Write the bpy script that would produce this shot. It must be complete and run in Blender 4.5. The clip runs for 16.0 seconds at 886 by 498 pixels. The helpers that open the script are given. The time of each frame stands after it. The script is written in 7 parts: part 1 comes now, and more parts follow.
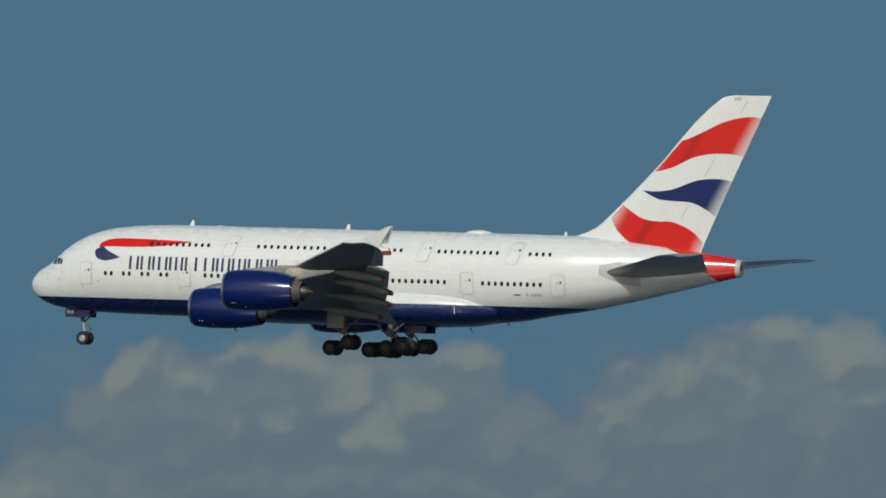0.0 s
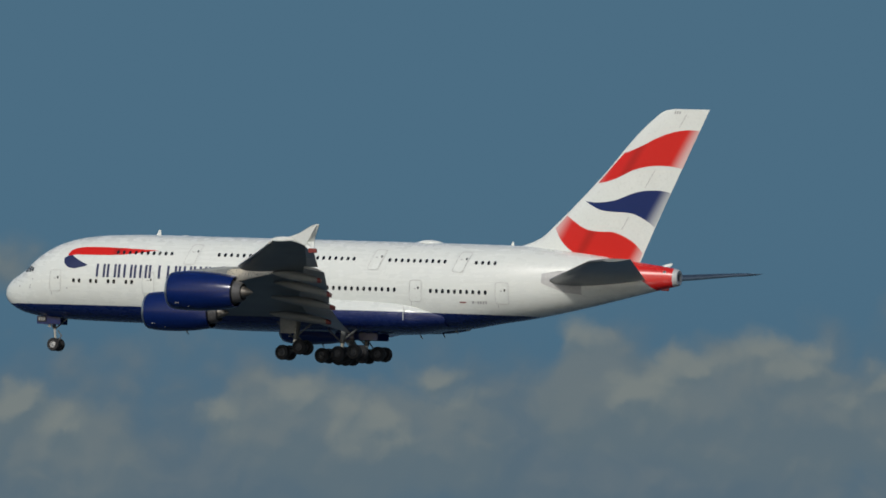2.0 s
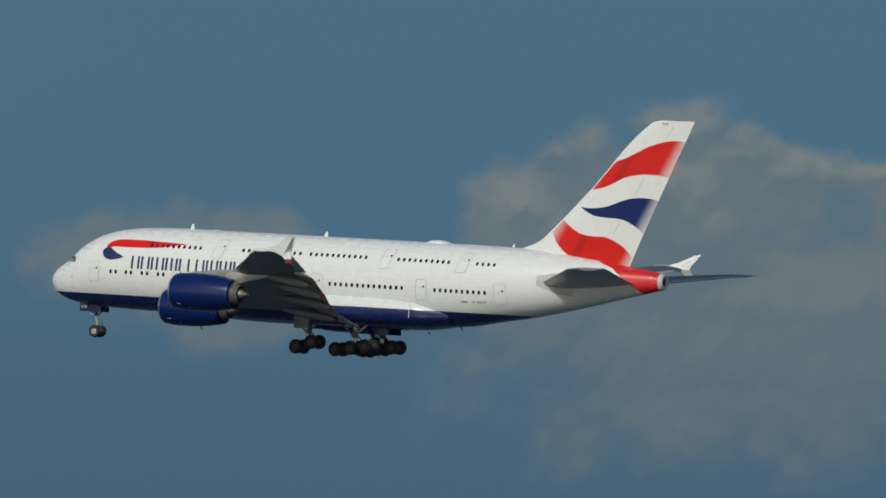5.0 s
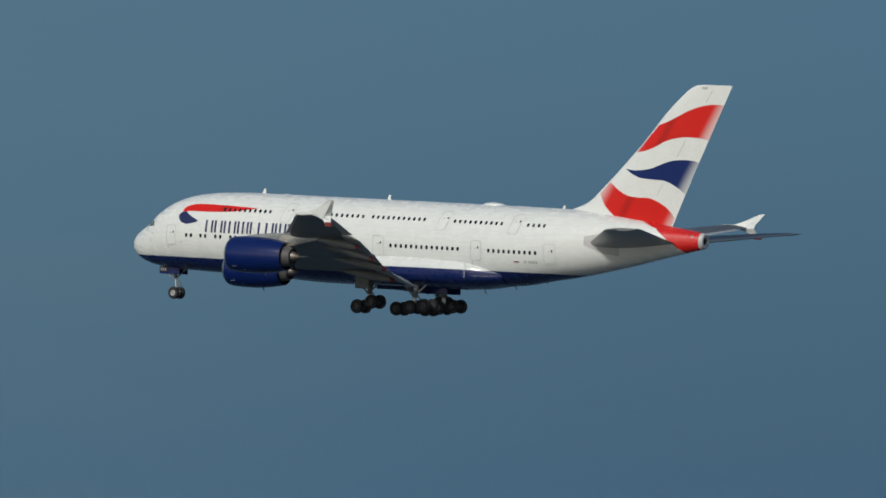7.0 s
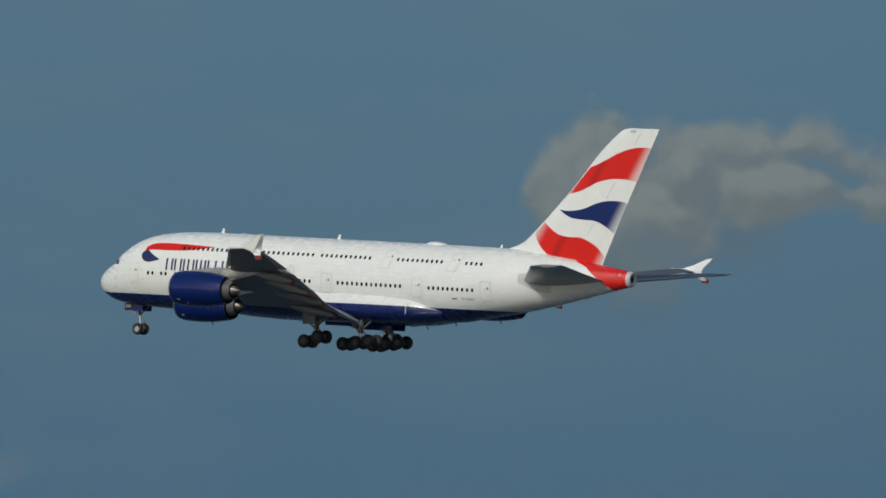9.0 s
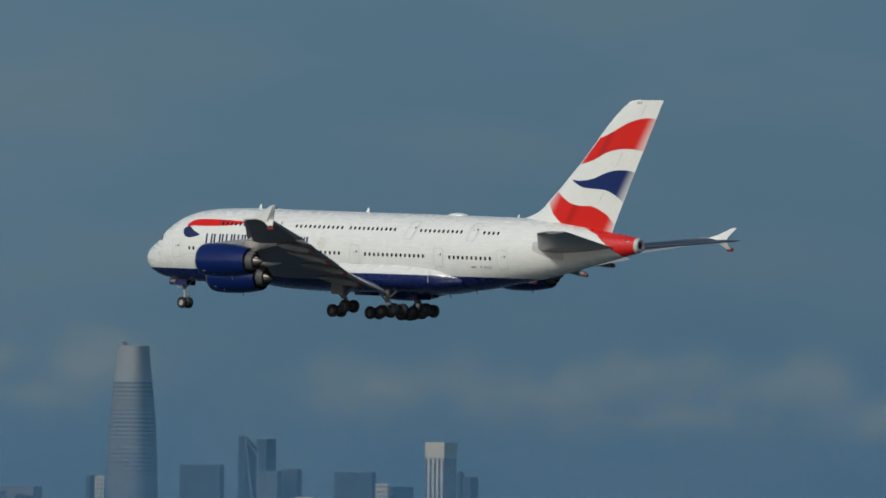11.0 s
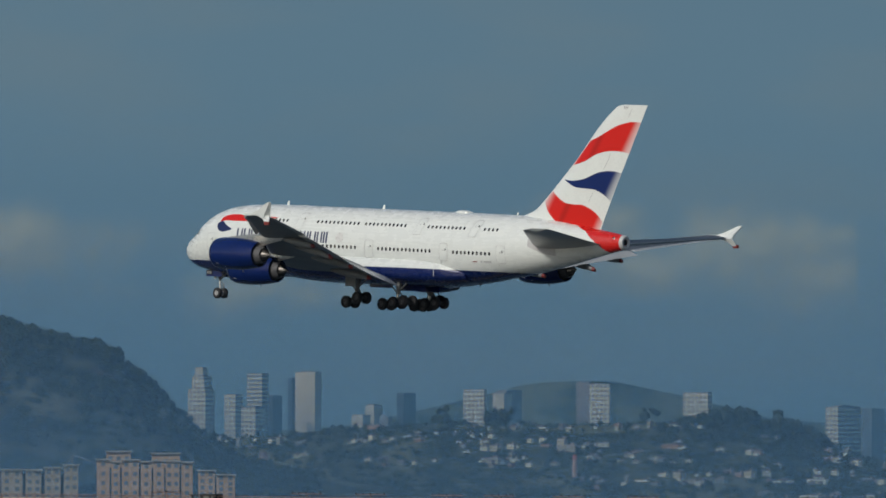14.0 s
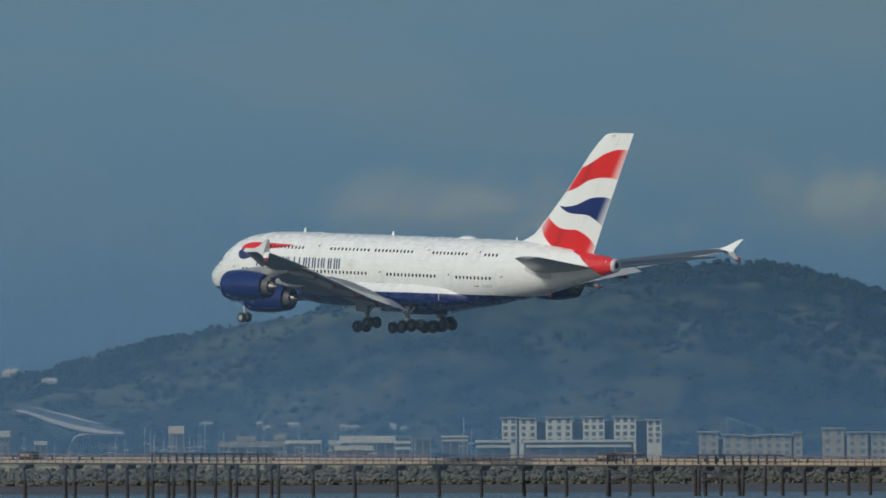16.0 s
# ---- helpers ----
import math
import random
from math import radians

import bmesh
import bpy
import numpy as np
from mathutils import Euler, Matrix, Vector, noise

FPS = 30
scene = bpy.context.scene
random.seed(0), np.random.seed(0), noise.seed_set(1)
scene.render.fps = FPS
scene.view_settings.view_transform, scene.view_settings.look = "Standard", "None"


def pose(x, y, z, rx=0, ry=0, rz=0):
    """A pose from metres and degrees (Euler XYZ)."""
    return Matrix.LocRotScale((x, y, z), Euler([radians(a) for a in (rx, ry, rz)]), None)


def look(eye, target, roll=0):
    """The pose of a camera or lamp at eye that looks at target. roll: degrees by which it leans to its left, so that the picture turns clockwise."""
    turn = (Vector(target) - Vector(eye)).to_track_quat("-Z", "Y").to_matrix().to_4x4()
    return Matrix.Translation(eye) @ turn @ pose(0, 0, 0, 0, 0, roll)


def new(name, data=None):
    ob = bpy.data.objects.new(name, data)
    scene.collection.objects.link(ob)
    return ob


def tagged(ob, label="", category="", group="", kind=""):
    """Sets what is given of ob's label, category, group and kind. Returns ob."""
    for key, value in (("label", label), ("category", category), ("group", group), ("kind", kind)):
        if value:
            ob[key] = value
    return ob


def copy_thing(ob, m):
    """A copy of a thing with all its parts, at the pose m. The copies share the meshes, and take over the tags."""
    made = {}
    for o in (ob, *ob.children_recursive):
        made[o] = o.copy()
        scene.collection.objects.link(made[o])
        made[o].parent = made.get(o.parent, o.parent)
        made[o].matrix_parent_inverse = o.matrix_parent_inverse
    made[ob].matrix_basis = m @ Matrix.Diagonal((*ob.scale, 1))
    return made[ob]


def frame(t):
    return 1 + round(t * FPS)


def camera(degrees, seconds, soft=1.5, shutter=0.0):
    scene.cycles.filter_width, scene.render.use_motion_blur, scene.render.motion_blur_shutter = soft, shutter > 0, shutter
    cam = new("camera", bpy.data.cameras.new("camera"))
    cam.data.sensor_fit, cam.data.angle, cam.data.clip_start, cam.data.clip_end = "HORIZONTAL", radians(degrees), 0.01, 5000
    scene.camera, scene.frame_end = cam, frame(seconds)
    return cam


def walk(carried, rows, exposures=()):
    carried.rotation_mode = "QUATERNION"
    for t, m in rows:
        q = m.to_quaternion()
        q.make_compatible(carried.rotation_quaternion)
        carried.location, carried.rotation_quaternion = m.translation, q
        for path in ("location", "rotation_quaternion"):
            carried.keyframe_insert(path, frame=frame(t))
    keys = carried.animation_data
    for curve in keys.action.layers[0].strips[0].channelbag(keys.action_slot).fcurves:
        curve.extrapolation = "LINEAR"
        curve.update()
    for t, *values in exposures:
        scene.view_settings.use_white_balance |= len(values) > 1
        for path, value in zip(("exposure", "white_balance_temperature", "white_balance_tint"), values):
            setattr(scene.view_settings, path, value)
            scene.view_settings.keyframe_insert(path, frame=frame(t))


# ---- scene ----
cam = camera(2.5306, 16.0, soft=1.7)
EYE = Vector((0.0, 0.0, 3.0))


def toward(az, el):
    """Direction by degrees to the left of +Y and degrees above the horizon."""
    a, e = radians(az), radians(el)
    return Vector((-math.sin(a) * math.cos(e), math.cos(a) * math.cos(e), math.sin(e)))


def spot(az, el, dist):
    """Point at that bearing and height angle, dist metres away over the ground."""
    a = radians(az)
    return Vector((-math.sin(a) * dist, math.cos(a) * dist, EYE.z + dist * math.tan(radians(el))))


# seconds, bearing, height angle, roll of the tripod head
CAMERA_ROWS = [
    (0.0, 18.8960, 2.3713, 0.328),
    (0.5, 19.9182, 2.3466, 0.268),
    (1.0, 20.9006, 2.2836, 0.236),
    (1.5, 21.6774, 2.2363, 0.367),
    (2.0, 22.6100, 2.1531, 0.468),
    (2.5, 23.5874, 2.1151, 0.893),
    (3.0, 24.5390, 2.1020, 1.679),
    (3.5, 25.4680, 2.0803, 2.172),
    (4.0, 26.3158, 1.9642, 2.219),
    (4.2, 26.6502, 1.9217, 2.092),
    (6.5, 30.6873, 1.5417, 1.628),
    (7.0, 31.5148, 1.4454, 1.539),
    (7.5, 32.1951, 1.3732, 1.582),
    (8.0, 32.8897, 1.3616, 1.227),
    (8.2, 33.2035, 1.3745, 1.230),
    (10.3, 36.4231, 1.1460, 1.210),
    (10.5, 36.7074, 1.1123, 0.923),
    (11.0, 37.4127, 1.0519, 0.609),
    (11.5, 38.0215, 0.9600, 0.319),
    (12.0, 38.7093, 0.8858, 0.193),
    (12.5, 39.4312, 0.8738, 0.048),
    (13.0, 40.0819, 0.7939, 0.215),
    (13.5, 40.7411, 0.7698, 0.055),
    (14.0, 41.3840, 0.7430, 0.179),
    (14.5, 42.0581, 0.7092, 0.210),
    (15.0, 42.6367, 0.6976, 0.308),
    (15.5, 43.2217, 0.6934, 0.047),
    (16.0, 43.7943, 0.6375, -0.282),
]
walk(cam, [(t, look(EYE, EYE + 1000 * toward(az, el), roll)) for t, az, el, roll in CAMERA_ROWS],
     [(0.0, 0.02), (2.5, -0.06), (4.2, -0.04), (8.0, 0.0), (11.0, -0.07), (12.5, 0.03), (14.5, -0.05), (15.5, 0.06), (16.0, 0.08)])

# ---- light ----
SUN_EL, SUN_TURN = 33.0, -4.0     # the sun stands behind the camera, abeam of the flight path
world = bpy.data.worlds.new("world")
scene.world = world
world.use_nodes = True
wn = world.node_tree.nodes
sky = wn.new("ShaderNodeTexSky")
sky.sky_type = "NISHITA"
sky.sun_disc = False
sky.sun_elevation = radians(SUN_EL)
sky.sun_rotation = radians(180 - SUN_TURN)
sky.dust_density = 1.5
wn["Background"].inputs["Strength"].default_value = 0.085
world.node_tree.links.new(sky.outputs["Color"], wn["Background"].inputs["Color"])
sun_lamp = bpy.data.lights.new("sun", "SUN")
sun_lamp.energy, sun_lamp.angle, sun_lamp.color = 2.13, radians(0.55), (1.0, 0.97, 0.915)
sun = new("sun", sun_lamp)
s_el, s_az = radians(SUN_EL), radians(SUN_TURN)
sun_dir = Vector((math.sin(s_az) * math.cos(s_el), -math.cos(s_az) * math.cos(s_el), math.sin(s_el)))
sun.matrix_world = look(sun_dir * 500, (0, 0, 0))
scene.view_settings.exposure = 0.0


# ---- materials ----
def nodes_of(name, rough=0.5, metal=0.0):
    m = bpy.data.materials.new(name)
    m.use_nodes = True
    nt = m.node_tree
    b = nt.nodes["Principled BSDF"]
    b.inputs["Roughness"].default_value, b.inputs["Metallic"].default_value = rough, metal
    return m, nt, b


def link(nt, a, b):
    nt.links.new(a, b)


def math_node(nt, op, a, b=None, clamp=False):
    n = nt.nodes.new("ShaderNodeMath")
    n.operation, n.use_clamp = op, clamp
    for i, v in enumerate((a, b)):
        if v is None:
            continue
        if isinstance(v, (int, float)):
            n.inputs[i].default_value = v
        else:
            link(nt, v, n.inputs[i])
    return n.outputs[0]


def mix_col(nt, fac, a, b):
    n = nt.nodes.new("ShaderNodeMix")
    n.data_type = "RGBA"
    for sock, v in ((n.inputs[0], fac), (n.inputs[6], a), (n.inputs[7], b)):
        if isinstance(v, (int, float)):
            sock.default_value = v
        elif isinstance(v, tuple):
            sock.default_value = (*v, 1) if len(v) == 3 else v
        else:
            link(nt, v, sock)
    return n.outputs[2]


def noise_of(nt, vec, scale, detail=4, rough=0.55):
    n = nt.nodes.new("ShaderNodeTexNoise")
    n.inputs["Scale"].default_value, n.inputs["Detail"].default_value, n.inputs["Roughness"].default_value = scale, detail, rough
    if vec is not None:
        link(nt, vec, n.inputs["Vector"])
    return n.outputs["Fac"]


def coords(nt, kind="Object"):
    return nt.nodes.new("ShaderNodeTexCoord").outputs[kind]


def split(nt, vec):
    n = nt.nodes.new("ShaderNodeSeparateXYZ")
    link(nt, vec, n.inputs[0])
    return n.outputs


def band(nt, v, lo, hi):
    """0 below lo, 1 above hi."""
    n = nt.nodes.new("ShaderNodeMapRange")
    n.interpolation_type = "SMOOTHSTEP"
    link(nt, v, n.inputs[0])
    n.inputs[1].default_value, n.inputs[2].default_value = lo, hi
    return n.outputs[0]


def bump(nt, b, height, strength, dist):
    n = nt.nodes.new("ShaderNodeBump")
    n.inputs["Strength"].default_value, n.inputs["Distance"].default_value = strength, dist
    link(nt, height, n.inputs["Height"])
    link(nt, n.outputs[0], b.inputs["Normal"])


def worn(name, col, var=0.15, scale=1.0, rough=0.5, metal=0.0, relief=0.0, kind="Object", coat=0.0):
    """A plain surface with fine grain and broader stains."""
    m, nt, b = nodes_of(name, rough, metal)
    vec = coords(nt, kind)
    fine, broad = noise_of(nt, vec, 6 * scale, 5), noise_of(nt, vec, 0.7 * scale, 3)
    f = math_node(nt, "MULTIPLY", math_node(nt, "ADD", fine, broad), 0.5)
    f = band(nt, f, 0.3, 0.7)
    dark = tuple(c * (1 - var) for c in col)
    light = tuple(min(1, c * (1 + var)) for c in col)
    link(nt, mix_col(nt, f, dark, light), b.inputs["Base Color"])
    link(nt, math_node(nt, "ADD", math_node(nt, "MULTIPLY", fine, 0.2), rough - 0.1), b.inputs["Roughness"])
    if relief:
        bump(nt, b, fine, 0.5, relief)
    b.inputs["Coat Weight"].default_value, b.inputs["Coat Roughness"].default_value = coat, 0.1
    return m


WHITE, BLUE, RED = (0.665, 0.69, 0.65), (0.005, 0.015, 0.090), (0.56, 0.012, 0.008)


def livery():
    """Gloss paint of the body: white above, dark blue belly, red tail cone, faint skin joints and dirt."""
    m, nt, b = nodes_of("livery_paint", 0.3)
    vec = coords(nt)
    x, y, z = split(nt, vec)
    grime = noise_of(nt, vec, 0.8, 6)
    mp = nt.nodes.new("ShaderNodeMapping")
    mp.inputs["Scale"].default_value = (0.25, 1, 2.5)
    link(nt, vec, mp.inputs[0])
    streak = noise_of(nt, mp.outputs[0], 1.2, 4)
    soil = math_node(nt, "MULTIPLY", band(nt, math_node(nt, "ADD", math_node(nt, "MULTIPLY", grime, 0.5), math_node(nt, "MULTIPLY", streak, 0.5)), 0.45, 0.75), 0.11)
    white = mix_col(nt, soil, WHITE, (0.58, 0.575, 0.53))
    # skin joints every 2.54 m along the body
    fr = math_node(nt, "FRACT", math_node(nt, "DIVIDE", x, 2.54))
    seam = math_node(nt, "LESS_THAN", fr, 0.012)
    white = mix_col(nt, math_node(nt, "MULTIPLY", seam, 0.10), white, (0.4, 0.4, 0.4))
    blue = mix_col(nt, soil, BLUE, (0.03, 0.04, 0.14))
    rise = math_node(nt, "MULTIPLY", band(nt, x, 18.0, 40.0), -0.22)
    belly = band(nt, math_node(nt, "ADD", math_node(nt, "ADD", z, 1.03), rise), 0.012, -0.012)
    a = math_node(nt, "ADD", math_node(nt, "MULTIPLY", math_node(nt, "SUBTRACT", 4.35, z), 1.4), 65.0)
    c = math_node(nt, "ADD", math_node(nt, "MULTIPLY", math_node(nt, "SUBTRACT", 4.35, z), 3.0), 65.0)
    tail = band(nt, math_node(nt, "SUBTRACT", x, math_node(nt, "MINIMUM", a, c)), -0.02, 0.02)
    col = mix_col(nt, belly, white, blue)
    col = mix_col(nt, tail, col, RED)
    link(nt, col, b.inputs["Base Color"])
    link(nt, math_node(nt, "ADD", math_node(nt, "MULTIPLY", soil, 0.4), 0.27), b.inputs["Roughness"])
    b.inputs["Coat Weight"].default_value, b.inputs["Coat Roughness"].default_value = 0.35, 0.12
    return m


def ribbon_paint(name, col, lo, mid, hi, slant=0.55):
    """Paint band on the fin whose colour runs out to white at its ends and darkens in a fold."""
    m, nt, b = nodes_of(name, 0.3)
    vec = coords(nt)
    x, y, z = split(nt, vec)
    s = math_node(nt, "SUBTRACT", x, math_node(nt, "MULTIPLY", z, slant))
    n = noise_of(nt, vec, 2.0, 4)
    fade = math_node(nt, "MAXIMUM", band(nt, s, lo + 1.6, lo - 0.4), band(nt, s, hi - 1.5, hi))
    fold = math_node(nt, "MULTIPLY", band(nt, math_node(nt, "ABSOLUTE", math_node(nt, "SUBTRACT", s, mid)), 0.8, 0.0), 0.55)
    c = mix_col(nt, fold, col, tuple(v * 0.45 for v in col))
    c = mix_col(nt, math_node(nt, "MULTIPLY", fade, 0.62), c, WHITE)
    c = mix_col(nt, math_node(nt, "MULTIPLY", n, 0.006), c, WHITE)
    link(nt, c, b.inputs["Base Color"])
    b.inputs["Specular IOR Level"].default_value = 0.25
    return m


LIVERY = livery()
WHITE_PAINT = worn("white_gloss_paint", WHITE, 0.04, 0.8, 0.3, coat=0.3)
GREY_PAINT = worn("wing_grey_paint", (0.215, 0.23, 0.225), 0.16, 0.5, 0.3, coat=0.3)
# shade of the upward wing and tailplane faces, painted in as darker grey
GREY_TOP_SHADE = worn("wing_top_shade_grey", (0.07, 0.085, 0.10), 0.22, 0.4, 0.5)
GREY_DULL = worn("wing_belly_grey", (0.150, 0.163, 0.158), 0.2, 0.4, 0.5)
FLAP_GREY = worn("flap_grey_paint", (0.31, 0.325, 0.325), 0.10, 0.6, 0.35, coat=0.2)
BLUE_PAINT = worn("blue_gloss_paint", (0.002, 0.012, 0.085), 0.12, 0.6, 0.2, coat=0.2)
BLUE_PAINT.node_tree.nodes["Principled BSDF"].inputs["Specular IOR Level"].default_value = 0.3
NAVY = worn("navy_marking", (0.007, 0.015, 0.075), 0.08, 1.0, 0.35)
RED_TIP = worn("red_tip_paint", (0.17, 0.018, 0.014), 0.1, 2.0, 0.4)
METAL = worn("bare_metal", (0.62, 0.60, 0.56), 0.15, 2.0, 0.3, 1.0)
HOT_METAL = worn("nozzle_metal", (0.15, 0.14, 0.125), 0.3, 2.0, 0.42, 0.8)
GEAR_GREY = worn("gear_grey", (0.11, 0.115, 0.115), 0.2, 3.0, 0.45)
HUB_DARK = worn("hub_dark", (0.07, 0.07, 0.072), 0.3, 3.0, 0.6)
HUB_GREY = worn("hub_grey", (0.34, 0.34, 0.33), 0.15, 3.0, 0.4)
TYRE = worn("tyre_rubber", (0.016, 0.016, 0.017), 0.25, 3.0, 0.8)
GLASS_DARK = worn("dark_window_glass", (0.012, 0.014, 0.018), 0.2, 3.0, 0.12)
SEAM_GREY = worn("door_seam_pale", (0.46, 0.46, 0.45), 0.12, 3.0, 0.5)
LINE_GREY = worn("door_seam_grey", (0.33, 0.33, 0.33), 0.15, 3.0, 0.5)
RIBBON_RED_UP = ribbon_paint("ribbon_red_upper", RED, 54.3, 57.4, 62.7)
RIBBON_BLUE = ribbon_paint("ribbon_blue", (0.001, 0.015, 0.10), 40.0, 41.0, 63.2)
RIBBON_RED_LOW = ribbon_paint("ribbon_red_lower", RED, 53.4, 57.3, 63.7)
NOSE_RED = ribbon_paint("nose_ribbon_red", RED, 0.0, 13.0, 99.0, 0.0)


# ---- mesh helpers ----
def part(name, bm, material, parent, label=""):
    """Links a bmesh as one mesh object under its thing or part."""
    me = bpy.data.meshes.new(name)
    bm.normal_update()
    bm.to_mesh(me)
    bm.free()
    mats = material if isinstance(material, (list, tuple)) else [material]
    for m in mats:
        me.materials.append(m)
    ob = new(name, me)
    ob.parent = parent
    if label:
        tagged(ob, label)
    return ob


def smooth(bm, angle=35):
    for f in bm.faces:
        f.smooth = True
    for e in bm.edges:
        if len(e.link_faces) == 2 and e.calc_face_angle(0) > radians(angle):
            e.smooth = False
    return bm


def loft(bm, rings, cap=True, closed=True):
    """Skins rings of equal point count."""
    vs = [[bm.verts.new(p) for p in r] for r in rings]
    n = len(rings[0])
    for a, b in zip(vs, vs[1:]):
        for i in range(n if closed else n - 1):
            j = (i + 1) % n
            bm.faces.new((a[i], a[j], b[j], b[i]))
    if cap:
        bm.faces.new(list(reversed(vs[0])))
        bm.faces.new(vs[-1])
    bmesh.ops.recalc_face_normals(bm, faces=bm.faces)
    return bm


def tube(bm, p, q, r, r2=None, n=10):
    """A round bar from p to q."""
    p, q = Vector(p), Vector(q)
    d = (q - p).normalized()
    u = d.orthogonal().normalized()
    v = d.cross(u)
    r2 = r if r2 is None else r2
    rings = [[c + (u * math.cos(2 * math.pi * i / n) + v * math.sin(2 * math.pi * i / n)) * rr for i in range(n)] for c, rr in ((p, r), (q, r2))]
    return loft(bm, rings)


def slab(bm, c, size, bevel=0.0):
    """A box by centre and size, edges rounded."""
    g = bmesh.ops.create_cube(bm, size=1.0)
    bmesh.ops.scale(bm, vec=size, verts=g["verts"])
    bmesh.ops.translate(bm, vec=c, verts=g["verts"])
    if bevel:
        es = {e for v in g["verts"] for e in v.link_edges}
        bmesh.ops.bevel(bm, geom=list(es), offset=bevel, segments=2, affect="EDGES")
    return bm


def spin(bm, profile, axis_at, n=32):
    """Turned body about the x axis through axis_at; profile rows of x and radius."""
    ax = Vector(axis_at)
    rings = [[ax + Vector((x, r * math.cos(2 * math.pi * i / n), r * math.sin(2 * math.pi * i / n))) for i in range(n)] for x, r in profile]
    return loft(bm, rings, cap=False)


def pchip(xs, ys):
    """Smooth curve through points that never overshoots."""
    xs, ys = np.array(xs, float), np.array(ys, float)
    h, d = np.diff(xs), np.diff(ys) / np.diff(xs)
    m = np.zeros_like(ys)
    for i in range(1, len(xs) - 1):
        if d[i - 1] * d[i] > 0:
            w1, w2 = 2 * h[i] + h[i - 1], h[i] + 2 * h[i - 1]
            m[i] = (w1 + w2) / (w1 / d[i - 1] + w2 / d[i])
    m[0], m[-1] = d[0], d[-1]

    def f(x):
        x = min(max(x, xs[0]), xs[-1])
        i = min(max(int(np.searchsorted(xs, x)) - 1, 0), len(xs) - 2)
        s = (x - xs[i]) / h[i]
        return float((1 + 2 * s) * (1 - s) ** 2 * ys[i] + s * (1 - s) ** 2 * h[i] * m[i] + s * s * (3 - 2 * s) * ys[i + 1] + s * s * (s - 1) * h[i] * m[i + 1])
    return f


# ---- airliner ----
# local axes: x aft from the nose tip, y to starboard, z up
body_top = pchip([0, 0.12, 0.65, 2.09, 2.9, 3.75, 6.15, 8.57, 11.45, 15, 30, 46, 53.8, 58, 62, 66, 69.8, 70.4],
                 [0.0, 0.5, 1.2, 2.17, 2.86, 3.62, 4.92, 5.52, 5.80, 5.92, 5.92, 5.92, 5.88, 5.6, 5.16, 4.66, 4.14, 4.0])
body_bot = pchip([0, 0.12, 0.49, 1.71, 3.2, 5.65, 10, 15.7, 44, 48.5, 52.2, 55.4, 60.3, 66, 70.4],
                 [0.0, -0.5, -0.95, -1.66, -2.04, -2.29, -2.44, -2.5, -2.5, -2.2, -1.55, -1.02, 0.03, 1.44, 2.52])
body_wide = pchip([0, 0.12, 0.65, 2.0, 3.75, 6, 8.5, 11.5, 30, 48, 53, 58, 62, 66, 70.4],
                  [0.0, 0.5, 1.15, 2.0, 2.72, 3.25, 3.47, 3.57, 3.57, 3.55, 3.32, 2.75, 2.15, 1.45, 0.7])
body_mid = pchip([0, 2, 4, 8, 12, 30, 48, 55, 62, 66, 70.4], [0.0, 0.15, 0.8, 1.35, 1.5, 1.5, 1.6, 2.1, 2.8, 3.05, 3.27])
POW = 2.15


def body_ring(x, n=56):
    w, t, b, c = body_wide(x), body_top(x), body_bot(x), body_mid(x)
    out = []
    for i in range(n):
        a = 2 * math.pi * i / n
        s, k = math.sin(a), math.cos(a)
        yy = w * math.copysign(abs(k) ** (2 / POW), k)
        zz = c + (t - c if s > 0 else c - b) * math.copysign(abs(s) ** (2 / POW), s)
        out.append((x, yy, zz))
    return out


def body_y(x, z):
    """Half width of the body at that height."""
    w, t, b, c = body_wide(x), body_top(x), body_bot(x), body_mid(x)
    q = (z - c) / (t - c) if z > c else (c - z) / (c - b)
    return w * max(0.0, 1 - min(1.0, q) ** POW) ** (1 / POW)


def body_frame(x, z, lift):
    """Pose on the port side of the skin: local x aft, y up along the skin, z outward."""
    p = Vector((x, -body_y(x, z), z))
    dx = Vector((x + 0.1, -body_y(x + 0.1, z), z)) - p
    dz = Vector((x, -body_y(x, z + 0.05), z + 0.05)) - p
    n = dx.cross(dz).normalized()
    if n.y > 0:
        n = -n
    u = dx.normalized()
    v = n.cross(u)
    m = Matrix((u, v, n)).transposed().to_4x4()
    m.translation = p + n * lift
    return m


def decal(name, outline, material, parent, surface, lift=0.014, step=0.45, label="", side=-1):
    """A painted shape laid on a curved skin; outline in x and z."""
    bm = bmesh.new()
    f = bm.faces.new([bm.verts.new((x, 0, z)) for x, z in outline])
    bmesh.ops.triangulate(bm, faces=[f])
    xs, zs = [p[0] for p in outline], [p[1] for p in outline]
    for lo, hi, ax in ((min(xs), max(xs), (1, 0, 0)), (min(zs), max(zs), (0, 0, 1))):
        k = lo + step
        while k < hi:
            bmesh.ops.bisect_plane(bm, geom=bm.verts[:] + bm.edges[:] + bm.faces[:], plane_co=Vector(ax) * k, plane_no=ax)
            k += step
    for v in bm.verts:
        v.co.y = side * (surface(v.co.x, v.co.z) + lift)
    bmesh.ops.recalc_face_normals(bm, faces=bm.faces)
    for f in bm.faces:
        f.smooth = True
        f.normal_update()
        if f.normal.y * side < 0:
            f.normal_flip()
    return part(name, bm, material, parent, label)


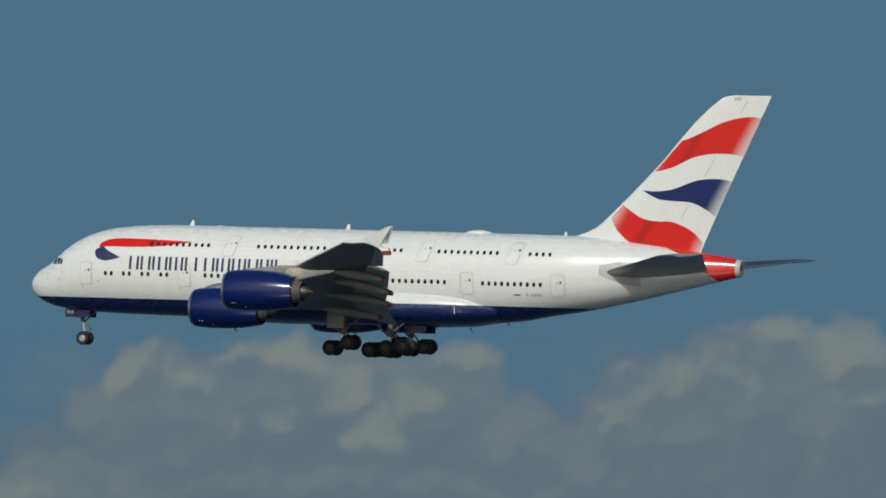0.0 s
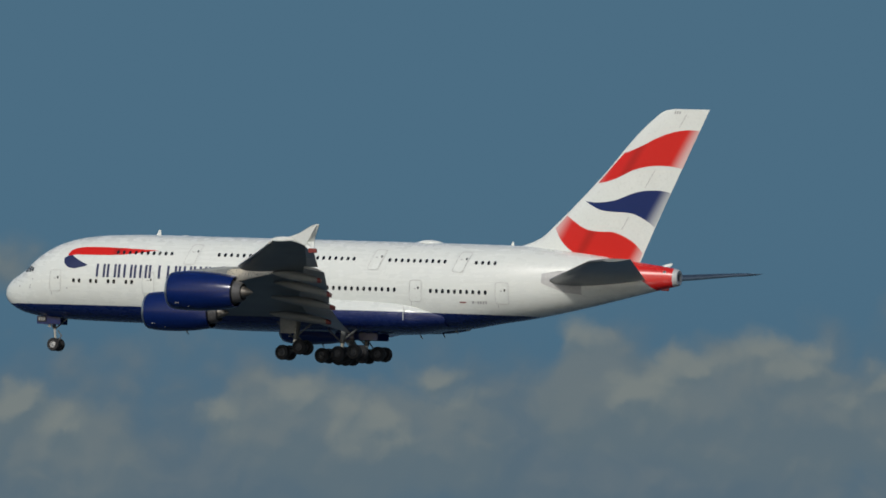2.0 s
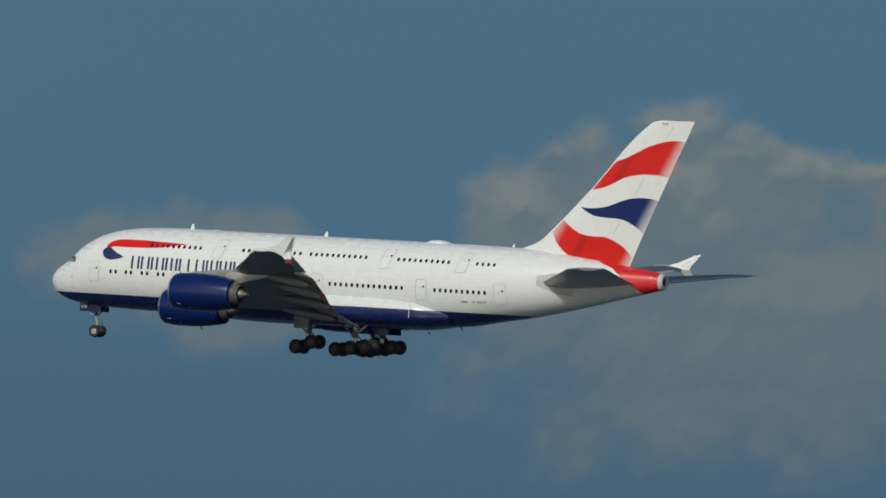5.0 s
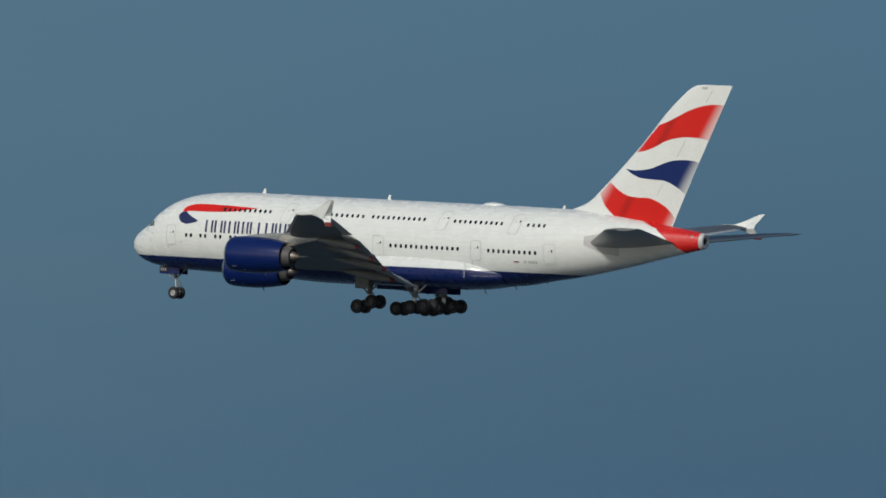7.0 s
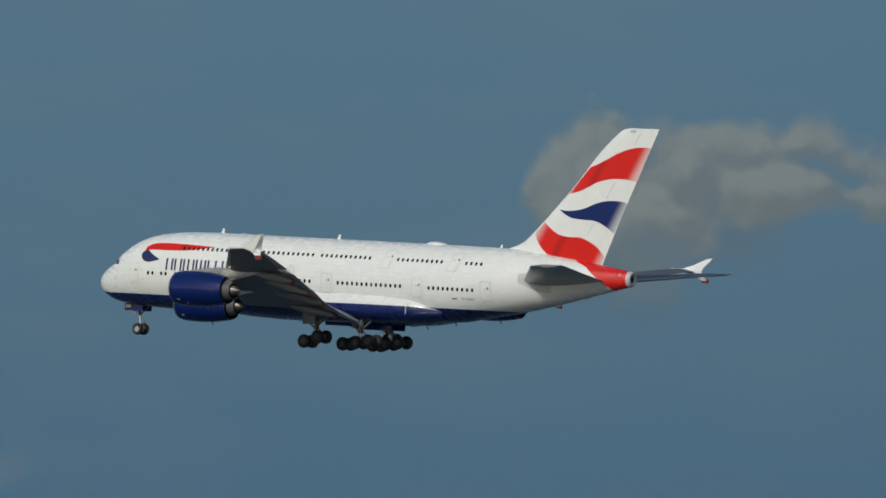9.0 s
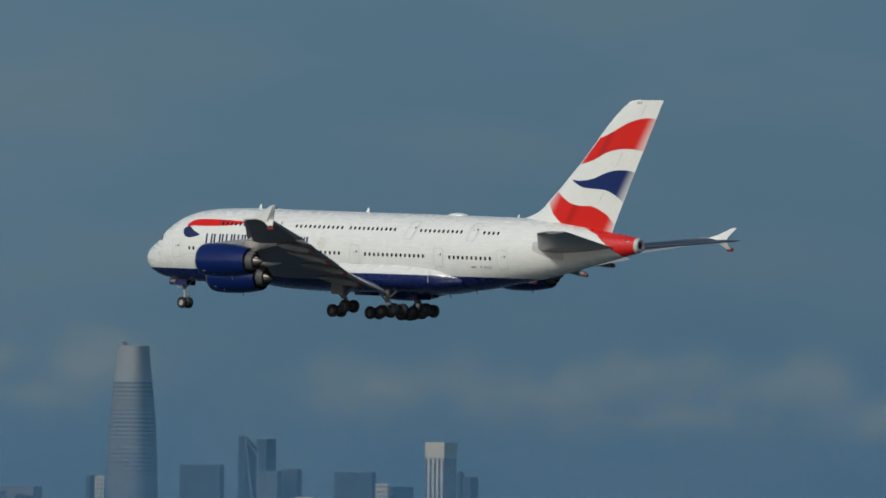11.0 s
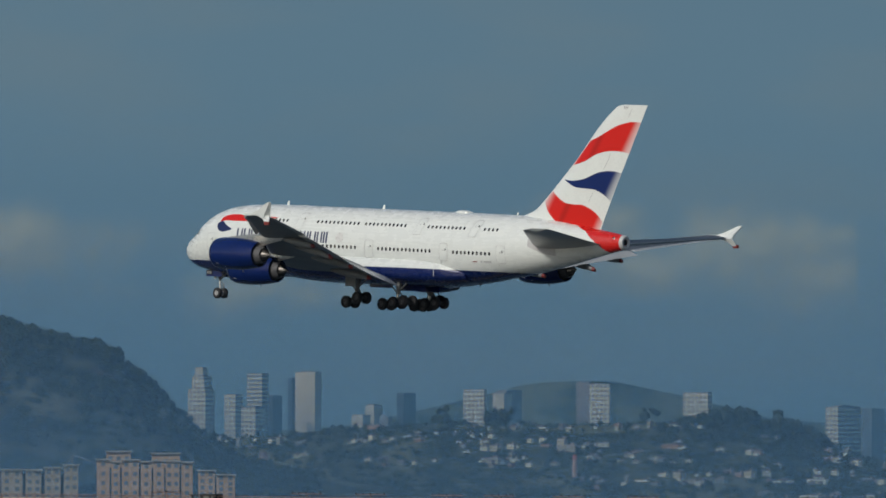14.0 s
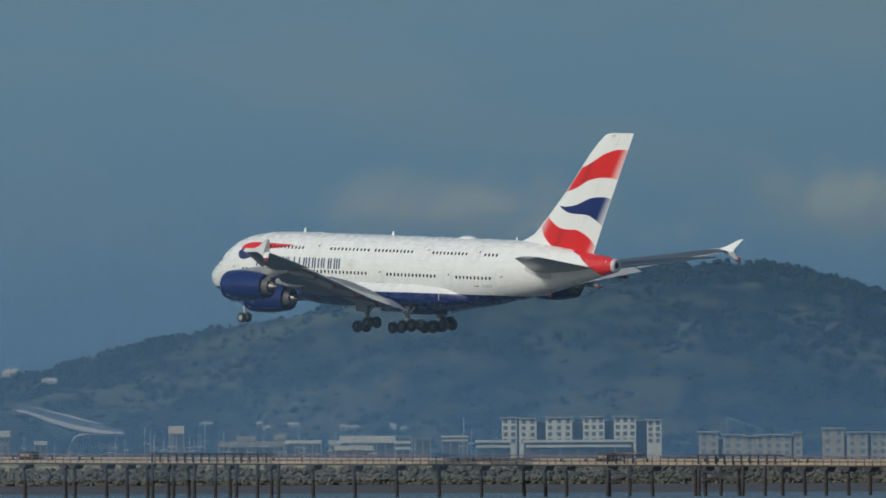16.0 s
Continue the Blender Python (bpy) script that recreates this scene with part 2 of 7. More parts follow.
def curve_pts(pts, n=6):
    """Rounds a run of points by Catmull-Rom."""
    out = []
    p = [pts[0]] + list(pts) + [pts[-1]]
    for i in range(1, len(p) - 2):
        a, b, c, d = (Vector((*q, 0)) for q in p[i - 1:i + 3])
        for k in range(n):
            t = k / n
            v = 0.5 * (2 * b + (c - a) * t + (2 * a - 5 * b + 4 * c - d) * t * t + (3 * b - a - 3 * c + d) * t ** 3)
            out.append((v.x, v.y))
    out.append(pts[-1])
    return out


plane = tagged(new("airliner"), "white double-deck airliner with navy belly and red-blue fin, wheels down", "airplane")


def build_body():
    xs = list(np.concatenate([[0.004, 0.03, 0.08, 0.16, 0.3, 0.5, 0.75, 1.05, 1.4], np.arange(1.8, 14, 0.45), np.arange(14, 46, 1.6), np.arange(46, 69.9, 0.7), [70.0]]))
    bm = smooth(loft(bmesh.new(), [body_ring(float(x)) for x in xs]), 50)
    body = part("fuselage", bm, LIVERY, plane, "white glossy fuselage with navy belly and red tail cone")
    # wing-to-body fairing
    env = pchip([16.5, 18, 21, 26, 36, 41, 44.0, 46.0, 47.4], [0.02, 0.4, 0.8, 1.0, 1.0, 0.93, 0.75, 0.35, 0.02])
    rings = []
    for x in np.arange(16.6, 47.5, 0.7):
        e = env(x)
        hw, top, bot = 2.6 + 1.5 * e, -1.0 + 1.75 * e, -2.2 - 0.75 * e
        ring = []
        for i in range(40):
            a = 2 * math.pi * i / 40
            s, k = math.sin(a), math.cos(a)
            zc = -1.0
            ring.append((x, hw * math.copysign(abs(k) ** 0.85, k), zc + ((top - zc) if s > 0 else (zc - bot)) * math.copysign(abs(s) ** 0.8, s)))
        rings.append(ring)
    part("belly_fairing", smooth(loft(bmesh.new(), rings), 50), LIVERY, body, "bulging white and navy wing root fairing")
    return body


body = build_body()


def oval(w, h, depth, n=14, power=2.6):
    bm = bmesh.new()
    rings = []
    for k, z in ((1.0, -0.03), (1.0, depth * 0.4), (0.8, depth)):
        rings.append([(k * w / 2 * math.copysign(abs(math.cos(a)) ** (2 / power), math.cos(a)), k * h / 2 * math.copysign(abs(math.sin(a)) ** (2 / power), math.sin(a)), z)
                      for a in (2 * math.pi * i / n for i in range(n))])
    return loft(bm, rings)


def cabin_windows():
    rows = []
    rows += [(x, 1.26) for x in (8.68, 9.29, 10.52, 11.11, 12.39, 13.0, 14.28, 14.89)]
    runs = [(18.7, 30.45, 1.28, 0.636), (34.22, 42.5, 1.27, 0.6365), (46.28, 51.9, 1.25, 0.6365),
            (13.07, 18.74, 4.08, 0.63), (23.72, 30.3, 4.09, 0.66), (31.53, 37.9, 4.09, 0.637), (41.66, 47.42, 4.07, 0.64), (50.66, 52.58, 4.05, 0.64)]
    for a, b, z, step in runs:
        n = round((b - a) / step)
        rows += [(a + (b - a) * i / n, z) for i in range(n + 1)]
    me = None
    for x, z in rows:
        if me is None:
            first = part("cabin_window", oval(0.30, 0.42, 0.015), GLASS_DARK, body)
            me, ob = first.data, first
        else:
            ob = new("cabin_window", me)
            ob.parent = body
        ob.matrix_local = body_frame(x, z, 0.005)


cabin_windows()


def door_panel(x0, x1, z0, z1, lean=0.0, pad=True):
    """Outline of a cabin door: a narrow seam round a slightly proud leaf, with its own small window."""
    r = 0.22
    leaf = []
    for cx, cz, a0 in ((x1 - r, z1 - r, 0), (x0 + r, z1 - r, 90), (x0 + r, z0 + r, 180), (x1 - r, z0 + r, 270)):
        for k in range(5):
            a = radians(a0 + k * 22.5)
            leaf.append((cx + r * math.cos(a), cz + r * math.sin(a)))
    full = []
    for i, p in enumerate(leaf):
        q = leaf[(i + 1) % len(leaf)]
        steps = max(1, int(math.hypot(q[0] - p[0], q[1] - p[1]) / 0.2))
        full += [(p[0] + (q[0] - p[0]) * k / steps, p[1] + (q[1] - p[1]) * k / steps) for k in range(steps)]
    leaf = full
    mid_x, mid_z = (x0 + x1) / 2, (z0 + z1) / 2
    shift = lambda p, g: (mid_x + (p[0] - mid_x) * g[0] + lean * (p[1] - mid_z), mid_z + (p[1] - mid_z) * g[1])
    outer = [shift(p, (1.0, 1.0)) for p in leaf]
    inner = [shift(p, (1 - 0.085 / (x1 - x0), 1 - 0.085 / (z1 - z0))) for p in leaf]
    door = decal("door", inner, WHITE_PAINT, body, body_y, 0.012, 0.4, "white cabin door with a grey outline")
    bm = bmesh.new()
    vo = [bm.verts.new((p[0], -body_y(*p) - 0.026, p[1])) for p in outer]
    vi = [bm.verts.new((p[0], -body_y(*p) - 0.026, p[1])) for p in inner]
    for i in range(len(vo)):
        j = (i + 1) % len(vo)
        bm.faces.new((vo[i], vo[j], vi[j], vi[i]))
    bmesh.ops.solidify(bm, geom=bm.faces[:], thickness=0.008)
    part("door_seam", bm, SEAM_GREY, door, "thin grey door seam")
    w = part("door_window", oval(0.16, 0.26, 0.02), GLASS_DARK, door)
    w.matrix_local = body_frame(mid_x + 0.28 + lean * 0.55, mid_z + 0.3, 0.02)
    h = part("door_handle", slab(bmesh.new(), (0, 0, 0.01), (0.22, 0.08, 0.03), 0.01), LINE_GREY, door, "grey door handle")
    h.matrix_local = body_frame(mid_x - 0.05, mid_z + 0.22, 0.015)
    if pad:
        s = part("door_step", slab(bmesh.new(), (0, 0, 0.005), (0.05, 0.28, 0.03), 0.01), LINE_GREY, door)
        s.matrix_local = body_frame(x0 + 0.2, z0 - 0.2, 0.01)


for a, b in ((6.05, 7.27), (16.0, 17.25), (32.0, 33.35), (44.07, 45.33), (52.88, 54.22)):
    door_panel(a, b, 0.19, 2.24)
for a in (20.42, 39.72, 48.58):
    door_panel(a, a + 1.18, 3.08, 5.06, 0.27, False)


def markings():
    red = curve_pts([(7.75, 3.62), (7.8, 3.95), (8.15, 4.22), (9.07, 4.48), (10.53, 4.54), (13.19, 4.5), (17.24, 4.36)]) + curve_pts([(15.2, 4.06), (13.7, 3.86), (11.04, 3.76), (8.9, 3.76), (8.3, 3.7)])
    decal("ribbon_marking", red, NOSE_RED, body, body_y, 0.016, 0.5, "red ribbon painted along the nose")
    blue = curve_pts([(8.22, 3.70), (7.6, 3.52), (7.42, 3.3), (7.55, 2.85), (8.0, 2.52), (8.65, 2.4)]) + [(9.5, 2.58), (10.12, 2.76), (9.2, 3.15), (8.7, 3.4)]
    decal("ribbon_marking", blue, NAVY, body, body_y, 0.016, 0.5, "dark blue ribbon painted under the nose")
    # title on the body as plain upright bars of the size of its letters
    for x0, widths in ((11.0, (1.14, 1.17, 0.58, 1.11, 0.58, 0.99, 1.4)), (18.49, (1.21, 0.52, 1.05, 1.58, 1.21, 1.05, 0.84))):
        x = x0
        for width in widths:
            lo, hi = 1.66, 2.92
            bars = (0.05,) if width < 0.6 else (0.05, width - 0.36) if width < 1.45 else (0.05, width * 0.42, width - 0.36)
            for k in bars:
                decal("title_bar", [(x + k, lo), (x + k + 0.24, lo), (x + k + 0.26, hi), (x + k + 0.02, hi)], NAVY, body, body_y, 0.016, 0.35)
            x += width
    for k in range(6):
        if k != 1:
            decal("register_bar", [(50.55 + k * 0.26, 0.16), (50.55 + k * 0.26 + 0.15, 0.16), (50.55 + k * 0.26 + 0.15, 0.42), (50.55 + k * 0.26, 0.42)], LINE_GREY, body, body_y, 0.016, 0.3)
    decal("register_bar", [(50.82, 0.27), (50.97, 0.27), (50.97, 0.32), (50.82, 0.32)], LINE_GREY, body, body_y, 0.016, 0.3)
    decal("flag_marking", [(49.3, 0.2), (49.95, 0.2), (49.95, 0.32), (49.3, 0.32)], RED_TIP, body, body_y, 0.016, 0.3, "small red flag marking")
    crest = [(27.8 + 0.62 * math.cos(a), 2.32 + 0.62 * math.sin(a)) for a in (2 * math.pi * i / 14 for i in range(14))]
    decal("crest_marking", crest, CREST, body, body_y, 0.016, 0.4, "pale grey crest marking")


CREST = worn("crest_grey", (0.58, 0.58, 0.55), 0.22, 4.0, 0.4)
markings()


def cockpit_and_aerials():
    for i, (a, b, c, d) in enumerate((((2.62, 2.5), (3.15, 2.62), (3.28, 2.0), (2.66, 1.98)), ((3.24, 2.6), (3.6, 2.55), (3.62, 2.0), (3.36, 2.0)), ((3.68, 2.52), (3.95, 2.38), (3.92, 2.02), (3.7, 2.02)))):
        decal("cockpit_window", [a, b, c, d], GLASS_DARK, body, body_y, 0.02, 0.3)
    # front panes, one each side of the nose post
    for side in (-1, 1):
        bm = bmesh.new()
        vs = [bm.verts.new((x, side * y, z)) for x, y, z in ((2.15, 0.06, 2.28), (2.32, 0.9, 2.16), (2.86, 0.95, 2.66), (2.74, 0.06, 2.78))]
        bm.faces.new(vs)
        bmesh.ops.solidify(bm, geom=bm.faces[:], thickness=0.03)
        part("cockpit_window", bm, GLASS_DARK, body)

    def blade(x, z, h, chord, tip):
        bm = bmesh.new()
        rings = []
        for k in range(5):
            t = k / 4
            c, x0 = chord + (tip - chord) * t, x + 0.45 * t * h
            rings.append([(x0 + c * (0.5 - 0.5 * math.cos(a)), 0.05 * (1 - 0.5 * t) * math.sin(a), z - 0.05 + h * t) for a in (2 * math.pi * i / 10 for i in range(10))])
        part("aerial", smooth(loft(bm, rings)), WHITE_PAINT, body, "white blade aerial")
    blade(15.55, 5.9, 0.55, 0.5, 0.22)
    blade(31.1, 5.9, 0.55, 0.5, 0.22)
    blade(52.75, 5.86, 0.4, 0.35, 0.2)
    for x0, x1, h, w in ((43.1, 45.75, 0.32, 0.75), (18.2, 19.2, 0.12, 0.4)):
        rings = []
        for k in range(9):
            t = k / 8
            e = max(0.05, math.sin(math.pi * t)) ** 0.5
            rings.append([(x0 + (x1 - x0) * t, w * e * math.cos(a), 5.86 + h * e * max(0, math.sin(a)) ** 0.7 - 0.1 * (math.sin(a) < 0)) for a in (2 * math.pi * i / 16 for i in range(16))])
        part("radome", smooth(loft(bmesh.new(), rings), 60), WHITE_PAINT, body, "low white aerial dome on the crown")
    # drain masts and blade aerials below
    for x, z in ((47.6, -2.36), (43.9, -2.98), (18.8, -2.48)):
        bm = bmesh.new()
        tube(bm, (x, -0.3, z + 0.1), (x + 0.25, -0.3, z - 0.25), 0.07, 0.04, 8)
        part("drain_mast", bm, GEAR_GREY, body)
    # static ports and probes near the nose
    for x, z in ((2.35, 0.62), (3.75, 0.72), (3.7, 0.48), (4.0, 1.3), (7.95, 0.5)):
        ob = part("probe", oval(0.12, 0.16, 0.03), LINE_GREY, body)
        ob.matrix_local = body_frame(x, z, 0.0)
    # vertical joint strip on the aft fairing
    bm = bmesh.new()
    slab(bm, (43.75, -4.02, -0.9), (0.07, 0.06, 1.5), 0.02)
    part("seal_strip", bm, WHITE_PAINT, body)
    # exhaust of the auxiliary power unit
    rings = []
    for x, k in ((69.94, 0.9), (69.97, 1.02), (70.1, 1.02), (70.34, 1.0), (70.42, 0.92), (70.40, 0.6), (70.2, 0.5)):
        c = Vector((0, 0, body_mid(min(x, 70.4))))
        rings.append([(x, py * k, c.z + (pz - c.z) * k) for px, py, pz in body_ring(min(x, 70.4), 28)])
    part("apu_exhaust", smooth(loft(bmesh.new(), rings, cap=False), 40), SEAM_GREY, body, "pale exhaust ring at the tail end")
    bm = bmesh.new()
    bmesh.ops.create_circle(bm, cap_ends=True, radius=0.34, segments=20, matrix=pose(70.24, 0, 3.27, 0, 90, 0))
    part("apu_mouth", bm, TYRE, body)
    ob = part("tail_port", oval(0.3, 0.3, 0.02, 16, 2), METAL, body)
    ob.matrix_local = body_frame(69.2, 3.75, 0.01)
    ob = part("port_mouth", oval(0.18, 0.18, 0.02, 14, 2), TYRE, body, "dark mouth of the tail port")
    ob.matrix_local = body_frame(69.2, 3.75, 0.025)
    ob = part("tail_port", oval(0.2, 0.2, 0.03, 16, 2), TYRE, body)
    ob.matrix_local = body_frame(69.2, 3.75, 0.02)


cockpit_and_aerials()


def foil(x0, x1, z, thick, y, n=12, camber=0.0, vertical=False):
    """Closed section of a wing: rounded nose, thin rear edge."""
    up, dn = [], []
    for i in range(n + 1):
        t = 0.5 - 0.5 * math.cos(math.pi * i / n)
        h = thick * (2.969 * math.sqrt(t) - 1.26 * t - 3.516 * t * t + 2.843 * t ** 3 - 1.036 * t ** 4)
        c = camber * 4 * t * (1 - t)
        up.append((x0 + (x1 - x0) * t, h / 2 + c))
        dn.append((x0 + (x1 - x0) * t, -h / 2 + c))
    pts = up + dn[-2:0:-1]
    return [(x, h, z) for x, h in pts] if vertical else [(x, y, z + h) for x, h in pts]


# ---- fin ----
fin_le = pchip([4.0, 5.75, 6.1, 6.6, 7.83, 12.14, 18.5, 19.0, 19.16], [52.5, 53.6, 54.7, 55.85, 57.26, 61.56, 67.5, 68.3, 69.2])
fin_te = pchip([4.0, 4.62, 19.16], [66.05, 66.29, 72.8])


def fin_y(x, z):
    c0, c1 = fin_le(z), fin_te(z)
    t = min(1, max(0, (x - c0) / (c1 - c0)))
    return fin_thick(z) * (2.969 * math.sqrt(t) - 1.26 * t - 3.516 * t * t + 2.843 * t ** 3 - 1.036 * t ** 4) / 2


def fin_thick(z):
    return 1.05 - 0.045 * (z - 4)


def build_fin():
    zs = [4.0, 4.6, 5.2, 5.75, 6.0, 6.3, 6.7, 7.2] + list(np.arange(8, 18.6, 0.9)) + [18.6, 18.85, 19.0, 19.1, 19.16]
    fin = part("fin", smooth(loft(bmesh.new(), [foil(fin_le(z), fin_te(z), z, fin_thick(z) * (0.35 if z > 19.1 else 1), 0, 14, 0, True) for z in zs]), 40), WHITE_PAINT, plane, "tall swept white fin")

    def rib(name, top, low, mat, label):
        top = curve_pts(top)
        low = curve_pts(low)
        for s in (-1, 1):
            decal(name, top + low, mat, fin, fin_y, 0.014, 0.5, label, s)
    rib("ribbon_marking", [(64.22, 14.86), (65.2, 15.2), (66.5, 15.8), (67.8, 16.45), (69.14, 16.91), (70.5, 17.16), (71.86, 17.14)], [(70.24, 13.52), (69.0, 13.72), (67.45, 13.73), (66.3, 13.56), (65.24, 13.26), (64.3, 12.8), (63.47, 12.42), (62.5, 12.12), (61.66, 11.98)], RIBBON_RED_UP, "red wave band fading to white")
    rib("ribbon_marking", [(60.41, 10.26), (61.76, 10.14), (63.54, 10.39), (65.3, 11.06), (66.63, 11.37), (68.2, 11.4), (69.18, 11.2)], [(67.62, 7.95), (66.72, 8.58), (65.36, 9.18), (63.57, 9.3), (62.23, 9.42), (61.2, 9.85), (60.6, 10.2)], RIBBON_BLUE, "navy wave band with a grey rear edge")
    rib("ribbon_marking", [(58.62, 8.85), (60.49, 7.7), (62.06, 7.4), (63.63, 7.36), (65.44, 6.56), (66.5, 5.5)], [(66.15, 4.62), (64.17, 4.6), (61.47, 4.92), (59.67, 5.3), (58.29, 6.39), (57.5, 7.6)], RIBBON_RED_LOW, "red wave band at the fin root")
    for k in range(3):
        decal("register_bar", [(69.25 + 0.24 * k, 18.68), (69.40 + 0.24 * k, 18.68), (69.45 + 0.24 * k, 18.95), (69.30 + 0.24 * k, 18.95)], LINE_GREY, fin, fin_y, 0.016, 0.3)
    # rudder: hinge line and the gap between its two halves
    for s in (-1, 1):
        for z0, z1 in ((7.65, 8.9), (11.6, 13.4), (17.4, 18.7)):
            x = lambda z: fin_te(z) - 3.55 + 0.105 * (z - 4.6)
            decal("rudder_hinge", [(x(z0), z0), (x(z0) + 0.05, z0), (x(z1) + 0.05, z1), (x(z1), z1)], LINE_GREY, fin, fin_y, 0.018, 0.6, "", s)


build_fin()


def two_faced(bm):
    """Darker grey on the faces that look up: their shade is put into the colour."""
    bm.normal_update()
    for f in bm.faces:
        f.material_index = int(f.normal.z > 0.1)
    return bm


# ---- tailplane ----
def build_tailplane(side):
    rings = []
    for k in range(15):
        t = k / 14
        y = 0.8 + 14.35 * t
        x0, x1 = 56.6 + (68.2 - 56.6) * t, 67.3 + (72.2 - 67.3) * t
        if t > 0.94:
            x0 += (t - 0.94) * 18
        xm, zm, up = (x0 + x1) / 2, 2.62 + 0.118 * (y - 0.8), math.tan(radians(2.8))   # trimmed nose down
        rings.append([(px, py, pz + (px - xm) * up) for px, py, pz in foil(x0, x1, zm, 1.05 - 0.75 * t, side * y, 12, -0.06)])
    return part("tailplane", two_faced(smooth(loft(bmesh.new(), rings), 40)), [TAIL_GREY, GREY_TOP_SHADE], plane, "grey swept tailplane")


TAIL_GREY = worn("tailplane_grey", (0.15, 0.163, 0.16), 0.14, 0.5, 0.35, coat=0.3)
for s in (-1, 1):
    build_tailplane(s)
APRON = worn("apron_grey", (0.45, 0.45, 0.44), 0.12, 0.8, 0.4)
decal("pivot_apron", [(57.4, 2.3), (59.6, 1.5), (61.3, 1.35), (61.3, 3.6), (59.3, 3.55), (59.3, 3.3), (57.4, 3.2)], APRON, body, body_y, 0.012, 0.5, "bare grey apron ahead of the tailplane root")

# ---- wings ----
wing_le = pchip([3.0, 14.9, 20.0, 25.7, 30.0, 34.0, 37.0, 38.7], [17.6, 27.5, 32.0, 36.8, 40.1, 43.2, 45.4, 46.5])
wing_te = pchip([3.0, 8, 13.5, 20, 27, 38.6], [37.6, 38.6, 40.0, 42.8, 45.7, 50.3])
wing_z = pchip([3.0, 9, 14.9, 20, 25.7, 32, 38.6], [-1.05, -0.5, 0.3, 1.15, 2.15, 3.3, 4.45])
wing_t = pchip([3.0, 14.9, 25.7, 38.6], [2.5, 1.45, 0.9, 0.42])


wing_turn = pchip([3.0, 9.0, 14.9, 25.7, 38.6], [4.6, 3.3, 2.0, 0.6, -0.6])


def wing_at(y, frac, lift=0.0):
    """Point on the chord line at that share of the chord, turned by the wing's incidence about 40 percent."""
    x0, x1 = wing_le(y), wing_te(y)
    a, dx = radians(wing_turn(y)), (frac - 0.4) * (x1 - x0)
    return x0 + 0.4 * (x1 - x0) + dx * math.cos(a) + lift * math.sin(a), wing_z(y) - dx * math.sin(a) + lift * math.cos(a)


def turned(sec, px, pz, degrees_down):
    a = radians(degrees_down)
    return [(px + x * math.cos(a) + z * math.sin(a), y, pz - x * math.sin(a) + z * math.cos(a)) for x, y, z in sec]


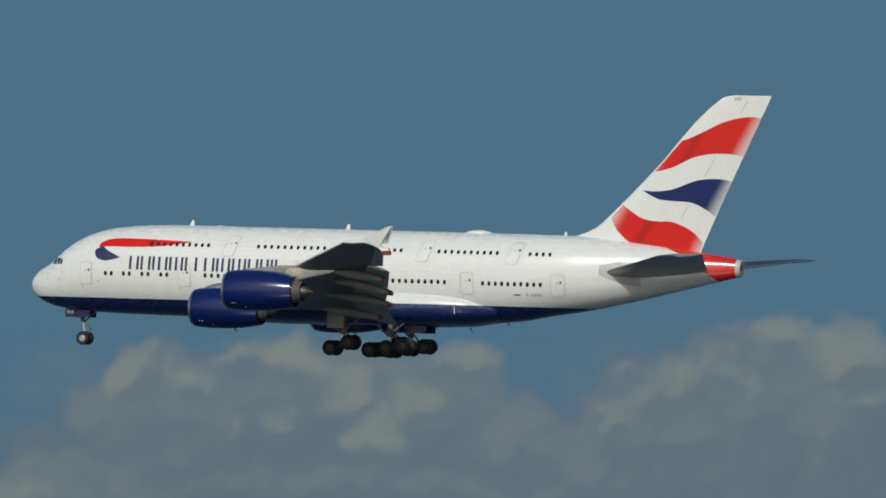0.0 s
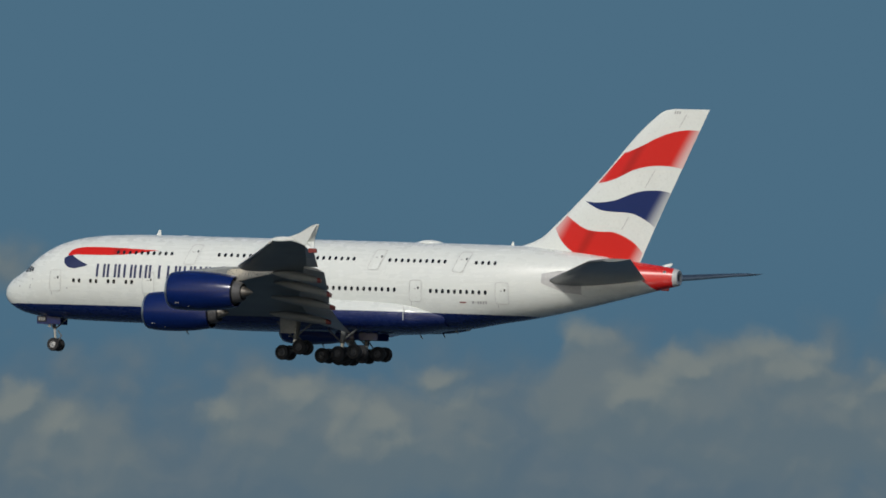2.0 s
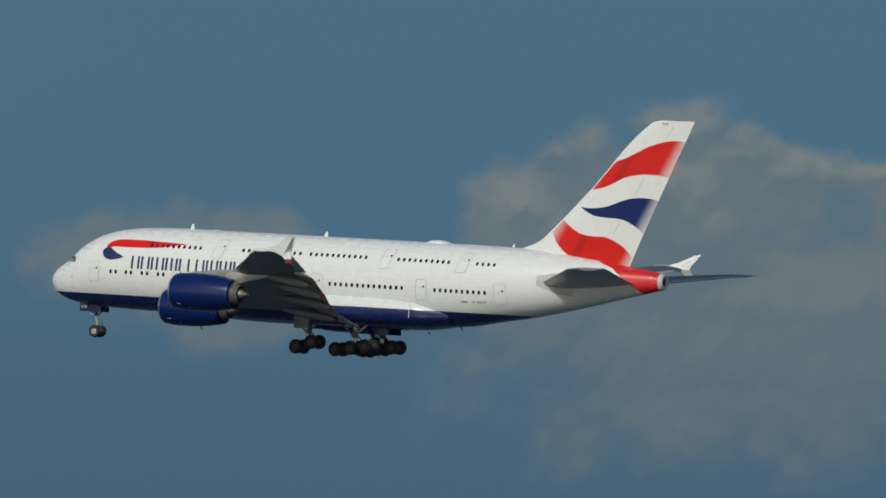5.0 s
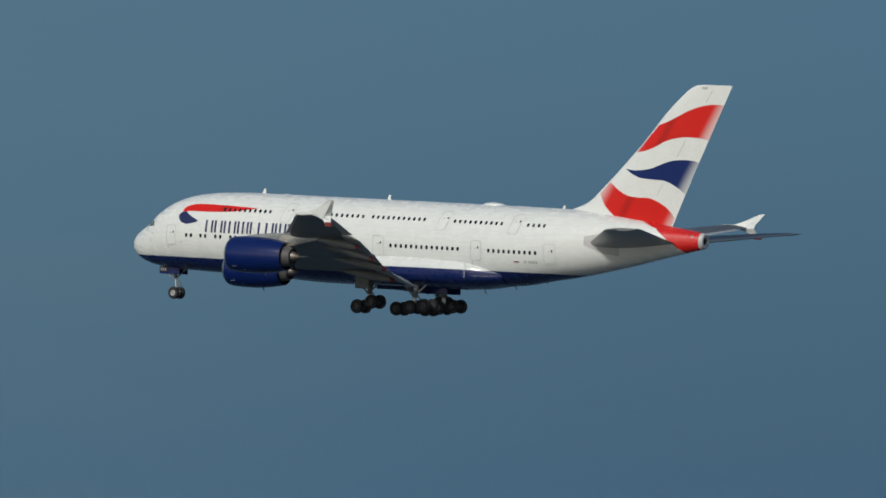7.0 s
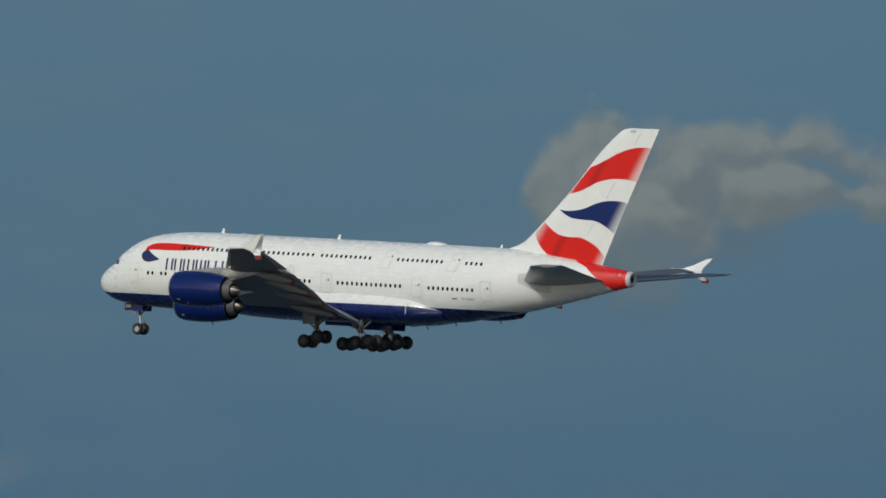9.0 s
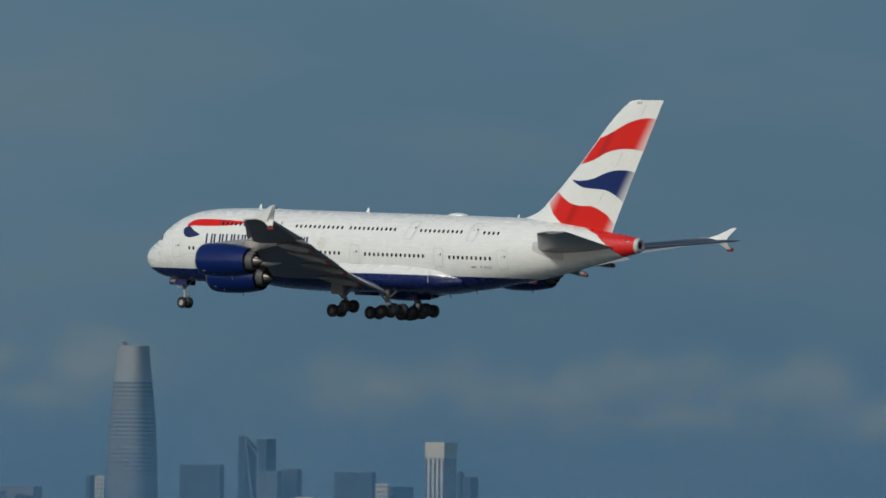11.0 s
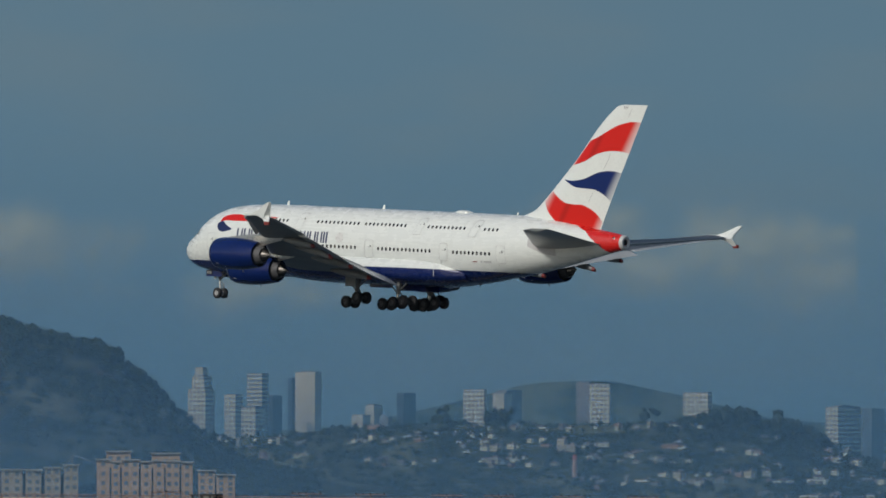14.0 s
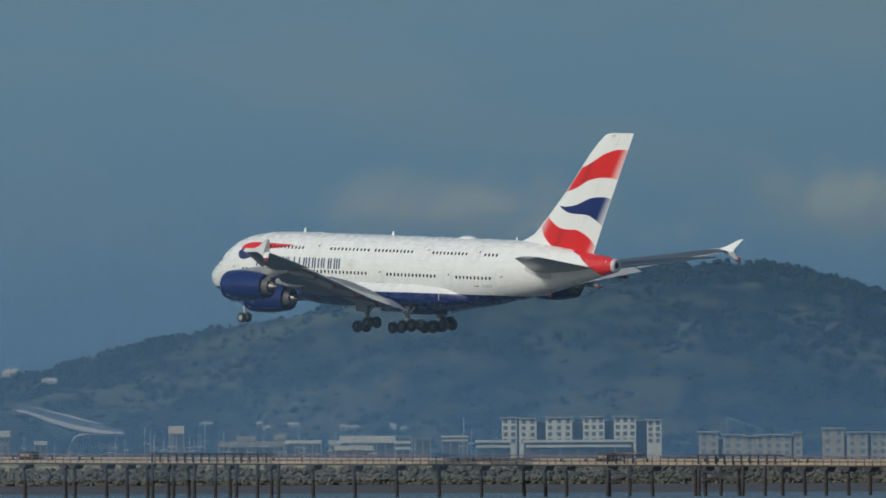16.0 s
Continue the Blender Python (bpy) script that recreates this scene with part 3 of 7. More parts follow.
def build_wing(side):
    # fixed wing, ending at the rear spar
    rings = []
    for y in [2.6, 3.6, 5, 7, 9, 11, 13, 14.9, 17, 19, 21, 23, 25.7, 28, 30, 32, 34, 36, 37.4, 38.2, 38.7]:
        c = wing_te(y) - wing_le(y)
        cut = 0.84 if y < 28 else 0.9
        px, pz = wing_at(y, 0.0)
        rings.append(turned(foil(0, c * cut, 0, wing_t(y), side * y, 14, 0.02 * c), px, pz, wing_turn(y)))
    wing = part("wing", two_faced(smooth(loft(bmesh.new(), rings), 40)), [GREY_DULL, GREY_TOP_SHADE], plane, "long swept grey wing bending upward")

    def flap(name, y0, y1, hinge, drop, reach, mat, label):
        rr = []
        for k in range(7):
            y = y0 + (y1 - y0) * k / 6
            c = (wing_te(y) - wing_le(y)) * (1 - hinge) + reach
            px, pz = wing_at(y, hinge, -0.05 * wing_t(y))
            rr.append(turned(foil(reach * 0.4, c + reach * 0.4, 0, 0.13 * c, side * y, 10, 0.025 * c), px, pz, wing_turn(y) + drop))
        return part(name, smooth(loft(bmesh.new(), rr), 40), mat, wing, label)
    flap("flap", 4.3, 13.2, 0.80, 12.5, 0.7, FLAP_GREY, "lowered light grey inboard flap")
    flap("flap", 13.4, 20.4, 0.79, 11.5, 0.6, FLAP_GREY, "lowered light grey middle flap")
    flap("flap", 20.6, 27.4, 0.78, 11, 0.5, FLAP_GREY, "lowered light grey outboard flap")
    for a, b in ((27.7, 31.0), (31.12, 34.2), (34.32, 37.4)):
        flap("aileron", a, b, 0.84, 3, 0.0, FLAP_GREY, "grey aileron")
    # leading-edge slats, pushed forward and down
    for a, b in ((5.2, 13.2), (16.6, 20.2), (20.32, 24.0), (27.4, 30.6), (30.72, 34.1), (34.22, 37.4)):
        rr = []
        for k in range(5):
            y = a + (b - a) * k / 4
            c = (wing_te(y) - wing_le(y)) * 0.14
            px, pz = wing_at(y, 0.0)
            rr.append(turned(foil(-0.62 * c, 0.5 * c, 0, 0.1 + 0.12 * wing_t(y), side * y, 8, 0.07 * c), px, pz - 0.02 * wing_t(y), -21 + wing_turn(y)))
        part("slat", smooth(loft(bmesh.new(), rr), 40), SLAT, wing, "pale leading-edge slat")
    # wing-tip fence
    bm = bmesh.new()
    out = [(47.2, 4.55), (48.4, 4.78), (49.4, 5.1), (50.9, 5.86), (51.45, 5.98), (51.6, 5.9), (50.95, 4.85), (50.8, 4.4), (51.15, 3.5), (50.8, 3.38), (50.0, 3.95), (49.0, 4.28)]
    f1 = [bm.verts.new((x, side * (38.72 + 0.6 * abs(z - 4.5) + 0.06), z)) for x, z in out]
    f2 = [bm.verts.new((x, side * (38.72 + 0.6 * abs(z - 4.5) - 0.06), z)) for x, z in out]
    bm.faces.new(f1), bm.faces.new(list(reversed(f2)))
    for i in range(len(out)):
        j = (i + 1) % len(out)
        bm.faces.new((f1[j], f1[i], f2[i], f2[j]))
    bmesh.ops.recalc_face_normals(bm, faces=bm.faces)
    fence = part("wingtip_fence", bm, WHITE_PAINT, wing, "white swept wing-tip fence")
    bm = bmesh.new()
    slab(bm, (50.95, side * 39.36, 3.5), (0.85, 0.24, 0.42), 0.05)
    part("fence_tip", bm, RED_TIP, fence, "red lower tip of the fence")
    # pale cap along the wing tip
    rings = []
    for y, k in ((38.66, 1.12), (38.86, 1.12), (38.95, 0.7)):
        c = wing_te(38.7) - wing_le(38.7)
        px, pz = wing_at(38.7, 0.0)
        rings.append(turned(foil(-0.1, c * 0.9, 0, wing_t(38.7) * k, side * y, 12, 0.02 * c), px, pz, wing_turn(38.7)))
    part("tip_cap", smooth(loft(bmesh.new(), rings), 40), WHITE_PAINT, wing, "white cap along the wing tip")
    # flap track fairings
    for y, ln, tip_x, tip_z in ((9.4, 6.4, 38.8, -2.2), (16.2, 6.6, 42.4, -1.05), (22.1, 6.0, 44.8, -0.05), (25.9, 5.0, 45.5, 1.15)):
        big = 1.1
        hx, hz = tip_x - ln, wing_at(y, 1 - (wing_te(y) - tip_x + ln) / (wing_te(y) - wing_le(y)))[1] - wing_t(y) * 0.45
        rr = []
        for k in range(17):
            t = k / 16
            e = max(0.1, math.sin(math.pi * (0.06 + t * 0.82))) ** 0.75
            bend = t * t
            rr.append([(hx + ln * t, side * y + 0.34 * big * e * math.cos(a), hz + (tip_z - hz) * bend - 0.10 * big * math.sin(math.pi * t) + 0.4 * big * e * math.sin(a)) for a in (2 * math.pi * i / 14 for i in range(14))])
        fair = part("flap_fairing", smooth(loft(bmesh.new(), rr[:16]), 60), FAIRING_GREY, wing, "light grey flap track fairing")
        part("fairing_tip", smooth(loft(bmesh.new(), rr[15:]), 60), RED_TIP, fair, "red tip of a flap track fairing")
    return wing


FAIRING_GREY = worn("fairing_grey_paint", (0.17, 0.18, 0.178), 0.10, 0.6, 0.4)
SLAT = worn("slat_metal", (0.52, 0.50, 0.46), 0.12, 1.0, 0.35, 0.5)
for s in (-1, 1):
    build_wing(s)


# ---- engines ----
def build_engine(side, y, x, z):
    at = Vector((x, side * y, z))
    eng = part("engine", smooth(spin(bmesh.new(), [(0.0, 1.5), (-0.12, 1.58), (0.02, 1.68), (0.5, 1.79), (1.5, 1.86), (3.2, 1.86), (4.7, 1.76), (6.0, 1.57), (6.55, 1.46), (6.55, 1.35), (5.8, 1.41)], at, 40), 45), BLUE_PAINT, plane, "glossy navy jet engine cowling")
    part("inlet_lip", smooth(spin(bmesh.new(), [(0.9, 1.38), (0.2, 1.41), (-0.03, 1.48), (-0.15, 1.58), (0.0, 1.69), (0.1, 1.72)], at, 40), 60), METAL, eng, "bare metal inlet lip")
    part("inlet_duct", spin(bmesh.new(), [(0.9, 1.38), (2.2, 1.44), (2.2, 0.4)], at, 32), GEAR_GREY, eng)
    bm = spin(bmesh.new(), [(1.55, 0.02), (1.75, 0.22), (2.2, 0.42)], at, 20)
    part("spinner", smooth(bm), TYRE, eng)
    part("bypass_duct", spin(bmesh.new(), [(5.75, 1.42), (5.5, 1.0)], at, 32), TYRE, eng)
    part("core_cowl", smooth(spin(bmesh.new(), [(5.5, 1.12), (6.4, 1.12), (6.95, 0.98), (7.3, 0.84), (7.3, 0.76), (7.0, 0.72)], at, 32), 45), HUB_DARK, eng, "dark metal core cowl")
    part("exhaust_cone", smooth(spin(bmesh.new(), [(6.8, 0.68), (7.3, 0.58), (7.9, 0.33), (8.3, 0.05)], at, 24)), HOT_METAL, eng, "pointed metal exhaust cone")
    # pylon
    wx = wing_le(y)
    rings = []
    for t, x0, x1, zz, w in ((0, x + 1.0, x + 6.8, z + 1.55, 0.5), (0.4, x + 1.6, x + 7.9, z + 1.95, 0.46), (1, wx - 1.6, wx + 4.6, z + 2.35, 0.42)):
        rings.append([(px, side * y + ph, pz) for px, ph, pz in foil(x0, x1, zz, w, 0, 10, 0, True)])
    part("pylon", smooth(loft(bmesh.new(), rings), 40), GREY_PAINT, eng, "grey engine pylon")
    rings = []
    for t, x0, x1, zz, w in ((0, x + 5.6, x + 7.0, z + 1.05, 0.3), (0.5, x + 5.4, x + 8.9, z + 1.5, 0.42), (1, x + 5.0, x + 11.8, z + 2.15, 0.46)):
        rings.append([(px, side * y + ph, pz) for px, ph, pz in foil(x0, x1, zz, w, 0, 10, 0, True)])
    part("pylon_fairing", smooth(loft(bmesh.new(), rings), 40), PYLON_METAL, eng, "bare metal pylon fairing")
    for dz, dx in ((-1.2, 1.0), (-1.2, 1.25), (-1.5, 2.2)):
        part("cowl_latch", slab(bmesh.new(), at + Vector((dx, -math.sqrt(max(0, 1.85 ** 2 - dz ** 2)) + 0.03, dz)), (0.14, 0.08, 0.1), 0.02), HUB_GREY, eng)
    bm = bmesh.new()
    tube(bm, at + Vector((3.9, 0, -1.78)), at + Vector((4.15, 0, -2.12)), 0.07, 0.04, 8)
    part("drain_mast", bm, GEAR_GREY, eng)


PYLON_METAL = worn("pylon_metal", (0.72, 0.68, 0.6), 0.12, 1.0, 0.3, 0.9)
for s in (-1, 1):
    build_engine(s, 25.7, 30.1, -0.1)
    build_engine(s, 14.9, 22.5, -1.75)


# ---- undercarriage ----
def wheel(parent, x, y, z, r=0.7, w=0.5, hub=None):
    prof = [(-w / 2, r * 0.5), (-w / 2, r * 0.86), (-w * 0.36, r * 0.97), (-w * 0.15, r), (w * 0.15, r), (w * 0.36, r * 0.97), (w / 2, r * 0.86), (w / 2, r * 0.5)]
    n = 28
    bm = bmesh.new()
    loft(bm, [[(rr * math.cos(2 * math.pi * i / n), a, rr * math.sin(2 * math.pi * i / n)) for i in range(n)] for a, rr in prof], cap=False)
    tyre = part("tyre", smooth(bm, 40), TYRE, parent, "black rubber tyre")
    bm = bmesh.new()
    prof = [(-w * 0.40, 0.02), (-w * 0.5, r * 0.14), (-w * 0.36, r * 0.2), (-w * 0.3, r * 0.4), (-w * 0.47, r * 0.47), (-w * 0.45, r * 0.53), (w * 0.45, r * 0.53), (w * 0.47, r * 0.47), (w * 0.3, r * 0.4), (w * 0.5, r * 0.14), (w * 0.4, 0.02)]
    loft(bm, [[(rr * math.cos(2 * math.pi * i / n), a, rr * math.sin(2 * math.pi * i / n)) for i in range(n)] for a, rr in prof])
    rim = part("rim", smooth(bm, 30), hub or HUB_DARK, tyre, "pale metal wheel hub" if hub else "dark metal wheel hub")
    tyre.location = (x, y, z)


def nose_gear():
    bm = bmesh.new()
    tube(bm, (4.95, 0, -1.9), (5.2, 0, -3.3), 0.2, 0.17, 14)
    leg = part("nose_gear", bm, GEAR_GREY, plane, "grey nose landing gear leg")
    bm = bmesh.new()
    tube(bm, (5.2, 0, -3.3), (5.4, 0, -4.85), 0.12, 0.12, 12)
    part("piston", bm, METAL, leg)
    bm = bmesh.new()
    tube(bm, (5.4, -0.6, -4.8), (5.4, 0.6, -4.8), 0.1, 0.1, 10)
    part("axle", bm, GEAR_GREY, leg)
    for s in (-1, 1):
        wheel(leg, 5.4, s * 0.52, -4.8, 0.63, 0.46, HUB_GREY)
    bm = bmesh.new()
    tube(bm, (5.0, -0.12, -2.2), (6.6, -0.1, -2.3), 0.09)
    tube(bm, (6.5, -0.1, -2.3), (5.25, -0.1, -3.35), 0.08)
    part("drag_brace", bm, GEAR_GREY, leg)
    bm = bmesh.new()
    tube(bm, (5.55, 0, -3.45), (5.95, 0, -3.95), 0.06)
    tube(bm, (5.95, 0, -3.95), (5.55, 0, -4.55), 0.06)
    part("torque_link", bm, GEAR_GREY, leg)
    for s in (-1, 1):
        bm = bmesh.new()
        slab(bm, (4.85, s * 0.42, -3.02), (0.34, 0.16, 0.3), 0.05)
        part("landing_light", bm, HUB_GREY, leg, "round landing light on the leg")
    bm = bmesh.new()
    slab(bm, (4.95, 0, -2.62), (0.5, 0.5, 0.5), 0.06)
    part("leg_collar", bm, RED_TIP, leg, "red collar at the top of the leg")
    for s in (-1, 1):
        bm = bmesh.new()
        slab(bm, (4.9, s * 0.75, -2.5), (2.5, 0.06, 0.75), 0.02)
        door = part("gear_door", bm, BLUE_PAINT, leg, "navy nose gear door")
        if s < 0:
            bm = bmesh.new()
            slab(bm, (4.2, -0.81, -2.42), (0.95, 0.04, 0.5), 0.01)
            plate = part("door_plate", bm, TYRE, door, "black plate with pale bars")
            for k in range(3):
                bm = bmesh.new()
                slab(bm, (3.95 + 0.25 * k, -0.84, -2.42), (0.12, 0.03, 0.28))
                part("plate_bar", bm, HUB_GREY, door)


def bogie(x, y, z, axles, pitch, tilt, top, name, label):
    """A leg with a row of wheel pairs, the front one hanging low."""
    bm = bmesh.new()
    tube(bm, (x + top[0], y + top[1], top[2]), (x + 0.05, y, z + 1.0), 0.3, 0.26, 14)
    leg = part(name, bm, GEAR_GREY, plane, label)
    bm = bmesh.new()
    tube(bm, (x + 0.05, y, z + 1.1), (x, y, z), 0.19, 0.19, 12)
    part("piston", bm, METAL, leg)
    half = pitch * (axles - 1) / 2
    bm = bmesh.new()
    tube(bm, (x - half, y, z - half * tilt), (x + half, y, z + half * tilt), 0.17, 0.17, 10)
    part("bogie_beam", bm, GEAR_GREY, leg)
    for k in range(axles):
        dx = -half + k * pitch
        bm = bmesh.new()
        tube(bm, (x + dx, y - 0.72, z + dx * tilt), (x + dx, y + 0.72, z + dx * tilt), 0.1, 0.1, 8)
        part("axle", bm, GEAR_GREY, leg)
        for s in (-1, 1):
            wheel(leg, x + dx, y + s * 0.74, z + dx * tilt, 0.72, 0.53)
    bm = bmesh.new()
    tube(bm, (x + 0.25, y, z + 1.4), (x + 0.8, y, z + 0.75), 0.07)
    tube(bm, (x + 0.8, y, z + 0.75), (x + 0.25, y, z + 0.2), 0.07)
    part("torque_link", bm, GEAR_GREY, leg)
    bm = bmesh.new()
    tube(bm, (x - 0.2, y, z + 1.2), (x - 1.9, y + 0.1, z + 2.6), 0.09)
    tube(bm, (x + 0.1, y, z + 1.3), (x + 1.7, y - 0.1, z + 2.5), 0.09)
    part("side_brace", bm, GEAR_GREY, leg)
    return leg


nose_gear()
for s in (-1, 1):
    leg = bogie(33.6, s * 6.2, -4.8, 2, 1.75, 0.31, (0.3, -s * 0.3, -1.2), "wing_gear", "grey four-wheel wing landing gear")
    bm = bmesh.new()
    slab(bm, (33.1, s * 6.75, -2.3), (1.7, 0.07, 1.9), 0.03)
    part("gear_door", bm, GREY_PAINT, leg, "grey leg door")
    leg = bogie(36.85, s * 2.65, -4.93, 3, 1.68, 0.13, (0.2, 0, -2.3), "body_gear", "grey six-wheel body landing gear")
    bm = bmesh.new()
    slab(bm, (37.7, s * 1.2, -3.15), (4.4, 0.07, 0.7), 0.03)
    part("gear_door", bm, BLUE_PAINT, leg, "navy body gear door")
    bm = bmesh.new()
    slab(bm, (33.6, s * 2.2, -3.05), (3.6, 0.07, 0.4), 0.03)
    part("gear_door", bm, BLUE_PAINT, leg, "navy wing gear bay door")


# ---- sky and clouds ----
def arc_sheet(name, az0, az1, el0, el1, dist, material, na=60, ne=16):
    """Part of a wide shell round the camera; its map carries degrees of bearing and height."""
    bm = bmesh.new()
    lay = bm.loops.layers.uv.new("degrees")
    reach = dist if callable(dist) else (lambda az: dist)
    grid = [[bm.verts.new(spot(az0 + (az1 - az0) * i / na, el0 + (el1 - el0) * j / ne, reach(az0 + (az1 - az0) * i / na))) for j in range(ne + 1)] for i in range(na + 1)]
    for i in range(na):
        for j in range(ne):
            f = bm.faces.new((grid[i][j], grid[i + 1][j], grid[i + 1][j + 1], grid[i][j + 1]))
            f.smooth = True
            for l, (p, q) in zip(f.loops, ((i, j), (i + 1, j), (i + 1, j + 1), (i, j + 1))):
                l[lay].uv = (az0 + (az1 - az0) * p / na, el0 + (el1 - el0) * q / ne)
    me = bpy.data.meshes.new(name)
    bm.to_mesh(me)
    bm.free()
    me.materials.append(material)
    return new(name, me)


def sky_colour(nt):
    u, v, _ = split(nt, coords(nt, "UV"))
    two = lambda a, b, k: math_node(nt, "ADD", math_node(nt, "MULTIPLY", band(nt, u, a, b), k), math_node(nt, "MULTIPLY", band(nt, u, 37.0, 40.3), 1 - k))
    low = mix_col(nt, two(30.0, 34.0, 0.52), SKY_LOW[0], SKY_LOW[1])
    high = mix_col(nt, two(28.5, 34.0, 0.50), SKY_HIGH[0], SKY_HIGH[1])
    mp = nt.nodes.new("ShaderNodeMapping")
    mp.inputs["Scale"].default_value = (0.5, 1.6, 1)
    link(nt, coords(nt, "UV"), mp.inputs[0])
    thin = noise_of(nt, mp.outputs[0], 2.2, 5, 0.5)
    col = mix_col(nt, band(nt, v, 0.25, 2.4), low, high)
    return mix_col(nt, math_node(nt, "MULTIPLY", math_node(nt, "MULTIPLY", band(nt, thin, 0.40, 0.72), band(nt, u, 30.0, 40.0)), 0.3), col, (0.155, 0.20, 0.215))


SKY_LOW = ((0.056, 0.110, 0.170), (0.103, 0.187, 0.252))
SKY_HIGH = ((0.073, 0.158, 0.235), (0.104, 0.184, 0.248))


def shifted(nt, vec, add, scale=None):
    n = nt.nodes.new("ShaderNodeVectorMath")
    n.operation = "MULTIPLY_ADD"
    link(nt, vec, n.inputs[0])
    n.inputs[1].default_value = scale or (1, 1, 0)
    if isinstance(add, tuple):
        n.inputs[2].default_value = add
    else:
        link(nt, add, n.inputs[2])
    return n.outputs[0]


def heads(nt, vec, scale):
    """Round cauliflower heads: high in the middle of each cell."""
    n = nt.nodes.new("ShaderNodeTexVoronoi")
    n.voronoi_dimensions, n.feature = "2D", "SMOOTH_F1"
    n.inputs["Scale"].default_value, n.inputs["Smoothness"].default_value = scale, 0.8
    link(nt, vec, n.inputs["Vector"])
    return math_node(nt, "SUBTRACT", 0.85, n.outputs["Distance"])


def billow(nt, vec):
    """Heaped lumps at three sizes."""
    lump = math_node(nt, "ADD", math_node(nt, "MULTIPLY", heads(nt, vec, 4.2), 0.5), math_node(nt, "MULTIPLY", heads(nt, vec, 10.5), 0.27))
    return math_node(nt, "ADD", lump, math_node(nt, "MULTIPLY", noise_of(nt, vec, 15.0, 4, 0.5), 0.24))


def heap(nt, bent, puffs, gain):
    """Soft union of round puffs: above 0 inside."""
    total = None
    for az, el, ra, re in puffs:
        ln = nt.nodes.new("ShaderNodeVectorMath")
        ln.operation = "LENGTH"
        link(nt, shifted(nt, bent, (-az / ra, -el / re, 0), (1 / ra, 1 / re, 0)), ln.inputs[0])
        b = math_node(nt, "MULTIPLY", math_node(nt, "SUBTRACT", 1.0, ln.outputs["Value"]), gain * min(0.2, min(ra, re)) / 0.12)
        if total is None:
            total = b
        else:
            n = nt.nodes.new("ShaderNodeMath")
            n.operation = "SMOOTH_MAX"
            link(nt, total, n.inputs[0])
            link(nt, b, n.inputs[1])
            n.inputs[2].default_value = 0.3
            total = n.outputs[0]
    return total


def cloud_layer(nt, bent, lump, glow, puffs, dense, crisp, lit, shade, floor, gain=1.0, swell=0.0):
    """Cumulus: heaps of vapour with rounded heads, sunlight painted on their upper side. Gives cover and colour."""
    total = heap(nt, bent, puffs, gain)
    dens = math_node(nt, "ADD", total, math_node(nt, "MULTIPLY", math_node(nt, "SUBTRACT", lump, 0.52 - swell), 1.1))
    crown = math_node(nt, "SUBTRACT", total, heap(nt, shifted(nt, bent, (0.01, 0.03, 0)), puffs, gain))
    u, v, _ = split(nt, bent)
    alpha = math_node(nt, "MULTIPLY", math_node(nt, "MULTIPLY", band(nt, dens, 0.0, crisp), dense), band(nt, v, *floor))
    return alpha, mix_col(nt, band(nt, math_node(nt, "ADD", glow, math_node(nt, "MULTIPLY", crown, 1.8)), -0.1, 0.95), shade, lit)


def sky_material(layers):
    """Glowing clear sky, covered here and there by sunlit cloud."""
    m = bpy.data.materials.new("sky_and_cloud")
    m.use_nodes = True
    nt = m.node_tree
    nt.nodes.clear()
    out, em = nt.nodes.new("ShaderNodeOutputMaterial"), nt.nodes.new("ShaderNodeEmission")
    col = sky_colour(nt)
    if layers:
        uv = coords(nt, "UV")
        wob = nt.nodes.new("ShaderNodeTexNoise")
        wob.inputs["Scale"].default_value, wob.inputs["Detail"].default_value = 5.5, 5
        link(nt, uv, wob.inputs["Vector"])
        bent = shifted(nt, uv, shifted(nt, wob.outputs["Color"], (-0.06, -0.06, 0), (0.12, 0.12, 0)))
        lump = billow(nt, bent)
        over = billow(nt, shifted(nt, bent, (0.012, 0.026, 0)))
        broad = noise_of(nt, uv, 2.6, 3, 0.5)
        # lumps are painted brighter on their upper side, as if sunlit
        glow = math_node(nt, "ADD", math_node(nt, "MULTIPLY", math_node(nt, "SUBTRACT", lump, over), 2.4), math_node(nt, "MULTIPLY", math_node(nt, "SUBTRACT", broad, 0.5), 1.5))
        glow = math_node(nt, "ADD", glow, math_node(nt, "MULTIPLY", lump, 0.7))
        for layer in layers:
            alpha, paint = cloud_layer(nt, bent, lump, glow, *layer)
            col = mix_col(nt, alpha, col, paint)
    link(nt, col, em.inputs[0])
    link(nt, em.outputs[0], out.inputs[0])
    return m


BANK_A = [(19.63, 1.87, 0.31, 0.21), (19.25, 1.89, 0.29, 0.23), (18.93, 1.87, 0.26, 0.19), (18.72, 1.79, 0.23, 0.16), (18.25, 1.84, 0.32, 0.19), (18.01, 1.91, 0.24, 0.23),
          (17.74, 1.89, 0.24, 0.24), (20.06, 1.66, 0.24, 0.11), (18.48, 1.71, 0.24, 0.13), (19.19, 1.69, 0.81, 0.15)]
BANK_B = [(22.13, 1.72, 0.21, 0.18), (21.81, 1.70, 0.29, 0.21), (21.49, 1.66, 0.31, 0.18), (21.24, 1.68, 0.18, 0.15), (22.84, 1.62, 0.19, 0.13), (20.69, 1.60, 0.19, 0.10),
          (20.95, 1.55, 0.16, 0.08), (22.55, 1.67, 0.10, 0.06)]
BANK_C = [(24.79, 1.61, 0.32, 0.23), (24.26, 1.59, 0.24, 0.18), (23.99, 1.63, 0.19, 0.16), (23.66, 1.55, 0.23, 0.16), (23.02, 1.64, 0.24, 0.16), (22.77, 1.58, 0.32, 0.18),
          (23.91, 2.09, 0.15, 0.06), (24.99, 1.83, 0.13, 0.19)]
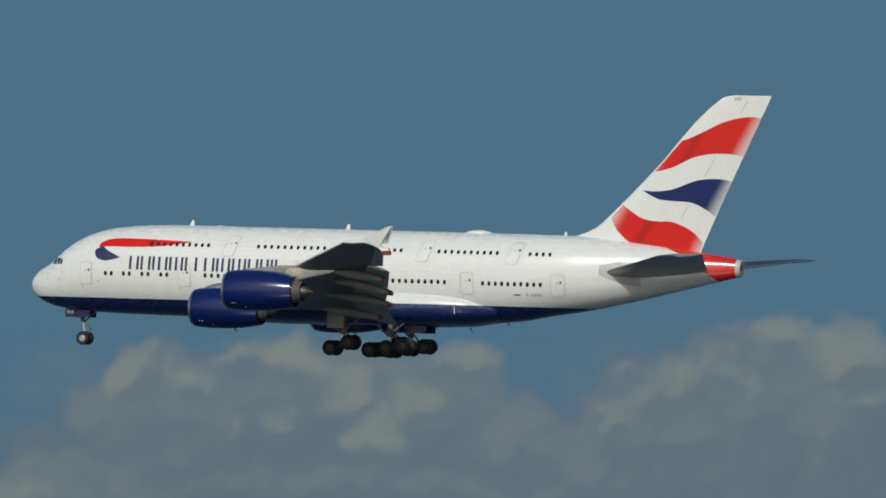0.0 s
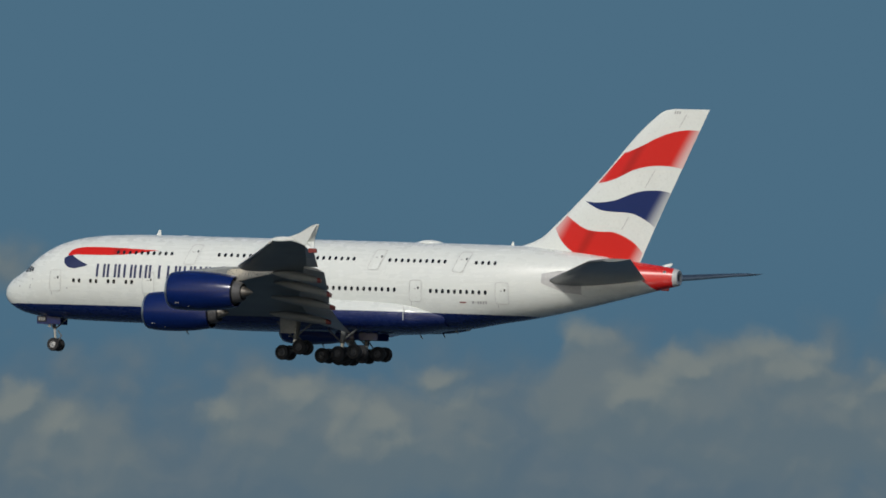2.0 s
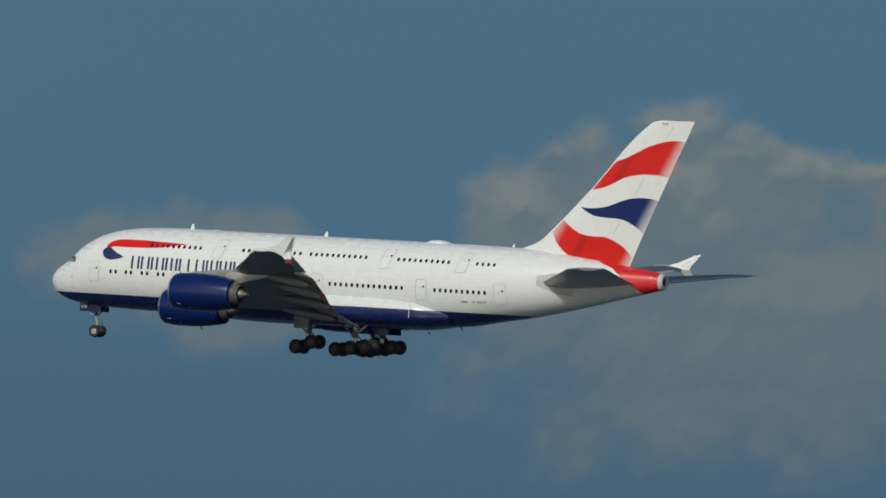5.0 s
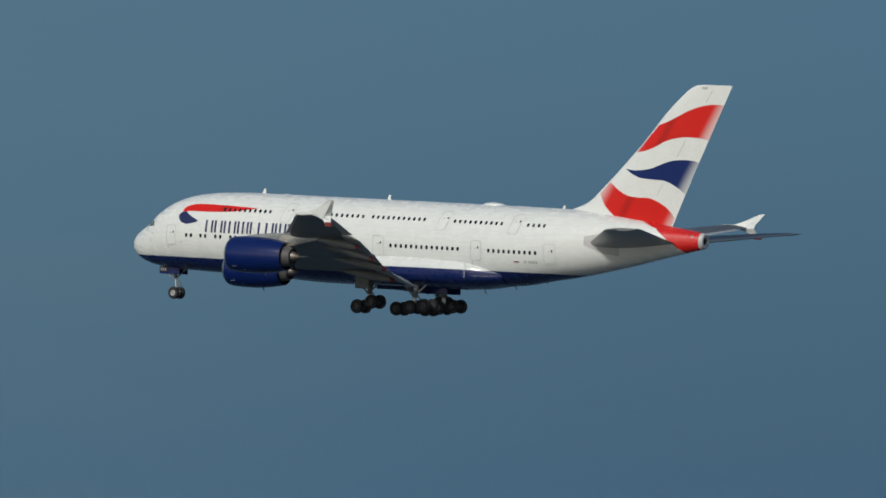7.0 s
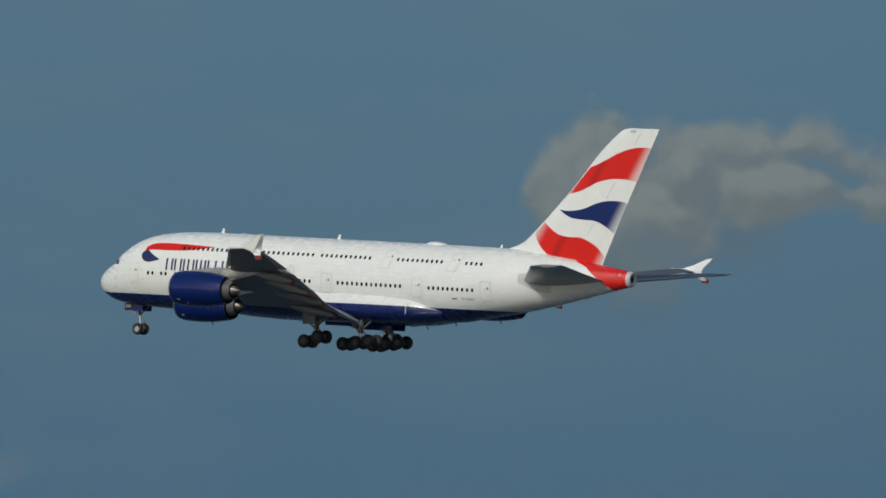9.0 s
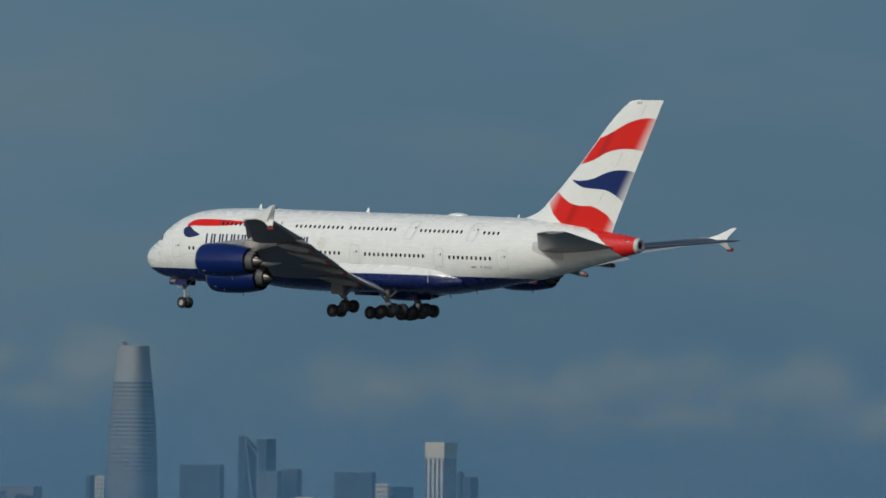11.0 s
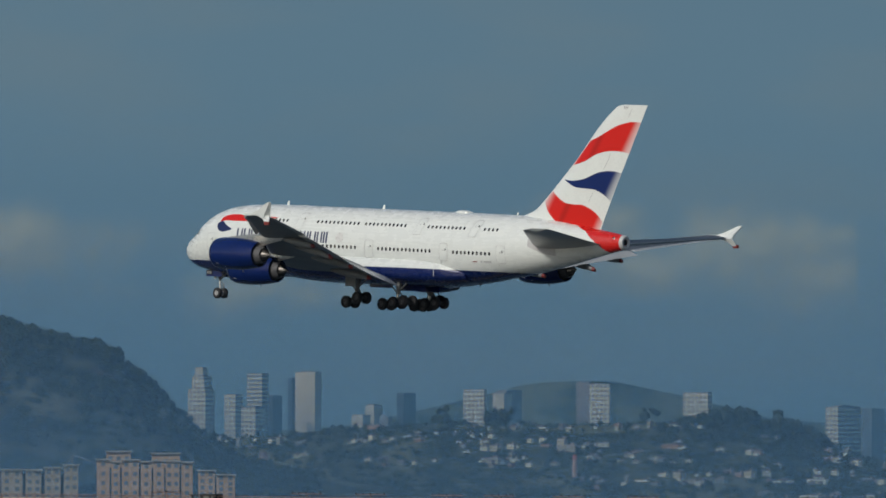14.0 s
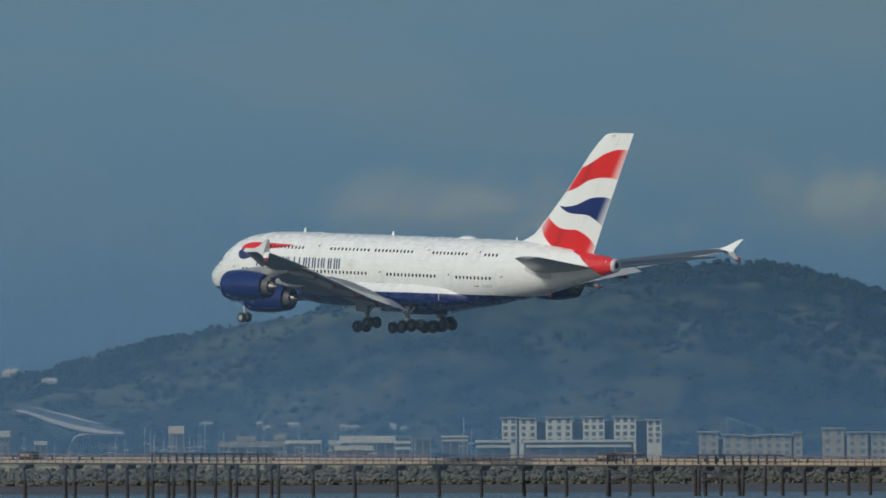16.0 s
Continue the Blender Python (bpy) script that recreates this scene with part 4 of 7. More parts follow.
BANK_D = [(26.05, 1.80, 0.53, 0.24), (25.24, 1.75, 0.56, 0.21), (24.35, 1.70, 0.40, 0.19), (26.40, 1.92, 0.24, 0.18), (25.64, 1.98, 0.40, 0.15), (24.15, 2.00, 0.19, 0.19),
          (25.72, 1.59, 0.81, 0.15)]
BANK_E = [(27.35, 1.85, 0.53, 0.27), (26.33, 1.89, 0.56, 0.27), (25.60, 1.83, 0.36, 0.27), (26.78, 1.66, 0.97, 0.21), (27.78, 1.75, 0.19, 0.24)]
TUFT_A = [(19.47, 2.06, 0.17, 0.07), (19.31, 2.04, 0.10, 0.08), (19.16, 1.94, 0.09, 0.10), (19.09, 1.83, 0.12, 0.09), (18.84, 2.03, 0.10, 0.07), (19.78, 2.00, 0.09, 0.09),
          (17.92, 2.13, 0.13, 0.06), (17.72, 2.06, 0.13, 0.15), (17.67, 1.94, 0.09, 0.07), (18.22, 1.97, 0.17, 0.08), (18.38, 1.88, 0.12, 0.08), (20.11, 1.67, 0.08, 0.05),
          (19.35, 1.85, 0.12, 0.07), (19.63, 1.97, 0.10, 0.08), (18.96, 1.92, 0.10, 0.08), (18.06, 1.99, 0.10, 0.08)]
TUFT_B = [(22.23, 1.89, 0.09, 0.07), (21.91, 1.82, 0.14, 0.09), (21.71, 1.86, 0.11, 0.08), (21.57, 1.81, 0.09, 0.09), (21.31, 1.78, 0.11, 0.09), (21.20, 1.72, 0.08, 0.09),
          (20.73, 1.67, 0.14, 0.06), (22.88, 1.69, 0.09, 0.07), (22.04, 1.74, 0.12, 0.09), (21.42, 1.71, 0.09, 0.07), (22.55, 1.71, 0.08, 0.04), (20.55, 1.62, 0.08, 0.06),
          (22.73, 1.60, 0.10, 0.06)]
TUFT_C = [(24.71, 1.77, 0.19, 0.07), (24.26, 1.71, 0.09, 0.09), (24.07, 1.75, 0.09, 0.07), (23.81, 1.69, 0.09, 0.09), (23.69, 1.62, 0.09, 0.09), (23.00, 1.73, 0.11, 0.07),
          (22.62, 1.78, 0.09, 0.04), (23.26, 1.66, 0.11, 0.08), (23.93, 2.11, 0.11, 0.05), (24.97, 1.87, 0.08, 0.11), (24.50, 1.71, 0.10, 0.08), (22.81, 1.65, 0.11, 0.08)]
TUFT_D = [(24.13, 2.13, 0.14, 0.14), (24.24, 1.99, 0.12, 0.12), (24.52, 1.77, 0.18, 0.08), (24.27, 1.69, 0.23, 0.13), (25.14, 2.00, 0.13, 0.05), (24.06, 1.94, 0.10, 0.10),
          (24.95, 1.78, 0.15, 0.10), (26.05, 1.67, 0.19, 0.10), (25.56, 1.67, 0.19, 0.10)]
TUFT_E = [(26.28, 2.19, 0.15, 0.07), (26.44, 2.14, 0.11, 0.06), (25.86, 2.16, 0.08, 0.07), (25.62, 2.11, 0.11, 0.07), (25.47, 2.09, 0.09, 0.06), (24.98, 1.97, 0.15, 0.12),
          (26.21, 2.05, 0.11, 0.07), (27.18, 2.09, 0.11, 0.09), (26.92, 2.03, 0.14, 0.08), (26.71, 2.04, 0.09, 0.06), (26.12, 2.15, 0.08, 0.06)]
TUFT_F = [(27.36, 2.15, 0.17, 0.09), (27.60, 2.09, 0.13, 0.07), (27.20, 2.12, 0.11, 0.07), (26.38, 2.19, 0.17, 0.06), (26.23, 2.16, 0.09, 0.05), (26.50, 2.05, 0.13, 0.07),
          (25.91, 2.17, 0.09, 0.06), (25.76, 2.06, 0.17, 0.10), (26.79, 2.04, 0.19, 0.07), (26.07, 2.16, 0.09, 0.06), (27.82, 1.94, 0.14, 0.12), (25.50, 1.99, 0.15, 0.12),
          (27.43, 1.96, 0.23, 0.13), (27.02, 2.02, 0.13, 0.08), (26.29, 2.05, 0.13, 0.08)]
HEAD_F = [(34.00, 1.57, 0.15, 0.19), (33.77, 1.59, 0.17, 0.11), (33.58, 1.65, 0.14, 0.09), (33.45, 1.67, 0.14, 0.07), (33.29, 1.62, 0.12, 0.06), (33.13, 1.60, 0.12, 0.05),
          (33.02, 1.55, 0.07, 0.05), (33.88, 1.44, 0.21, 0.16), (33.51, 1.54, 0.23, 0.10), (33.26, 1.53, 0.19, 0.06), (34.13, 1.51, 0.11, 0.18)]
SOFT_F = [(34.06, 1.35, 0.18, 0.21), (33.91, 1.24, 0.16, 0.13), (33.67, 1.44, 0.26, 0.13)]
CLOUD_E = [(29.0, 1.74, 0.2, 0.14), (28.65, 1.68, 0.3, 0.2)]
CLOUD_G = [(37.57, 0.66, 0.25, 0.08), (37.12, 0.62, 0.3, 0.10), (36.85, 0.68, 0.25, 0.10), (36.44, 0.65, 0.25, 0.10), (36.1, 0.58, 0.4, 0.09), (36.83, 0.56, 0.8, 0.08), (35.9, 0.66, 0.25, 0.07), (38.6, 0.62, 0.35, 0.07), (38.75, 0.73, 0.2, 0.10), (38.43, 0.70, 0.2, 0.10), (38.97, 0.63, 0.18, 0.07)]
CLOUD_G2 = [(33.6, 0.68, 0.5, 0.05), (32.8, 0.70, 0.7, 0.06)]
CLOUD_H = [(40.48, 0.74, 0.30, 0.12), (40.34, 0.66, 0.22, 0.11), (41.02, 0.77, 0.24, 0.12), (40.8, 0.68, 0.26, 0.10), (43.78, 0.75, 0.42, 0.10), (43.5, 0.70, 0.3, 0.08), (42.65, 0.75, 0.35, 0.12), (41.9, 0.6, 0.3, 0.07)]
CREAM, GREY, DIM = (0.198, 0.226, 0.220), (0.134, 0.164, 0.172), (0.100, 0.142, 0.174)
BANKS = BANK_A + BANK_B + BANK_C + BANK_D + BANK_E + CLOUD_E
TUFTS = TUFT_A + TUFT_B + TUFT_C + TUFT_D + TUFT_E + TUFT_F
VEIL = [(18.2, 1.62, 0.9, 0.42), (19.6, 1.60, 0.9, 0.42), (20.9, 1.56, 0.9, 0.40), (22.1, 1.50, 0.9, 0.40), (23.4, 1.45, 0.9, 0.40), (24.7, 1.50, 0.9, 0.42), (26.0, 1.52, 0.9, 0.42), (27.2, 1.52, 0.8, 0.40)]
LOW = (1.18, 1.58)


def near(puffs, a, b):
    return [p for p in puffs if p[0] + p[2] > a - 0.25 and p[0] - p[2] < b + 0.25]


spans = [(2, 16.2, [])]
for a, b in ((16.2, 18.4), (18.4, 19.3), (19.3, 20.2), (20.2, 21.3), (21.3, 22.3), (22.3, 23.2), (23.2, 23.9), (23.9, 24.6), (24.6, 25.3), (25.3, 25.9), (25.9, 26.5), (26.5, 27.2), (27.2, 28.0), (28.0, 30.4)):
    layers = [(near(VEIL, a, b), 0.75, 0.9, (0.140, 0.174, 0.192), (0.108, 0.152, 0.184), (0.80, 1.25), 0.6, 0.35)] if near(VEIL, a, b) else []
    layers += [(near(BANKS, a, b), 0.85, 0.75, (0.147, 0.184, 0.199), (0.115, 0.162, 0.192), LOW, 1.0, 0.38)]
    if near(TUFTS, a, b):
        for group in (TUFTS[0::2], TUFTS[1::2]):
            if near(group, a, b):
                layers.append((near(group, a, b), 0.82, 0.55, CREAM, (0.120, 0.166, 0.192), LOW, 1.0, 0.15))
    spans.append((a, b, layers))
spans += [(30.4, 32.0, []), (32.0, 35.6, [(SOFT_F, 0.6, 0.9, GREY, DIM, (0.95, 1.35), 1.0, 0.25), (HEAD_F, 0.85, 0.5, CREAM, GREY, (1.15, 1.5), 1.0, 0.24), (CLOUD_G2, 0.2, 0.9, GREY, DIM, (0.40, 0.62), 2.2)]),
          (35.6, 39.3, [(CLOUD_G, 0.42, 0.9, (0.30, 0.31, 0.25), (0.20, 0.225, 0.205), (0.36, 0.60), 0.75, 0.24)]), (39.3, 40.2, []), (40.2, 44.8, [(CLOUD_H, 0.55, 0.9, (0.30, 0.31, 0.25), (0.20, 0.225, 0.205), (0.32, 0.56), 0.85, 0.26)]), (44.8, 62, [])]
for a, b, layers in spans:
    sheet = arc_sheet("backdrop_sky", a, b, -0.3, 8.0, 4950, sky_material(layers), 40, 30)
    tagged(sheet, "slate-blue sky with grey-cream cumulus clouds" if layers else "clear slate-blue afternoon sky behind everything", "sky", kind="structure")


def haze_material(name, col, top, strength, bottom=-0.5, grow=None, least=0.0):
    """Painted sea haze: a sheet that lets light through and scatters a bluish part."""
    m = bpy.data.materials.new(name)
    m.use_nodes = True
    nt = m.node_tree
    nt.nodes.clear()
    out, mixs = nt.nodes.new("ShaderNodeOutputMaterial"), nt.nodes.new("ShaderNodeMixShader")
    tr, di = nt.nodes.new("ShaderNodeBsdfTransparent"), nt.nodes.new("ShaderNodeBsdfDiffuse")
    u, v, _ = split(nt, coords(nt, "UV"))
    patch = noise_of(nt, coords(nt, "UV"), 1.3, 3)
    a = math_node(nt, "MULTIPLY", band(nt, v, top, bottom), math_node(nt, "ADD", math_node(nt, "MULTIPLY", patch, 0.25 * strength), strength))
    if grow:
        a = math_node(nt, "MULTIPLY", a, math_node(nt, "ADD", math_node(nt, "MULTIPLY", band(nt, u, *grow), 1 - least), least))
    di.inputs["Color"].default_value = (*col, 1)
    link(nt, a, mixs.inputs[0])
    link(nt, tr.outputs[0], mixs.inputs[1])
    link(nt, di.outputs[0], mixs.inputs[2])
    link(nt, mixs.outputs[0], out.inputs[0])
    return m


# upright sheets whose bluish colour stands in for haze in the air
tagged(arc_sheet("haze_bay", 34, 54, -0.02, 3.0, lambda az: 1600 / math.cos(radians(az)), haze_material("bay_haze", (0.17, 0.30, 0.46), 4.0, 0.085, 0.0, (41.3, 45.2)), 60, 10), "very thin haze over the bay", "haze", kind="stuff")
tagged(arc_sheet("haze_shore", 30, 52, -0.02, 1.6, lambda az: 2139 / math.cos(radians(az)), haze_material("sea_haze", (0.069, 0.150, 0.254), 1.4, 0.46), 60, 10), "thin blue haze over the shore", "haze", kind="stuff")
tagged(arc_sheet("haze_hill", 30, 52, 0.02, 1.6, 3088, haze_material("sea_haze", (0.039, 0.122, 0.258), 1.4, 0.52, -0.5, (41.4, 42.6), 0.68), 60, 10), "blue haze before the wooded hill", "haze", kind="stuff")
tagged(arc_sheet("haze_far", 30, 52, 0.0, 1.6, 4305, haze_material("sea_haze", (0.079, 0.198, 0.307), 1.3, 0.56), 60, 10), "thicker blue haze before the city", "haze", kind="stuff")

# ---- water and land ----
WATER = worn("bay_water", (0.03, 0.05, 0.065), 0.2, 0.02, 0.25, relief=0.0)
wnt = WATER.node_tree
bump(wnt, wnt.nodes["Principled BSDF"], noise_of(wnt, coords(wnt), 0.35, 6), 0.4, 0.4)
bm = bmesh.new()
n = 40
ring = lambda r: [bm.verts.new((r * math.sin(2 * math.pi * i / n), r * math.cos(2 * math.pi * i / n), 0)) for i in range(n)]
prev = ring(60)
bm.faces.new(list(reversed(prev)))
for r in (300, 1000, 2500, 4980):
    cur = ring(r)
    for i in range(n):
        bm.faces.new((prev[i], prev[(i + 1) % n], cur[(i + 1) % n], cur[i]))
    prev = cur
bmesh.ops.recalc_face_normals(bm, faces=bm.faces)
me = bpy.data.meshes.new("water")
bm.to_mesh(me)
bm.free()
me.materials.append(WATER)
tagged(new("water", me), "calm grey-blue bay water", "water", kind="structure")

hill_el = pchip([41.3, 41.96, 42.08, 42.16, 42.28, 42.33, 42.46, 42.58, 42.71, 42.86, 43.18, 43.34, 43.5, 43.77, 43.92, 44.1, 44.27, 44.43, 44.59, 44.74, 44.87, 44.98, 45.2, 46.5, 50],
                [0.034, 0.135, 0.214, 0.293, 0.391, 0.441, 0.474, 0.503, 0.536, 0.560, 0.574, 0.579, 0.549, 0.563, 0.535, 0.469, 0.427, 0.393, 0.353, 0.316, 0.290, 0.258, 0.226, 0.170, 0.070])
town_el = pchip([30, 35.5, 36.8, 37.47, 38, 38.74, 39.2, 39.6, 39.9, 40.25, 40.5, 40.72, 41.2, 41.37, 42.02, 42.5, 44, 50],
                [0.000, 0.020, 0.168, 0.190, 0.193, 0.219, 0.178, 0.113, 0.099, 0.165, 0.222, 0.244, 0.238, 0.246, 0.198, 0.177, 0.139, 0.088])
far_el = pchip([30, 40.4, 40.6, 40.78, 40.95, 41.1, 41.3, 41.5, 41.65, 50],
                [0.000, 0.260, 0.305, 0.345, 0.371, 0.366, 0.320, 0.272, 0.240, 0.000])


def hump(d, lo, top, hi, left=0.0):
    if d <= lo:
        return 0.0
    if d < top:
        t = (d - lo) / (top - lo)
        return t * t * (3 - 2 * t) * 0.55 + t * 0.45
    t = min(1, (d - top) / (hi - top))
    return 1 - (1 - left) * t * t * (3 - 2 * t)


def land_z(az, d):
    base = 4.3
    tall = lambda el, dd: max(0.0, EYE.z + dd * math.tan(radians(el)) - base)
    h = tall(hill_el(az), 3600) * hump(d, 3080, 3600, 3850, 0.1)
    t = tall(town_el(az), 4250) * hump(d, 3900, 4250, 4400, 0.8)
    f = tall(far_el(az), 4780) * hump(d, 4550, 4780, 4850, 0.8)
    p = spot(az, 0, d)
    bumps = noise.noise(Vector((p.x * 0.012, p.y * 0.012, 2.0))) + 0.5 * noise.noise(Vector((p.x * 0.04, p.y * 0.04, 7.0)))
    return base + max(h, t, f) + bumps * (0.35 + 0.07 * h) * min(1, (d - 2960) / 150)


def shore_d(az):
    """Distance of the straight sea wall, which runs along the bay."""
    return 2130 / math.cos(radians(az))


def land_material():
    m, nt, b = nodes_of("hill_ground", 0.95)
    vec = coords(nt)
    turned_, squeezed = nt.nodes.new("ShaderNodeMapping"), nt.nodes.new("ShaderNodeMapping")
    turned_.inputs["Rotation"].default_value = (0, 0, radians(-43))
    squeezed.inputs["Scale"].default_value = (1.0, 0.12, 1.6)
    link(nt, vec, turned_.inputs[0])
    link(nt, turned_.outputs[0], squeezed.inputs[0])
    face = squeezed.outputs[0]
    fine, mid, broad = noise_of(nt, vec, 0.5, 6), noise_of(nt, face, 0.16, 5), noise_of(nt, face, 0.045, 4)
    col = mix_col(nt, band(nt, mid, 0.42, 0.6), (0.018, 0.030, 0.014), (0.085, 0.094, 0.040))
    col = mix_col(nt, math_node(nt, "MULTIPLY", band(nt, broad, 0.52, 0.60), 0.9), col, (0.15, 0.152, 0.065))
    col = mix_col(nt, math_node(nt, "MULTIPLY", band(nt, math_node(nt, "ADD", broad, math_node(nt, "MULTIPLY", mid, 0.4)), 0.54, 0.42), 0.85), col, (0.12, 0.088, 0.058))
    col = mix_col(nt, math_node(nt, "MULTIPLY", fine, 0.4), col, (0.02, 0.03, 0.015))
    off = nt.nodes.new("ShaderNodeVectorMath")
    off.operation = "DISTANCE"
    link(nt, vec, off.inputs[0])
    off.inputs[1].default_value = spot(44.34, 0.45, 3540)
    meadow = band(nt, math_node(nt, "ADD", off.outputs["Value"], math_node(nt, "MULTIPLY", mid, 30)), 55, 20)
    col = mix_col(nt, math_node(nt, "MULTIPLY", meadow, 0.5), col, (0.16, 0.175, 0.075))
    link(nt, col, b.inputs["Base Color"])
    b.inputs["Specular IOR Level"].default_value = 0.1
    bump(nt, b, fine, 0.8, 1.5)
    return m


LAND = land_material()


def build_land():
    bm = bmesh.new()
    azs = [30 + 6 * i / 20 for i in range(20)] + [36 + 10 * i / 330 for i in range(330)] + [46 + 6 * i / 20 for i in range(21)]
    ds = [0.0, 0.02, 0.06, 0.1] + [0.1 + 0.9 * (i + 1) / 56 for i in range(56)]
    grid = []
    for az in azs:
        s = shore_d(az)
        col = []
        for k in ds:
            d = s + (4840 - s) * k
            col.append(bm.verts.new((*spot(az, 0, d).xy, land_z(az, d))))
        grid.append(col)
    for a, b in zip(grid, grid[1:]):
        for j in range(len(ds) - 1):
            f = bm.faces.new((a[j], b[j], b[j + 1], a[j + 1]))
            f.smooth = True
    bmesh.ops.recalc_face_normals(bm, faces=bm.faces)
    me = bpy.data.meshes.new("ground")
    bm.to_mesh(me)
    bm.free()
    if me.polygons[0].normal.z < 0:
        me.flip_normals()
    me.materials.append(LAND)
    tagged(new("ground", me), "dark green wooded hills with olive grass clearings", "ground", kind="structure")


build_land()


# ---- far city ----
def tower_paint(name, wall, glass, rows, cols, row_fill, col_fill, rough=0.6):
    """Walls with storeys and bays of glass; rows and cols are their pitch in metres."""
    m, nt, b = nodes_of(name, rough)
    vec = coords(nt)
    x, y, z = split(nt, vec)
    fz = math_node(nt, "FRACT", math_node(nt, "DIVIDE", z, rows))
    r = math_node(nt, "LESS_THAN", fz, row_fill)
    fx = math_node(nt, "FRACT", math_node(nt, "DIVIDE", math_node(nt, "ADD", x, y), cols))
    c = math_node(nt, "LESS_THAN", fx, col_fill)
    pane = math_node(nt, "MULTIPLY", r, c)
    stain = noise_of(nt, vec, 0.25, 4)
    w = mix_col(nt, stain, tuple(v * 0.8 for v in wall), tuple(min(1, v * 1.1) for v in wall))
    g = mix_col(nt, noise_of(nt, vec, 1.1, 2), tuple(v * 0.5 for v in glass), tuple(v * 1.4 for v in glass))
    link(nt, mix_col(nt, pane, w, g), b.inputs["Base Color"])
    return m


T_WHITE = tower_paint("white_grid_facade", (0.52, 0.47, 0.33), (0.085, 0.115, 0.14), 1.0, 1.0, 0.5, 0.62)
T_STRIPE = tower_paint("banded_facade", (0.42, 0.385, 0.28), (0.12, 0.15, 0.17), 0.95, 30.0, 0.48, 1.1)
T_RIB = tower_paint("ribbed_facade", (0.24, 0.245, 0.215), (0.06, 0.08, 0.105), 40.0, 0.9, 1.1, 0.55)
T_DARK = tower_paint("dark_glass_facade", (0.022, 0.042, 0.070), (0.012, 0.024, 0.045), 0.9, 1.2, 0.6, 0.8, 0.7)
T_BROWN = tower_paint("brown_granite_facade", (0.19, 0.155, 0.13), (0.045, 0.06, 0.08), 1.1, 0.95, 0.5, 0.55)
T_GLASS = tower_paint("blue_glass_facade", (0.095, 0.125, 0.145), (0.055, 0.08, 0.105), 0.9, 60.0, 0.6, 1.1, 0.6)
T_SHAFT = tower_paint("pale_glass_shaft", (0.15, 0.17, 0.17), (0.08, 0.105, 0.12), 0.9, 60.0, 0.55, 1.1, 0.6)
T_PLAIN = worn("plain_concrete", (0.42, 0.38, 0.28), 0.2, 0.5, 0.8)
T_CREAM = worn("cream_stone", (0.60, 0.53, 0.38), 0.1, 0.5, 0.8)
T_ROOF = worn("grey_roof", (0.15, 0.16, 0.16), 0.15, 0.5, 0.85)
T_FRAME = tower_paint("white_frame_facade", (0.60, 0.55, 0.42), (0.05, 0.07, 0.095), 60.0, 1.1, 1.1, 0.5)
T_CROWN = tower_paint("lattice_crown", (0.26, 0.27, 0.25), (0.15, 0.17, 0.18), 0.8, 0.75, 0.5, 0.55, 0.5)
SKY_D = 4560


def plan(width, lit, turn=40.0):
    """Plan of a block seen over its corner, from its apparent width and the share of its sunlit face."""
    a = max(0.4, width * lit / math.cos(radians(turn)))
    b = max(0.4, width * (1 - lit) / math.cos(radians(90 - turn)))
    return a, b


def block(az0, az1, el, paint, lit=0.5, dist=SKY_D, label="", crown=None, name="tower", turn=27.0, head=None):
    """A tower between two bearings, up to a height angle. Its own axes follow its two faces."""
    az = (az0 + az1) / 2
    width = dist * math.radians(abs(az0 - az1))
    a, b = plan(width, lit, turn)
    foot = land_z(az, dist) - 1.5
    top = EYE.z + dist * math.tan(radians(el))
    ob = tagged(new(name), label or "hazy office tower in the far city", "building", "city towers")
    c = spot(az, 0, dist)
    # the corner between the two faces looks at the camera
    ob.matrix_world = Matrix.Translation((c.x, c.y, foot)) @ pose(0, 0, 0, 0, 0, az) @ pose(0, 0, 0, 0, 0, -turn)
    h = top - foot
    bm = bmesh.new()
    slab(bm, (0, 0, h / 2), (a, b, h))
    part("wall", bm, paint, ob)
    bm = bmesh.new()
    slab(bm, (0, 0, h + 0.03), (a - 0.1, b - 0.1, 0.12))
    part("roof", bm, T_ROOF, ob)
    if head:
        bm = bmesh.new()
        slab(bm, (0, 0, h - head[0] / 2 + 0.1), (a + 2 * head[1], b + 2 * head[1], head[0]), 0.05)
        part("head_band", bm, T_CREAM, ob, "plain cream band round the head")
    if crown:
        for (fx, fy, sx, sy, hh) in crown:
            bm = bmesh.new()
            slab(bm, (fx * a, fy * b, h + 0.05 + hh / 2), (sx * a, sy * b, hh), 0.05)
            part("roof_plant", bm, T_ROOF, ob)
    return ob


# city quarters: bearings, height angle, paint, share of the sunlit face, distance
EAST = [(40.019, 39.917, 0.344, T_WHITE, 0.95, 4440), (39.956, 39.906, 0.257, T_WHITE, 0.80, 4415), (39.912, 39.819, 0.333, T_WHITE, 0.45, 4430), (39.890, 39.801, 0.364, T_DARK, 0.55, 4540, 2.7),
    (39.822, 39.707, 0.374, T_BROWN, 0.96, 4520), (39.711, 39.612, 0.384, T_GLASS, 0.90, 4530), (39.715, 39.576, 0.264, T_DARK, 0.50, 4430), (39.620, 39.588, 0.286, T_DARK, 0.90, 4420, 2.0),
    (39.559, 39.472, 0.295, T_STRIPE, 0.62, 4430), (39.554, 39.489, 0.328, T_GLASS, 0.80, 4490), (39.506, 39.444, 0.336, T_DARK, 0.30, 4500), (39.451, 39.319, 0.398, T_RIB, 0.40, 4500),
    (40.080, 39.954, 0.223, T_DARK, 0.80, 4400), (39.688, 39.655, 0.262, T_DARK, 0.90, 4425, 2.6)]
